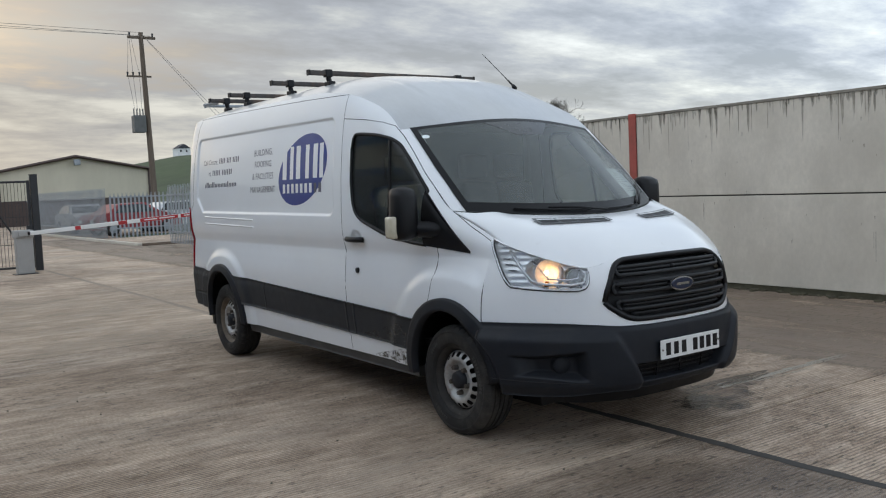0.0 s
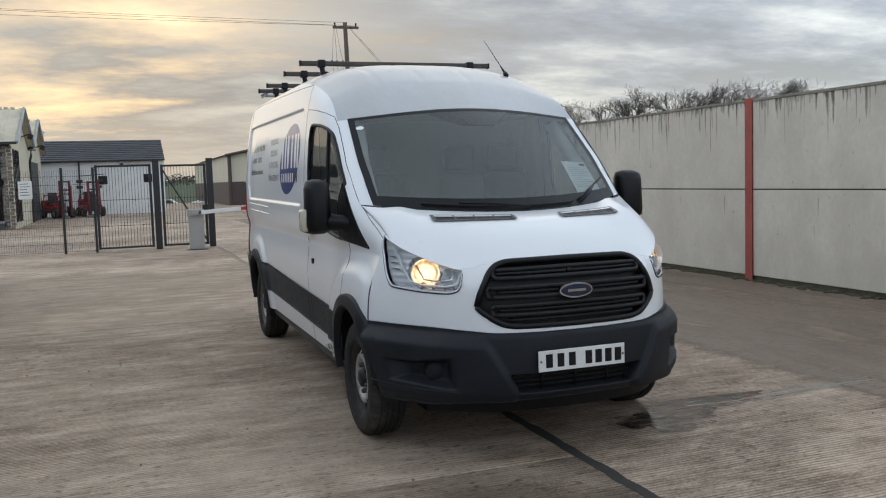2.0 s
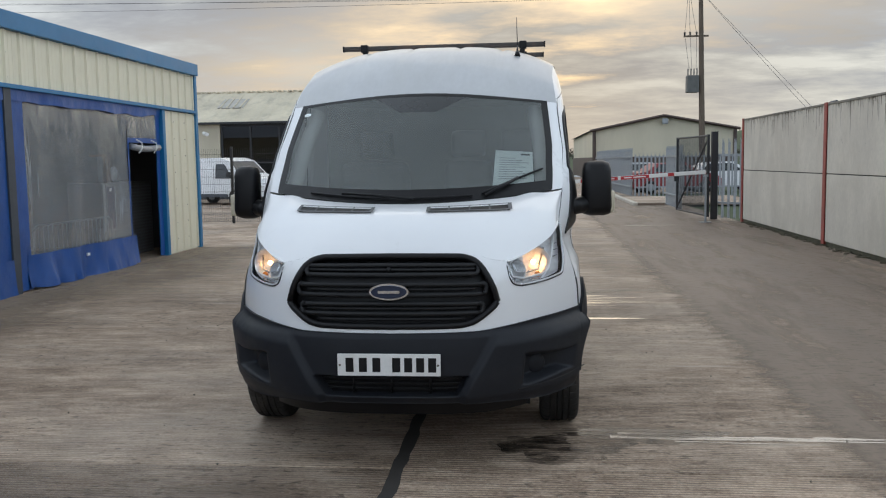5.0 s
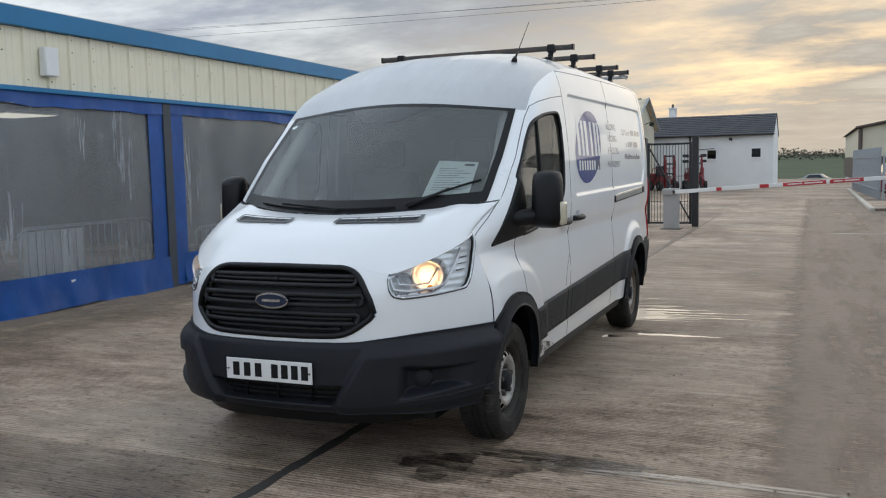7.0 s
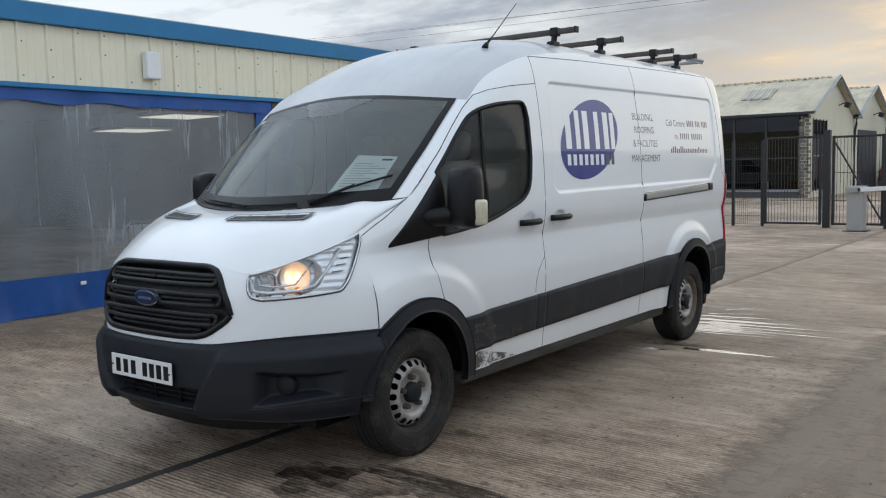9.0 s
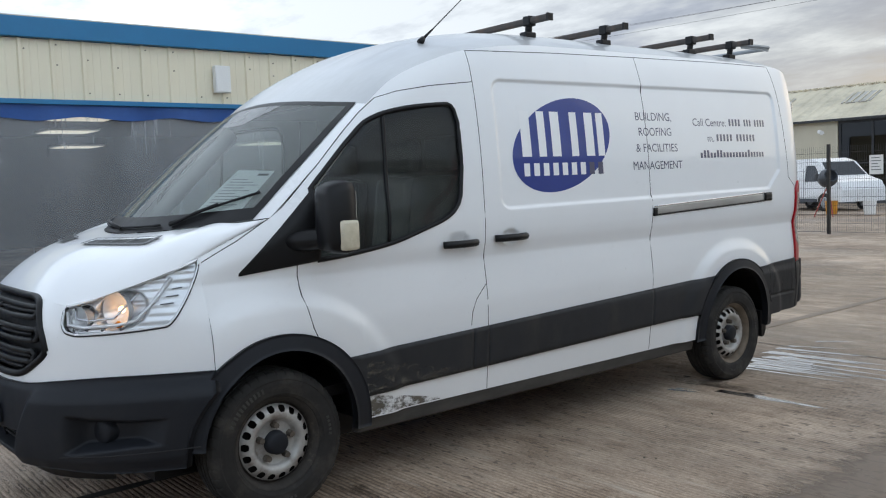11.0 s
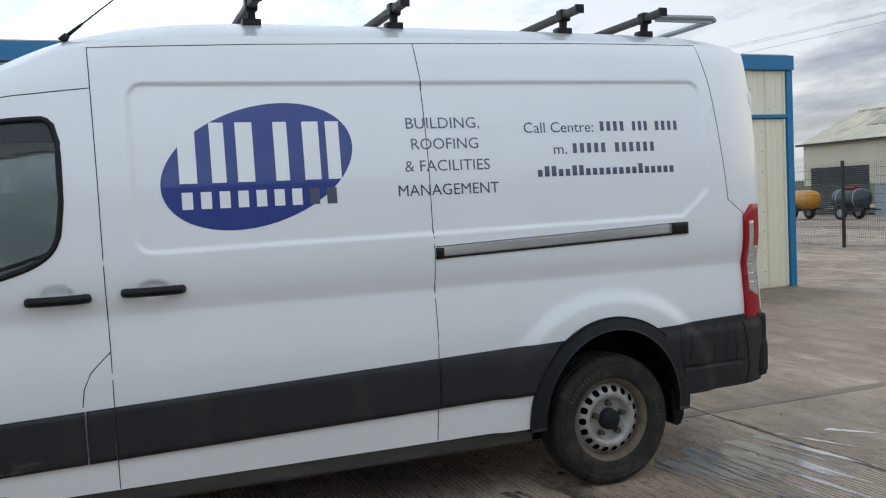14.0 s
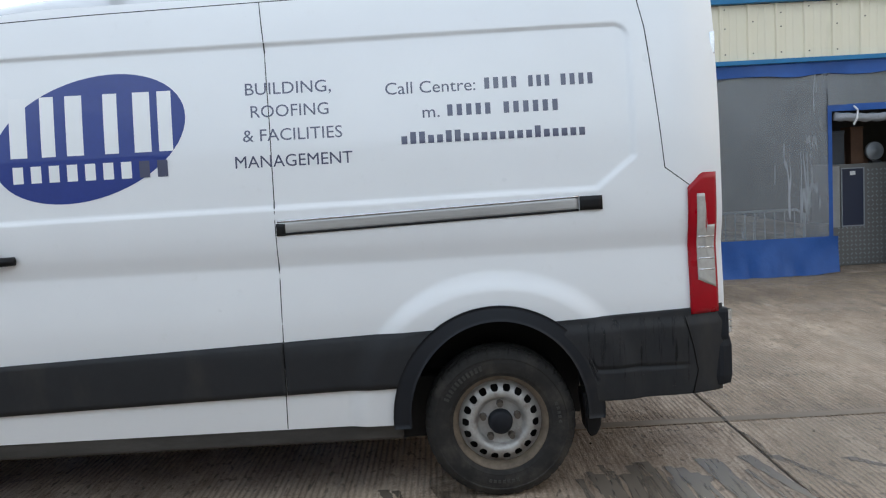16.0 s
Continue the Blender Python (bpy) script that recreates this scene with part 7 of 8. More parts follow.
def densify(pts, step=0.04):
    out = [pts[0]]
    for a, b in zip(pts, pts[1:]):
        n = max(1, int(math.hypot(b[0] - a[0], b[1] - a[1]) / step))
        out += [(a[0] + (b[0] - a[0]) * k / n, a[1] + (b[1] - a[1]) * k / n) for k in range(1, n + 1)]
    return out


def side_tube(name, pts, r, mat, s, off, parent, label="", n=6):
    p = np.array(densify(pts))
    y = side_y(p[:, 0], p[:, 1]) + off
    bm = bmesh.new()
    tube(bm, [(a, s * c, b) for (a, b), c in zip(p, y)], r, n)
    return part(name, bm, mat, parent, label, smooth=True)


for s in (1, -1):
    lines = dict(seam_lines)
    if s > 0:
        lines |= slide_lines
    for pts in lines.values():
        side_tube("panel_seam", pts, 0.0028, SEAM, s, -0.0012, van)
    # dark cladding along the flank, with the breaks at the doors
    for x0, x1 in ((-3.56, -2.790), (-2.785, -1.320), (-1.315, -1.205), (-1.200, -0.30)):
        top = lambda u: 0.700 + (u + 0.43) * -0.033
        bot = lambda u: 0.483 + (u + 0.43) * -0.021
        patch("side_cladding", np.linspace(x0, x1, max(6, int((x1 - x0) / 0.02))), lambda u: np.maximum(bot(u), arch_floor(u, 0.0, 0.44, 0.44)), lambda u: np.maximum(top(u), arch_floor(u, 0.0, 0.44, 0.44) + 0.001), 10, lambda x, z, s=s: (x, s * (side_y(x, z) + 0.016 * np.clip((0.79 - z) / 0.05, 0.3, 1)), z), CLADDING, van, "dusty dark grey flank cladding", rim=inward(s, 0.03), flip=s < 0)
    patch("sill_trim", np.linspace(-3.30, -0.47, 90), const(0.285), const(0.368), 6, lambda x, z, s=s: (x, s * (side_y(x, 0.36 + 0 * z, False) - 0.006 - (0.37 - z) * 0.3), z), SILL_DUST, van, "road-dusted dark sill trim", rim=inward(s, 0.06), flip=s < 0)
    # rear quarter moulding and bumper end
    top = lambda u: 0.815 + 0 * u
    patch("rear_quarter_trim", np.linspace(-4.795, -3.93, 44), lambda u: np.minimum(np.maximum(0.420, arch_floor(u, 0.0, 0.44, 0.44)), 0.80), lambda u: 0.812 + (u + 4.06) * -0.03, 48, lambda x, z, s=s: (x, s * (side_y(x, z) + 0.010 + 0.014 * smoothstep(0.800, 0.745, z) - 0.012 * smoothstep(0.012, 0.004, np.abs(z - 0.575 - (x + 4.3) * 0.02)) * smoothstep(-4.62, -4.58, x)), z), CLADDING, van, "dark rear quarter moulding", rim=inward(s, 0.05), flip=s < 0)
    # arch trims
    for (cx, cz), ri, ro, ti, to, nm in ((FA, 0.392, 0.486, 1.075, 1.025, "front"), (RA, 0.402, 0.482, 1.105, 1.062, "rear")):
        th = np.linspace(radians(-4 if nm == "rear" else 3), radians(184), 60)

        def arch_point(t, r, cx=cx, cz=cz, s=s, ri=ri, ro=ro, ti=ti, to=to):
            f = (r - ri) / (ro - ri)
            x, z = cx + r * np.cos(t), cz + r * (ti + (to - ti) * f) * np.sin(t)
            return x, s * (np.where(x > 0.30, np.abs(front_side(x, z)), side_y(np.minimum(x, 0.30), z)) + 0.034 - 0.016 * f), z

        def front_side(x, z):
            ws = np.linspace(0.8, 1.0, 60)
            xs_, ys_, _ = front_point(ws, np.full(60, 0.6), 0.016)
            return np.interp(x, xs_[::-1], ys_[::-1])

        patch("arch_trim", th, const(ri), const(ro), 6, arch_point, PLASTIC, van, "dark wheel arch trim", rim=lambda v, s=s: (0, -s * 0.05, 0), flip=s > 0)
        bm = bmesh.new()
        for k in range(24):
            a0, a1 = math.pi * k / 24, math.pi * (k + 1) / 24
            q = [(cx + 0.44 * math.cos(a), s * y, cz + 0.44 * ti * math.sin(a)) for a, y in ((a0, 0.52), (a1, 0.52), (a1, 0.955), (a0, 0.955))]
            bm.faces.new([bm.verts.new(p) for p in q])
        part("wheel_well", bm, BLACK, van, "black wheel well")
        box("well_back", cx - 0.44, cx + 0.44, s * 0.50 - 0.01, s * 0.50 + 0.01, 0.25, 0.87, BLACK, van)
    # side glass
    wx = np.linspace(-1.166, -0.247, 60)
    patch("side_window", wx, win_lo, win_hi, 20, side_point(s, -0.012), DOOR_GLASS, van, "tinted cab door glass", flip=s < 0).visible_shadow = False
    ring_pts = [(x, float(win_lo(x))) for x in np.linspace(-0.247, -1.167, 50)] + [(x, float(win_hi(x))) for x in np.linspace(-1.167, -0.247, 50)] + [(-0.247, float(win_lo(-0.247)))]
    side_tube("window_seal", ring_pts, 0.013, BLACK, s, -0.004, van, "black rubber seal", 8)
    side_tube("window_divider", [(-0.695, 1.90), (-0.665, 1.24)], 0.011, BLACK, s, -0.008, van, "black window divider", 8)
    # black triangle ahead of the window carrying the mirror
    patch("mirror_sail", np.linspace(-0.26, 0.13, 24), lambda u: 1.183 - (u + 0.26) * 0.11, lambda u: np.maximum(1.184 - (u + 0.26) * 0.11, 1.535 - (u + 0.26) * 0.98), 14, side_point(s, 0.008), BLACK, van, "black mirror mount triangle", rim=inward(s, 0.02), flip=s < 0)
    # door handles
    pulls = [(-1.015, -1.245, 1.195)] + ([(-1.385, -1.625, 1.205)] if s > 0 else [])
    for xa, xb, z in pulls:
        bm = bmesh.new()
        n = 14
        pts = []
        for k in range(n + 1):
            x = xa + (xb - xa) * k / n
            bow = math.sin(math.pi * k / n) ** 0.5
            pts.append((x, s * (float(side_y(x, z, False)) + 0.004 + 0.034 * bow), z + 0.004))
        tube(bm, pts, 0.020, 8)
        part("door_handle", bm, BLACK, van, "black pull handle", smooth=True)
    # tail lamp
    tl = part("tail_lamp", bmesh.new(), TAIL_RED, van, "red and clear tail lamp")
    patch("lamp_body", np.linspace(-4.775, -4.635, 12), const(0.80), lambda u: 1.375 + np.clip(-4.635 - u, 0, 0.07) * 0.9, 24, side_point(s, 0.014), TAIL_RED, tl, "red lens", rim=inward(s, 0.04), flip=s < 0)
    patch("clear_lens", np.linspace(-4.765, -4.675, 8), lambda u: 0.955 - (u + 4.675) * -0.45, lambda u: np.where(u < -4.725, 1.20, 1.345), 24, side_point(s, 0.017), TAIL_CLEAR, tl, "clear ribbed lens", rim=inward(s, 0.01), flip=s < 0)
    for z in (1.0, 1.05, 1.1, 1.15):
        side_tube("lens_rib", [(-4.682, z), (-4.76, z - 0.004)], 0.004, CHROME, s, 0.017, tl)
    bm = bmesh.new()
    for z in (1.98, 2.06):
        rod(bm, (-4.80, s * 0.80, z - 0.03), (-4.80, s * 0.80, z + 0.03), 0.022, n=8)
    block(bm, -4.81, -4.785, s * 0.82 - 0.03, s * 0.82 + 0.03, 1.97, 2.07, 0.005)
    part("door_hinge", bm, CHROME, van, "rear door hinge")
    bm = bmesh.new()
    for z in (0.705, 0.735, 0.765, 0.79):
        rod(bm, (-4.830, s * 0.872, z - 0.010), (-4.830, s * 0.872, z + 0.010), 0.022, 0.019, n=10)
    rod(bm, (-4.828, s * 0.872, 0.69), (-4.828, s * 0.872, 0.80), 0.012, n=8)
    part("door_hinge", bm, CHROME, van, "bright rear door hinge")
    side_tube("bumper_seam", [(-4.600, 0.800), (-4.640, 0.66), (-4.665, 0.54), (-4.640, 0.43)], 0.0035, BLACK, s, 0.025, van, "bumper joint")
    patch("drip_film", np.linspace(-4.62, -4.02, 30), lambda u: np.maximum(0.46, arch_floor(u, 0.0, 0.46, 0.46)), const(0.798), 16, lambda x, z, s=s: (x, s * (side_y(x, z) + 0.0120 + 0.014 * smoothstep(0.800, 0.745, z)), z), DRIPS, van, "dark rain drips on the moulding", flip=s < 0)
    # dirt on the lower white strip behind the front wheel
    patch("mud_film", np.linspace(-0.98, -0.46, 16), const(0.372), lambda u: 0.385 + 0.095 * np.clip((u + 0.98) / 0.45, 0, 1), 5, side_point(s, 0.001), MUD, van, "dried mud film", flip=s < 0)
    patch("dust_spatter", np.linspace(-1.10, -0.475, 20), lambda u: 0.492 - (u + 0.43) * 0.021, lambda u: 0.52 + 0.15 * np.clip((u + 1.10) / 0.6, 0, 1), 6, side_point(s, 0.0178), SPATTER, van, "dried mud spatter on the cladding")
    flap = [(-0.395, 0.46), (-0.470, 0.46), (-0.482, 0.36), (-0.478, 0.26), (-0.458, 0.195), (-0.430, 0.180), (-0.412, 0.215), (-0.406, 0.33)]
    bm = bmesh.new()
    near, far = ([bm.verts.new((RA[0] + 0.012 + x, s * y + 0.02 * (z - 0.3), 0.46 - (0.46 - z) * 0.74)) for x, z in flap] for y in (0.955, 0.80))
    bm.faces.new(near), bm.faces.new(far[::-1])
    for k in range(len(flap)):
        bm.faces.new((near[k], far[k], far[(k + 1) % len(flap)], near[(k + 1) % len(flap)]))
    bmesh.ops.recalc_face_normals(bm, faces=bm.faces)
    bmesh.ops.bevel(bm, geom=list(bm.edges), offset=0.006, segments=1, affect="EDGES", clamp_overlap=True)
    part("mud_flap", bm, BLACK, van, "hanging mud flap")

# sliding door rail on the nearside
rail = part("slide_rail", bmesh.new(), RAIL_STEEL, van, "grimy steel sliding door rail")
patch("rail_channel", np.linspace(-4.14, -2.80, 60), lambda u: 1.262 + (u + 2.8) * -0.030, lambda u: 1.322 + (u + 2.8) * -0.030, 5, side_point(1, 0.004), RAIL_STEEL, rail, "steel channel", rim=inward(1, 0.012))
side_tube("rail_lip", [(-2.80, 1.322), (-4.14, 1.362)], 0.005, CHROME, 1, 0.006, rail)
side_tube("rail_lip", [(-2.80, 1.264), (-4.14, 1.302)], 0.006, BLACK, 1, 0.003, rail)
patch("rail_end", np.linspace(-4.245, -4.145, 6), const(1.30), const(1.362), 4, side_point(1, 0.012), BLACK, rail, "black end cap", rim=inward(1, 0.02))
patch("rail_end", np.linspace(-2.835, -2.795, 4), const(1.258), const(1.312), 4, side_point(1, 0.008), BLACK, rail, "black end cap", rim=inward(1, 0.02))
# offside: stamped ribs and the door lock
for z in (1.262, 1.325):
    side_tube("stamped_rib", [(-4.15, z + 0.02), (-2.95, z)], 0.008, PAINT, -1, -0.002, van)
bm = bmesh.new()
rod(bm, (-1.13, -0.955, 0.975), (-1.13, -0.992, 0.975), 0.020, n=16)
part("door_lock", bm, BLACK, van, "black door lock")

# rear end
for s in (1, -1):
    v = []
    zz = np.linspace(0.45, 2.38, 24)
    for z in zz:
        ye = float(side_y(-4.81, min(z, 2.29))) if z < 2.29 else float(side_y(-4.81, 2.29)) * max(0.0, 1 - ((z - 2.29) / 0.10) ** 2 * 0.6)
        v += [(-4.81, s * 0.006, z), (-4.82, s * ye * 0.5, z), (-4.81, s * ye, z)]
    link_mesh("rear_door", v, grid_faces(24, 3), PAINT, van, "white rear door", smooth=True)
bm = bmesh.new()
block(bm, -4.848, -4.72, -0.912, 0.912, 0.440, 0.690, 0.055)
part("rear_step", bm, PLASTIC, van, "dark rear step bumper")
for s in (1, -1):
    bm = bmesh.new()
    block(bm, -4.826, -4.71, s * 0.845 - 0.068, s * 0.845 + 0.068, 0.66, 0.815, 0.022)
    part("bumper_corner", bm, PLASTIC, van, "dark upright bumper corner")
box("underbody", -4.05, 0.50, -0.70, 0.70, 0.225, 0.52, BLACK, van, "black underbody")
bm = bmesh.new()
rod(bm, (RA[0], -0.7, 0.33), (RA[0], 0.7, 0.33), 0.06, n=10)
rod(bm, (-2.4, 0.3, 0.26), (-3.3, 0.35, 0.26), 0.07, n=10)
part("rear_axle", bm, BLACK, van)

# wheels
# half the tyre's section from bead to middle, rim side first: radius, offset, and whether the shoulder blocks cut it
TYRE = [(0.214, 0.080, 0), (0.224, 0.098, 0), (0.232, 0.103, 0), (0.238, 0.1075, 0), (0.243, 0.1075, 0), (0.262, 0.111, 0), (0.284, 0.112, 0), (0.300, 0.110, 0), (0.304, 0.1125, 0), (0.309, 0.1115, 0),
        (0.320, 0.106, 0), (0.331, 0.099, 1), (0.338, 0.092, 1), (0.3425, 0.083, 1), (0.3448, 0.074, 1), (0.3455, 0.060, 1), (0.338, 0.0575, 0), (0.338, 0.0505, 0), (0.3465, 0.048, 0), (0.347, 0.036, 2), (0.347, 0.022, 0),
        (0.339, 0.0195, 0), (0.339, 0.0125, 0), (0.347, 0.010, 0)]
TYRE += [(r, -y, c) for r, y, c in TYRE[::-1]]


def tyre_mesh(cx, cy, cz, name, parent, label):
    """Sidewall rings, four ribs and lateral cuts across the shoulder blocks."""
    n = 264
    a = np.arange(n) * 2 * math.pi / n
    verts = []
    for r, y, cut in TYRE:
        lag = 0 if y > 0 else 3
        low = np.where((np.arange(n) + lag) % 6 == 0, 0.0045, 0.0) if cut == 1 else np.where((np.arange(n) + lag) % 6 == 3, 0.003, 0.0) if cut == 2 else 0.0
        q = r - low
        verts.append(np.stack([cx + q * np.cos(a), np.full(n, cy + y), cz + q * np.sin(a)], -1))
    faces = [(i * n + k, i * n + (k + 1) % n, (i + 1) * n + (k + 1) % n, (i + 1) * n + k) for i in range(len(TYRE) - 1) for k in range(n)]
    return link_mesh(name, np.concatenate(verts), faces, RUBBER, parent, label)


def road_wheel(cx, cz, s, turn):
    w = part("wheel", bmesh.new(), RUBBER, van, "grey steel wheel with worn tyre")
    y0 = s * 0.868
    tyre_mesh(cx, y0, cz, "tyre", w, "worn dusty black tyre")
    # raised maker's marks stand as plain bars on the sidewall
    for start, count in ((turn, 11), (turn + 2.6, 7), (turn + 4.4, 5)):
        for k in range(count):
            bm = bmesh.new()
            block(bm, -0.006, 0.006, s * 0.1115 - 0.0035, s * 0.1115 + 0.0035, 0.262, 0.286 if count == 11 else 0.276, 0.001, Matrix.Translation((cx, y0, cz)) @ Matrix.Rotation(start + k * 0.078, 4, "Y"))
            part("sidewall_mark", bm, DUSTY_RUBBER, w)
    o = s
    bm = bmesh.new()
    lathe(bm, [(0.190, o * 0.030), (0.200, o * 0.075), (0.214, o * 0.085), (0.222, o * 0.092), (0.224, o * 0.086), (0.222, o * 0.07)], 56)
    bmesh.ops.transform(bm, matrix=Matrix.Translation((cx, y0, cz)), verts=bm.verts)
    part("rim", bm, DARK_RIM if cx > -1 else RUSTY_LIP, w, "rim lip black with brake dust" if cx > -1 else "rusty rim lip", smooth=True)
    # disc with a ring of hand holes between bridges
    bm = bmesh.new()
    lathe(bm, [(0.045, o * 0.050), (0.098, o * 0.046), (0.106, o * 0.052), (0.116, o * 0.074), (0.132, o * 0.083), (0.146, o * 0.078)], 64)
    lathe(bm, [(0.176, o * 0.0535), (0.182, o * 0.047)], 64)
    nh = 18
    for k in range(nh):
        a0 = 2 * math.pi * (k + 0.30) / nh
        a1 = 2 * math.pi * (k + 0.70) / nh
        n = 5
        rows = []
        for r, y, squeeze in ((0.146, 0.078, 0.0), (0.150, 0.077, 0.09), (0.162, 0.069, 0.14), (0.174, 0.057, 0.09), (0.178, 0.052, 0.0)):
            row = []
            for j in range(n):
                am = (a0 + a1) / 2
                half = (a1 - a0) / 2 * (1.9 - squeeze * 7)
                ang = am + half * (2 * j / (n - 1) - 1)
                row.append(bm.verts.new((r * math.cos(ang), o * y, r * math.sin(ang))))
            rows.append(row)
        for ra, rb in zip(rows, rows[1:]):
            for j in range(n - 1):
                bm.faces.new((ra[j], ra[j + 1], rb[j + 1], rb[j]))
    bmesh.ops.transform(bm, matrix=Matrix.Translation((cx, y0, cz)) @ Matrix.Rotation(turn, 4, "Y"), verts=bm.verts)
    part("wheel_disc", bm, STEEL_WHEEL, w, "silver painted steel disc", smooth=True)
    bm = bmesh.new()
    lathe(bm, [(0.181, o * 0.0475), (0.190, o * 0.040), (0.199, o * 0.034)], 64, (cx, y0, cz))
    part("disc_edge", bm, DARK_RIM if cx > -1 else STEEL_WHEEL, w, smooth=True)
    bm = bmesh.new()
    lathe(bm, [(0.001, o * 0.010), (0.20, o * 0.010)], 40, (cx, y0, cz))
    part("wheel_back", bm, BLACK, w)
    bm = bmesh.new()
    lathe(bm, [(0.001, o * 0.094), (0.040, o * 0.093), (0.053, o * 0.086), (0.058, o * 0.050)], 28, (cx, y0, cz))
    part("hub_cap", bm, PLASTIC, w, "dark centre cap", smooth=True)
    for k in range(5):
        a = 2 * math.pi * k / 5 + turn
        bm = bmesh.new()
        p = (cx + 0.083 * math.cos(a), y0 + o * 0.040, cz + 0.083 * math.sin(a))
        rod(bm, p, (p[0], y0 + o * 0.082, p[2]), 0.018, 0.014, n=8)
        part("wheel_nut", bm, NUT, w, "dark rusty nut")
    bm = bmesh.new()
    rod(bm, (cx, s * 0.55, cz), (cx, y0, cz), 0.06)
    part("axle_stub", bm, BLACK, w)


for cx, cz, s, turn in ((0.0, 0.344, 1, 0.3), (0.0, 0.344, -1, 0.9), (-3.75, 0.344, 1, 0.31), (-3.75, 0.344, -1, 0.1)):
    road_wheel(cx, cz, s, turn)

# door mirrors
MX, MY = -0.28, 1.12
for s in (1, -1):
    mir = part("door_mirror", bmesh.new(), BLACK, van, "large black door mirror")
    bm = bmesh.new()
    hw = 0.10 if s > 0 else 0.088
    vs = block(bm, MX - 0.06, MX + 0.09, s * MY - hw, s * MY + hw, 1.215, 1.565, 0.055)
    for v in bm.verts:
        v.co.y = s * MY + (v.co.y - s * MY) * (1 - 0.14 * max(0.0, (v.co.z - 1.39) / 0.175))
        f = (v.co.x - (MX - 0.06)) / 0.16
        c = Vector((v.co.x, s * MY, 1.39))
        v.co = c + (v.co - c) * (1 - 0.16 * max(0, f) ** 2)
    part("housing", bm, BLACK, mir, "black mirror shell", smooth=True)
    bm = bmesh.new()
    block(bm, MX - 0.0615, MX - 0.058, s * MY - 0.07, s * MY + 0.07, 1.27, 1.51, 0.001)
    part("mirror_glass", bm, CHROME, mir, "mirror glass")
    bm = bmesh.new()
    tube(bm, [(-0.12, s * 0.93, 1.285), (-0.18, s * 0.985, 1.285), (-0.23, s * 1.03, 1.29), (MX + 0.02, s * (MY - 0.04), 1.30)], 0.052, 12)
    part("mirror_arm", bm, BLACK, mir, smooth=True)
    bm = bmesh.new()
    block(bm, MX - 0.050, MX + 0.045, min(s * (MY + 0.050), s * (MY + 0.110)), max(s * (MY + 0.050), s * (MY + 0.110)), 1.238, 1.378, 0.018)
    part("side_repeater", bm, CREAM_LENS, mir, "cream indicator lens", smooth=True)

# aerial
bm = bmesh.new()
rod(bm, (-1.20, 0.62, 2.325), (-1.225, 0.62, 2.355), 0.022, 0.014, n=10)
rod(bm, (-1.225, 0.62, 2.352), (-1.29, 0.62, 2.405), 0.009, 0.006, n=8)
rod(bm, (-1.29, 0.62, 2.405), (-1.60, 0.61, 2.66), 0.0038, 0.0022, n=6)
part("aerial", bm, BLACK, van, "thin black aerial", smooth=True)

# wipers
for y0, y1 in ((-0.55, 0.02), (0.10, 0.70)):
    bm = bmesh.new()
    def sp(w, t, off):
        x, y, z = screen_point(np.array(w), np.array(t), off)
        return (float(x), float(y), float(z))
    if y0 < 0:
        tube(bm, [sp(0.05, 0.985, 0.02), sp(-0.2, 0.965, 0.028), sp(-0.42, 0.955, 0.022)], 0.008, 6)
        tube(bm, [sp(-0.10 - 0.55 * k / 8, 0.975 - 0.010 * k / 8, 0.016) for k in range(9)], 0.007, 6)
        tube(bm, [sp(0.42 - 0.40 * k / 8, 0.975, 0.016) for k in range(9)], 0.007, 6)
    else:
        tube(bm, [sp(0.50, 0.985, 0.02), sp(0.62, 0.93, 0.030), sp(0.70, 0.87, 0.024)], 0.009, 6)
        tube(bm, [sp(0.48 + 0.38 * k / 8, 0.965 - 0.17 * k / 8, 0.016) for k in range(9)], 0.007, 6)
    part("wiper", bm, BLACK, van, "black wiper", smooth=True)

# cabin
bm = bmesh.new()
block(bm, -0.35, 0.18, -0.82, 0.82, 0.95, 1.24, 0.06)
part("dashboard", bm, CABIN, van, "grey dashboard", smooth=True)
box("bulkhead", -1.42, -1.38, -0.84, 0.84, 0.5, 2.12, CABIN, van, "grey cabin bulkhead")
box("cabin_floor", -1.4, 0.2, -0.9, 0.9, 0.5, 0.55, BLACK, van)
box("headlining", -1.38, -0.72, -0.66, 0.66, 1.98, 2.0, CABIN, van, "pale headlining")
for y in (-0.45, 0.25, 0.62):
    w = 0.26 if y < 0 else 0.18
    bm = bmesh.new()
    block(bm, -1.15, -0.62, y - w, y + w, 0.85, 1.02, 0.05)
    block(bm, -1.30, -1.14, y - w, y + w, 0.95, 1.58, 0.06, Matrix.Translation((-1.2, 0, 1)) @ Matrix.Rotation(radians(-8), 4, "Y") @ Matrix.Translation((1.2, 0, -1)))
    block(bm, -1.38, -1.28, y - 0.13, y + 0.13, 1.60, 1.80, 0.04)
    part("cab_seat", bm, CABIN_DARK, van, "dark fabric cab seat", smooth=True)
bm = bmesh.new()
pts = []
for k in range(33):
    a = 2 * math.pi * k / 32
    pts.append(Vector((-0.42, -0.45, 1.22)) + Matrix.Rotation(radians(-58), 3, "Y") @ Vector((0.0 + 0.19 * math.cos(a), 0.19 * math.sin(a), 0)))
tube(bm, pts, 0.015, 8)
rod(bm, (-0.42, -0.45, 1.22), (-0.25, -0.45, 1.1), 0.04)
part("steering_wheel", bm, CABIN_DARK, van, "dark steering wheel", smooth=True)
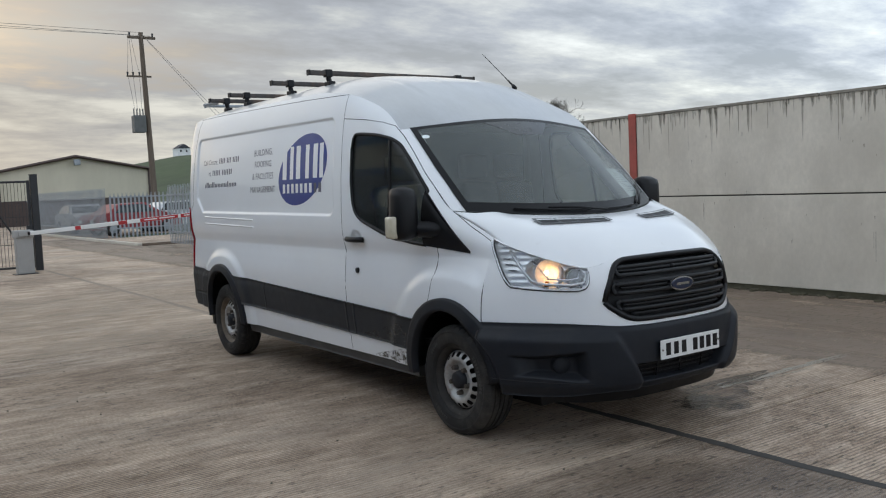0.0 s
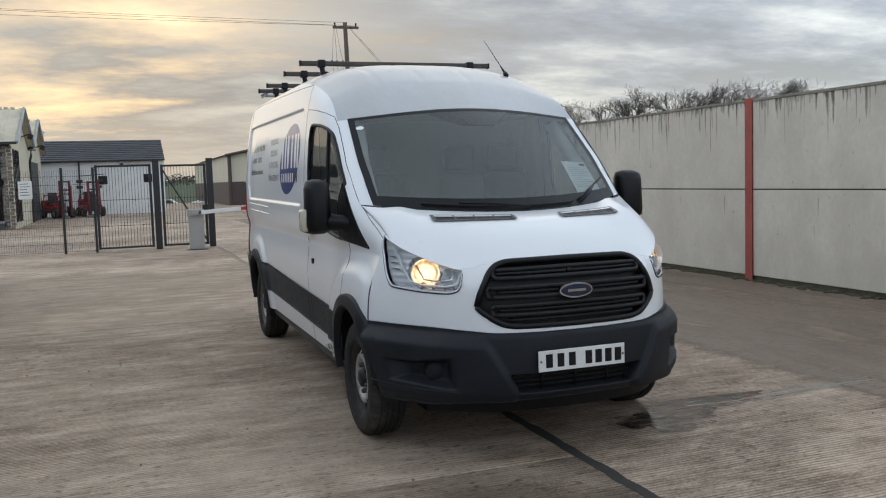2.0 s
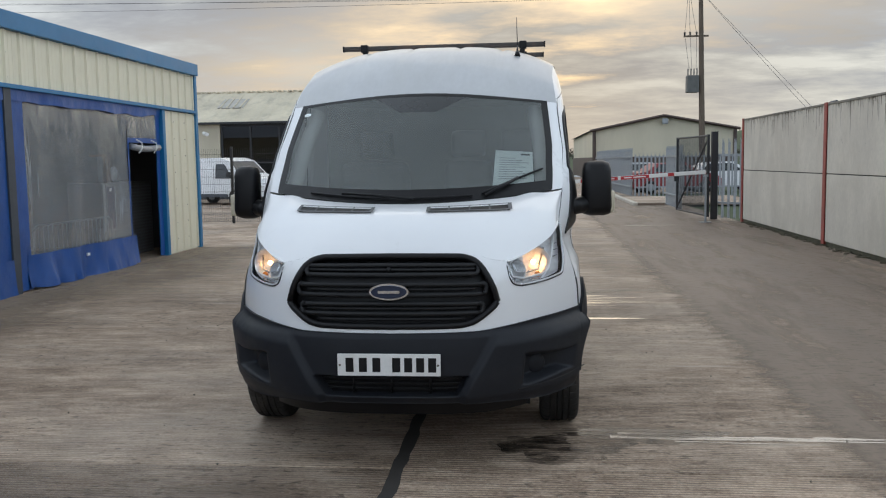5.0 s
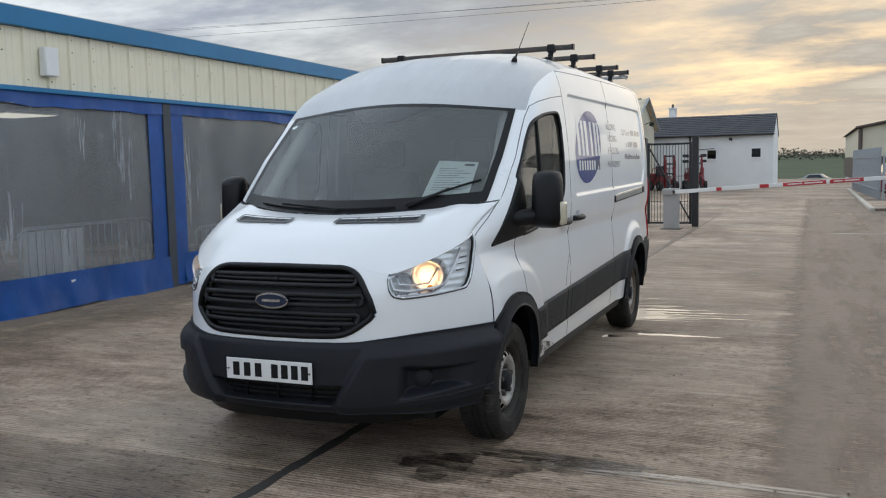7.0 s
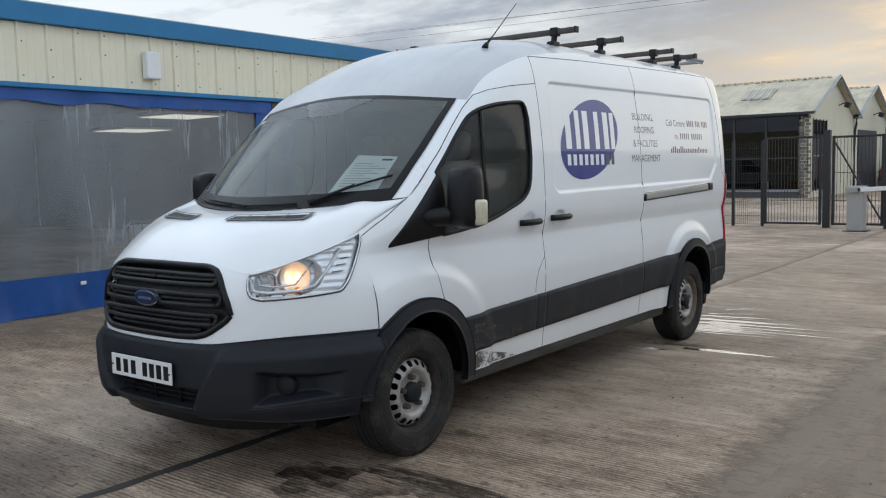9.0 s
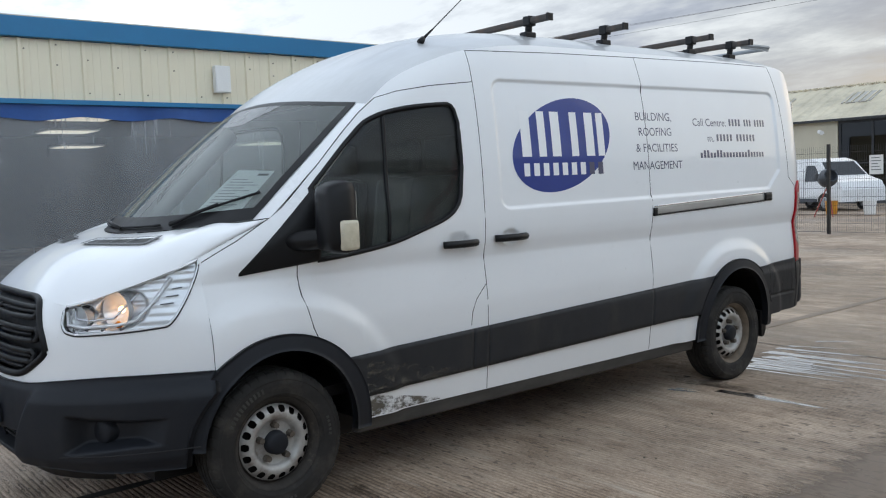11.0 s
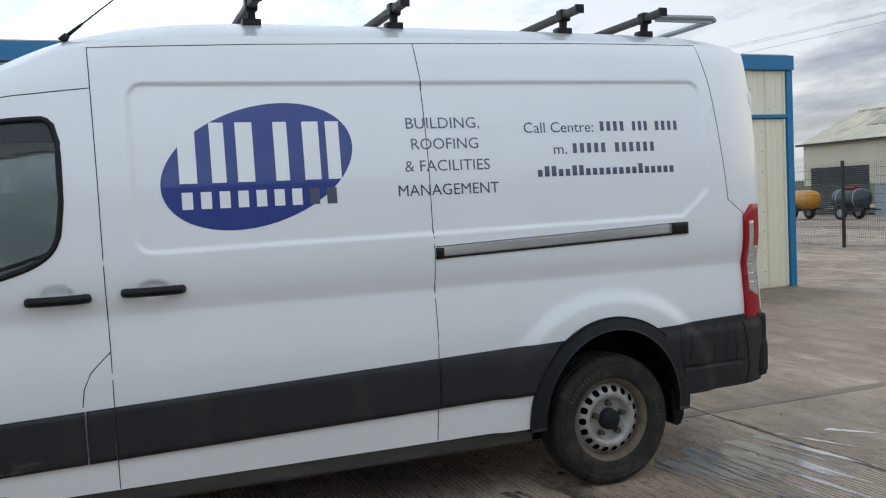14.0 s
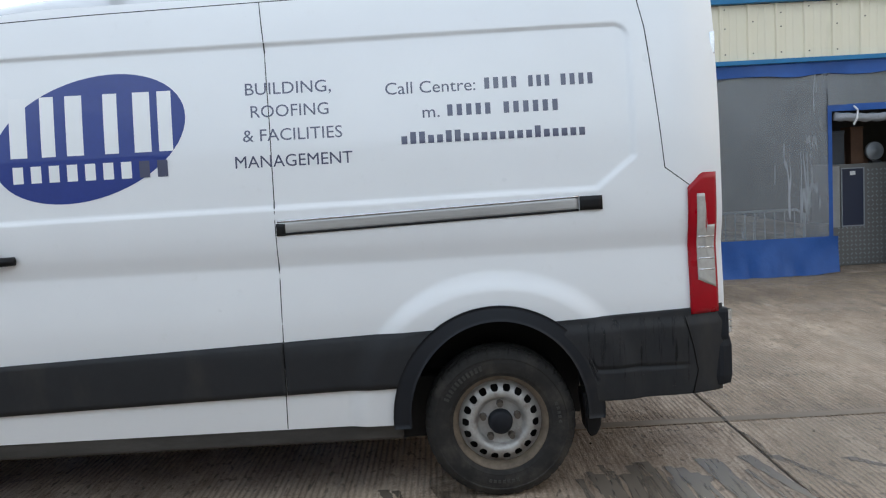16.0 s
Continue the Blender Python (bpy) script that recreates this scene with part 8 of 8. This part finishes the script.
for s in (1, -1):
    box("door_card", -1.3, -0.2, s * 0.90 - 0.01, s * 0.90 + 0.01, 0.87, 1.17, CABIN_DARK, van)
    bm = bmesh.new()
    tube(bm, [(-0.67, s * 0.735, 1.90), (-0.42, s * 0.775, 1.65), (-0.13, s * 0.79, 1.36)], 0.05, 8)
    part("pillar_trim", bm, RENDER_WHITE, van, "pale inner pillar trim", smooth=True)
# paper notice behind the glass
def sp2(w, t, off=-0.012):
    x, y, z = screen_point(np.array(w), np.array(t), off)
    return (float(x), float(y), float(z))
def on_note(u, v, off=-0.012):
    """A place on the sheet, u across and v down it."""
    a, b = 0.55 - 0.012 * v, 0.795 + 0.012 * v
    return sp2(a + (b - a) * u, 0.565 + 0.34 * v + 0.02 * u, off)


note = link_mesh("paper_notice", [on_note(u, v) for u in np.linspace(0, 1, 7) for v in np.linspace(0, 1, 9)], grid_faces(7, 9), PAPER, van, "printed paper notice behind the glass")
for k in range(10):
    v0, u1 = 0.20 + k * 0.062, 0.55 + 0.35 * ((k * 7) % 5) / 4
    link_mesh("print_line", [on_note(u, v, -0.0108) for u in np.linspace(0.12, u1, 5) for v in (v0, v0 + 0.018)], grid_faces(5, 2), SILVER, note)
link_mesh("print_mark", [on_note(u, v, -0.0108) for u in (0.68, 0.8, 0.93) for v in (0.07, 0.12)], grid_faces(3, 2), BLACK, note)
link_mesh("tax_disc", [sp2(-0.86 + 0.028 * math.cos(a), 0.135 + 0.022 * math.sin(a), 0.006) for a in np.linspace(0, 6.283, 21)[:-1]], [tuple(range(20))], PAPER, van, "small round sticker")

# roof bars
for k, x in enumerate((-2.04, -2.755, -3.725, -4.245)):
    rb = thing("roof_bar", "weathered steel roof bar clamped across the van roof", "roof rack", (x, 0, 0), "roof bars")
    bm = bmesh.new()
    block(bm, -0.022, 0.022, -0.83, 0.83, 2.490, 2.530, 0.012)
    part("crossbar", bm, RACK, rb)
    for s in (1, -1):
        zr = float(roof_z(np.array(x), np.array(0.64)))
        bm = bmesh.new()
        block(bm, -0.045, 0.045, s * 0.64 - 0.03, s * 0.64 + 0.03, zr - 0.012, zr + 0.025, 0.008)
        rod(bm, (0, s * 0.64, zr), (0, s * 0.655, 2.50), 0.022, n=8)
        block(bm, -0.03, 0.03, s * 0.655 - 0.03, s * 0.655 + 0.03, 2.478, 2.540, 0.008)
        part("clamp_foot", bm, BLACK, rb, "black clamp foot")
        bm = bmesh.new()
        block(bm, -0.024, 0.024, s * 0.83 - 0.006, s * 0.83 + 0.006, 2.488, 2.532)
        part("end_cap", bm, BLACK, rb)
tail_roller = thing("rear_roller", "galvanised ladder roller frame on the rearmost roof bar", "roof rack", (-4.42, 0, 0))
bm = bmesh.new()
tube(bm, [(0.17, 0.74, 2.50), (-0.22, 0.74, 2.505), (-0.27, 0.70, 2.505), (-0.27, -0.70, 2.505), (-0.22, -0.74, 2.505), (0.17, -0.74, 2.50)], 0.016, 8)
part("loop", bm, GALV, tail_roller)
for s in (1, -1):
    box("side_plate", -0.22, 0.16, s * 0.74 - 0.006, s * 0.74 + 0.006, 2.475, 2.515, GALV, tail_roller, bevel=0.002)

# ---- livery ----


def side_shape(name, pts, s, mat, off, parent, label="", fan=True, rows=8):
    """A flat shape of (x, z) outline laid on the flank as rings about its middle."""
    p = np.array(pts)
    c = p.mean(0)
    vs, fs = [], []
    n = len(p)
    for k in range(rows + 1):
        q = c + (p - c) * (k / rows)
        vs += [(a, s * (float(side_y(a, b)) + off), b) for a, b in q]
    for k in range(rows):
        for i in range(n):
            fs.append((k * n + i, k * n + (i + 1) % n, (k + 1) * n + (i + 1) % n, (k + 1) * n + i))
    return link_mesh(name, vs, fs, mat, parent, label, smooth=True)


def bar_shape(name, x0, x1, z0, z1, s, mat, off, parent, label="", slant=0.0):
    n = max(2, int(abs(x1 - x0) / 0.03) + 1)
    vs = []
    for k in range(n):
        x = x0 + (x1 - x0) * k / (n - 1)
        for j in range(4):
            z = z0 + (z1 - z0) * j / 3
            vs.append((x, s * (float(side_y(x, z)) + off), z))
    return link_mesh(name, vs, grid_faces(n, 4), mat, parent, label)


def side_text(body, x_left, width, z0, height, s, mat, parent, name="letter", off=0.0014):
    cu = bpy.data.curves.new("text", "FONT")
    cu.body = body
    cu.resolution_u = 3
    tmp = bpy.data.objects.new("text", cu)
    scene.collection.objects.link(tmp)
    dg = bpy.context.evaluated_depsgraph_get()
    me = bpy.data.meshes.new_from_object(tmp.evaluated_get(dg))
    bpy.data.objects.remove(tmp)
    bm = bmesh.new()
    bm.from_mesh(me)
    bpy.data.meshes.remove(me)
    bmesh.ops.triangulate(bm, faces=bm.faces)
    us = [v.co.x for v in bm.verts]
    u0, u1 = min(us), max(us)
    for v in bm.verts:
        x = x_left - s * (v.co.x - u0) / (u1 - u0) * width
        z = z0 + v.co.y / 0.72 * height
        v.co = Vector((x, s * (float(side_y(x, z)) + off), z))
    # each character becomes a mesh of its own
    todo = set(bm.faces)
    while todo:
        stack, isle = [todo.pop()], []
        while stack:
            f = stack.pop()
            isle.append(f)
            for v in f.verts:
                for g in v.link_faces:
                    if g in todo:
                        todo.remove(g)
                        stack.append(g)
        idx, vs, fs = {}, [], []
        for f in isle:
            row = []
            for v in f.verts:
                if v not in idx:
                    idx[v] = len(vs)
                    vs.append(tuple(v.co))
                row.append(idx[v])
            fs.append(row)
        link_mesh(name, vs, fs, mat, parent)
    bm.free()


def oval(cx, cz, a, b, tilt, s, n=64):
    out = []
    for t in np.linspace(0, 2 * math.pi, n + 1)[:-1]:
        u, v = a * math.cos(t), b * math.sin(t)
        uu, vv = u * math.cos(tilt) - v * math.sin(tilt), u * math.sin(tilt) + v * math.cos(tilt)
        out.append((cx - s * uu, cz + vv))
    return out


for s in (1, -1):
    sign = part("livery", bmesh.new(), LOGO_BLUE, van, "blue oval livery with grey lettering")
    X = (lambda u: -1.99 - u) if s > 0 else (lambda u: -1.99 + u)      # u runs the way one reads
    side_shape("oval", oval(-1.99, 1.73, 0.442, 0.262, 0.29, s), s, LOGO_BLUE, 0.0012, sign, "royal blue oval", rows=14)
    # three tall white marks and a row of small ones in place of the emblem's characters
    for u0, u1 in ((-0.35, -0.15), (-0.10, 0.13), (0.20, 0.37)):
        for a, b in ((u0, u0 + 0.075), (u1 - 0.062, u1)):
            bar_shape("white_mark", X(a), X(b), 1.66, 1.925, s, LOGO_WHITE, 0.0022, sign, "plain white mark")
    for k in range(9):
        u0 = -0.345 + k * 0.080
        bar_shape("white_mark", X(u0), X(u0 + 0.046), 1.548, 1.622, s, LOGO_WHITE if k < 7 else INK, 0.0022, sign, "plain mark")
    d = -1 if s > 0 else 1
    side_text("BUILDING,", -2.69 if s > 0 else -3.07 + 0.13, 0.38, 1.885, 0.055, s, INK, sign)
    side_text("ROOFING", -2.71 if s > 0 else -3.05 + 0.13, 0.345, 1.785, 0.055, s, INK, sign)
    side_text("& FACILITIES", -2.67 if s > 0 else -3.10 + 0.13, 0.44, 1.680, 0.055, s, INK, sign)
    side_text("MANAGEMENT", -2.63 if s > 0 else -3.14 + 0.13, 0.52, 1.565, 0.055, s, INK, sign)
    xl = -3.31 if s > 0 else -4.22
    side_text("Call Centre:", xl, 0.40, 1.855, 0.055, s, INK, sign)
    for u0, u1 in ((0.44, 0.60), (0.635, 0.745), (0.78, 0.94)):
        n = 4 if u1 - u0 > 0.13 else 3
        for k in range(n):
            a = u0 + (u1 - u0) * k / n
            bar_shape("number_bar", xl + d * a, xl + d * (a + (u1 - u0) / n * 0.55), 1.858, 1.908, s, INK, 0.0014, sign, "plain number bar")
    side_text("m.", xl + d * 0.16, 0.075, 1.745, 0.055, s, INK, sign)
    for u0, u1, n in ((0.27, 0.48, 5), (0.52, 0.78, 6)):
        for k in range(n):
            a = u0 + (u1 - u0) * k / n
            bar_shape("number_bar", xl + d * a, xl + d * (a + (u1 - u0) / n * 0.55), 1.748, 1.798, s, INK, 0.0014, sign, "plain number bar")
    for k in range(21):
        a = 0.06 + 0.83 * k / 21
        tall = k in (1, 2, 5, 6, 15)
        bar_shape("address_bar", xl + d * a, xl + d * (a + 0.026), 1.633, 1.685 if tall else 1.668, s, INK, 0.0014, sign, "plain address bar")

# ---- marks on the yard ----


def water_film():
    """A skin of water lying in the grooves: dark from above, bright where it mirrors the sky at a slant."""
    m, nt, b = shader("shallow_water_film")
    nt.nodes.remove(b)
    df = nt.nodes.new("ShaderNodeBsdfDiffuse")
    df.inputs[0].default_value = (0.215, 0.178, 0.142, 1)
    gl = nt.nodes.new("ShaderNodeBsdfGlossy")
    gl.inputs["Roughness"].default_value = 0.15
    fr = nt.nodes.new("ShaderNodeFresnel")
    fr.inputs[0].default_value = 1.33
    wet = nt.nodes.new("ShaderNodeMixShader")
    val(nt, wet.inputs[0], mth(nt, "MINIMUM", mth(nt, "MULTIPLY", mth(nt, "MULTIPLY", fr.outputs[0], fr.outputs[0]), 16.0), 0.95))
    nt.links.new(df.outputs[0], wet.inputs[1]), nt.links.new(gl.outputs[0], wet.inputs[2])
    tr = nt.nodes.new("ShaderNodeBsdfTransparent")
    out = nt.nodes.new("ShaderNodeMixShader")
    val(nt, out.inputs[0], mth(nt, "MULTIPLY", noise_fac(nt, 8.0, 6.0, 0.7, (4.0, 0.35, 1), 0.22, 0.40), noise_fac(nt, 34.0, 3.0, 0.6, (1.0, 0.05, 1), 0.32, 0.48)))
    nt.links.new(tr.outputs[0], out.inputs[1]), nt.links.new(wet.outputs[0], out.inputs[2])
    nt.links.new(out.outputs[0], nt.nodes["Material Output"].inputs[0])
    return m


WASH = water_film()
WET = film_mark("damp_dark_concrete", (0.075, 0.057, 0.043), 0.42, 5.0, (1.2, 0.7, 1), 0.38, 0.66, 0.70)


def blot(bm, cx, cy, lx, ly, seed, n=26, rough=0.35, z=0.0016):
    r = random.Random(seed)
    ph = [r.uniform(0, 6.28) for _ in range(4)]
    vs = []
    for k in range(n):
        a = 2 * math.pi * k / n
        q = 1 + rough * (0.5 * math.sin(3 * a + ph[0]) + 0.35 * math.sin(5 * a + ph[1]) + 0.3 * math.sin(9 * a + ph[2]))
        vs.append(bm.verts.new((cx + lx * q * math.cos(a), cy + ly * q * math.sin(a), z)))
    bm.faces.new(vs)


def streaks(x0, x1, y0, y1, count, seed, lmin, lmax, wmax=0.02, z=0.0018):
    """Thin runs that follow the grooves."""
    r = random.Random(seed)
    bm = bmesh.new()
    for k in range(count):
        cx, cy, l = r.uniform(x0, x1), r.uniform(y0, y1), r.uniform(lmin, lmax)
        w = r.uniform(0.004, wmax)
        blot(bm, cx, cy, w, l / 2, seed * 100 + k, 22, 0.25, z + k * 0.00001)
    return bm


def run(bm, x, y0, y1, w, seed, z, drift=0.0):
    """One run of wash along a groove: broad where it starts, drawn to a point."""
    r = random.Random(seed)
    n = 14
    a, b = [], []
    for k in range(n + 1):
        t = k / n
        q = w * (1 - t) ** 0.6 * (0.75 + 0.5 * r.random())
        y, xx = y0 + (y1 - y0) * t, x + drift * t
        a.append(bm.verts.new((xx - q, y, z)))
        b.append(bm.verts.new((xx + q, y, z)))
    for k in range(n):
        bm.faces.new((a[k], b[k], b[k + 1], a[k + 1]))


def spill(runs, seed, pools=()):
    bm = bmesh.new()
    r = random.Random(seed)
    for k, (x, y0, y1, w, drift) in enumerate(runs):
        run(bm, x, y0, y1, w, seed + k, 0.0018 + 0.00004 * k, drift)
    for k, (cx, cy, lx, ly) in enumerate(pools):
        blot(bm, cx, cy, lx, ly, seed + k, 40, 0.3, 0.0015 + 0.00004 * k)
    return tagged(part("water_streak", bm, WASH), "shallow water lying bright along the concrete grooves", "puddle", kind="stuff")


rw = random.Random(3)
fan = [(-4.12, 0.80, 1.62, 0.020, -0.05), (-4.22, 0.75, 1.60, 0.026, -0.08), (-4.36, 0.78, 2.12, 0.040, -0.06), (-4.50, 0.70, 1.85, 0.030, -0.04),
       (-4.62, 0.72, 2.12, 0.034, -0.12), (-4.80, 0.62, 1.60, 0.045, -0.08), (-4.98, 0.60, 1.45, 0.040, -0.15), (-5.12, 0.62, 1.1, 0.03, -0.2), (-5.45, 0.70, 0.95, 0.035, -0.2)]
fan += [(rw.uniform(-5.0, -4.15), rw.uniform(0.60, 0.85), rw.uniform(1.0, 1.5), rw.uniform(0.012, 0.03), -0.05) for _ in range(22)]
spill(fan, 300, [(-4.44, 0.98, 0.26, 0.20)])
spill([(-3.37, 1.08, 1.86, 0.045, -0.04), (-3.42, 1.25, 1.75, 0.02, 0.0), (-3.18, 0.80, 1.02, 0.03, -0.06), (-3.24, 0.82, 1.0, 0.02, -0.05)], 340)
spill([(0.36 + 0.02 * math.sin(k * 2.4), 1.15 + 0.16 * k, 1.75 + 0.17 * k, 0.022, 0.03) for k in range(8)] + [(0.30, 1.2, 1.9, 0.012, 0.0), (0.44, 1.5, 2.2, 0.012, 0.02)], 360)
tagged(part("paint_line", streaks(-15.8, -15.5, 3.1, 4.0, 6, 8, 0.5, 0.9, 0.05), WALL_CONC), "worn white paint line on the concrete", "stain", kind="stuff")
for k, (cx, cy, lx, ly) in enumerate(((0.60, 0.85, 0.20, 0.35), (-3.52, 0.95, 0.09, 0.42), (0.38, 1.35, 0.10, 0.36), (-0.45, 0.98, 0.05, 0.12))):
    bm = bmesh.new()
    blot(bm, cx, cy, lx, ly, 60 + k, 60, 0.4, 0.0013)
    tagged(part("damp_patch", bm, WET), "dark damp patch on the concrete by the van", "puddle", "damp patches")


def lane_film(name, color, rough, most, along, y_full, y_gone, spec):
    """A skin of trodden dirt that fills the grooves, wiped in streaks the way that wheels run, thinning out to a ragged edge."""
    m = surface(name, color, rough, vary=0.35, scale=1.3, fine=50, fine_vary=0.25, relief=0.15, depth=0.002, stretch=along, spec=spec)
    nt = m.node_tree
    tc = nt.nodes.new("ShaderNodeTexCoord")
    sep = nt.nodes.new("ShaderNodeSeparateXYZ")
    nt.links.new(tc.outputs["Object"], sep.inputs[0])
    wob = mth(nt, "MULTIPLY", mth(nt, "SUBTRACT", noise_fac(nt, 5.0, 6.0, 0.7, (1.0, 0.5, 1)), 0.5), 0.7)
    edge = nt.nodes.new("ShaderNodeMapRange")
    edge.inputs["From Min"].default_value, edge.inputs["From Max"].default_value = y_gone, y_full
    val(nt, edge.inputs[0], mth(nt, "ADD", sep.outputs[1], wob))
    thick = mth(nt, "MULTIPLY", noise_fac(nt, 1.5, 6.0, 0.65, along, 0.25, 0.50), noise_fac(nt, 24.0, 4.0, 0.65, (1.0, 0.3, 1), 0.22, 0.46))
    val(nt, nt.nodes["Principled BSDF"].inputs["Alpha"], mth(nt, "MULTIPLY", mth(nt, "MULTIPLY", thick, edge.outputs[0]), most))
    return m


MUD_LANE = lane_film("mud_film_on_lane", (0.275, 0.208, 0.155), 0.52, 0.85, (0.22, 1.0, 1), 2.52, 2.28, 0.45)
DUST = lane_film("sandy_dust_film", (0.36, 0.285, 0.205), 0.75, 0.70, (0.5, 1.0, 1), -5.2, -3.7, 0.4)
for x0, x1, y0, y1, mt, lab in ((-34.0, 13.0, 1.75, 5.84, MUD_LANE, "smooth film of brown mud along the driven lane"), (-11.0, 13.0, -5.62, -3.2, DUST, "pale sandy dust along the foot of the workshop")):
    bm = bmesh.new()
    bm.faces.new([bm.verts.new(p) for p in ((x0, y0, 0.0011), (x1, y0, 0.0011), (x1, y1, 0.0011), (x0, y1, 0.0011))])
    tagged(part("dirt_film", bm, mt), lab, "dirt", kind="stuff")
# brightness the slab lacks is put into a pale, patchy film
PALE_LIFT = film_mark("pale_lift_film", (0.60, 0.49, 0.37), 0.85, 3.5, (1.6, 0.5, 1), 0.30, 0.66, 0.42)
for y0, y1 in ((-5.63, 0.0), (0.04, 2.5)):
    bm = bmesh.new()
    bm.faces.new([bm.verts.new(p) for p in ((-11.11, y0, 0.0007), (-5.10, y0, 0.0007), (-5.10, y1, 0.0007), (-11.11, y1, 0.0007))])
    tagged(part("dirt_film", bm, PALE_LIFT), "pale film that lifts the brightness of the slab behind the van", "dirt", kind="stuff")
SLAB_DAMP = film_mark("damp_slab_skin", (0.105, 0.076, 0.054), 0.5, 0.9, (1.0, 0.7, 1), 0.28, 0.60, 0.42)
bm = bmesh.new()
bm.faces.new([bm.verts.new(p) for p in ((0.96, -5.5, 0.0009), (6.9, -5.5, 0.0009), (6.9, 0.0, 0.0009), (0.96, 0.0, 0.0009))])
tagged(part("dirt_film", bm, SLAB_DAMP), "damp brown skin over the slab ahead of the van", "dirt", kind="stuff")
POOL = film_mark("standing_water", (0.055, 0.043, 0.033), 0.14, 6.0, (2.4, 0.5, 1), 0.38, 0.58, 0.75)
bm = bmesh.new()
blot(bm, 0.56, 0.74, 0.20, 0.20, 91, 60, 0.30, 0.0026)
blot(bm, 0.30, 1.30, 0.10, 0.50, 92, 60, 0.20, 0.0027)
tagged(part("water_pool", bm, POOL), "shallow dark water pool beside the front wheel", "puddle")
# tar strip over the long joint ahead of the van
bm = bmesh.new()
rj = random.Random(9)
lft, rgt = [], []
for k in range(60):
    x = -0.6 + k * 0.11
    lft.append(bm.verts.new((x, 0.02 - 0.028 - rj.uniform(0, 0.018), 0.0022)))
    rgt.append(bm.verts.new((x, 0.02 + 0.028 + rj.uniform(0, 0.018), 0.0022)))
for k in range(59):
    bm.faces.new((lft[k], lft[k + 1], rgt[k + 1], rgt[k]))
tagged(part("tar_strip", bm, JOINT), "ragged tar strip over the long slab joint", "joint seal", kind="structure")
bm = bmesh.new()
lft, rgt = [], []
for k in range(64):
    y = -3.2 + k * 0.085
    c = -5.10 + 0.012 * math.sin(k * 0.7) + rj.uniform(-0.006, 0.006)
    lft.append(bm.verts.new((c - 0.008 - rj.uniform(0, 0.012), y, 0.0022)))
    rgt.append(bm.verts.new((c + 0.008 + rj.uniform(0, 0.012), y, 0.0022)))
for k in range(63):
    bm.faces.new((lft[k], rgt[k], rgt[k + 1], lft[k + 1]))
tagged(part("tar_strip", bm, WET), "thin worn tar seam across the slabs", "joint seal", kind="structure")
MARGIN = surface("trowelled_joint_margin", (0.29, 0.228, 0.172), 0.7, vary=0.35, scale=2.5, fine=45, fine_vary=0.25, relief=0.2, depth=0.002, stretch=(0.4, 2, 1))
bm = bmesh.new()
bm.faces.new([bm.verts.new(p) for p in ((-17.0, -0.085, 0.0014), (-3.4, -0.085, 0.0014), (-3.4, 0.010, 0.0014), (-17.0, 0.010, 0.0014))])
tagged(part("joint_margin", bm, MARGIN), "smooth trowelled margin along the slab joint", "joint margin", kind="structure")
# loose grit
bm = bmesh.new()
rg = random.Random(12)
for _ in range(420):
    x, y, q = rg.uniform(-6, 4.5), rg.uniform(-4.5, 5.5), rg.choice((0.002, 0.003, 0.003, 0.004, 0.007))
    g = bmesh.ops.create_icosphere(bm, subdivisions=1, radius=q)
    for v in g["verts"]:
        v.co = v.co * rg.uniform(0.7, 1.3) + Vector((x, y, q * 0.5))
tagged(part("grit", bm, STAIN), "scattered dark grit on the concrete yard", "grit", kind="stuff")
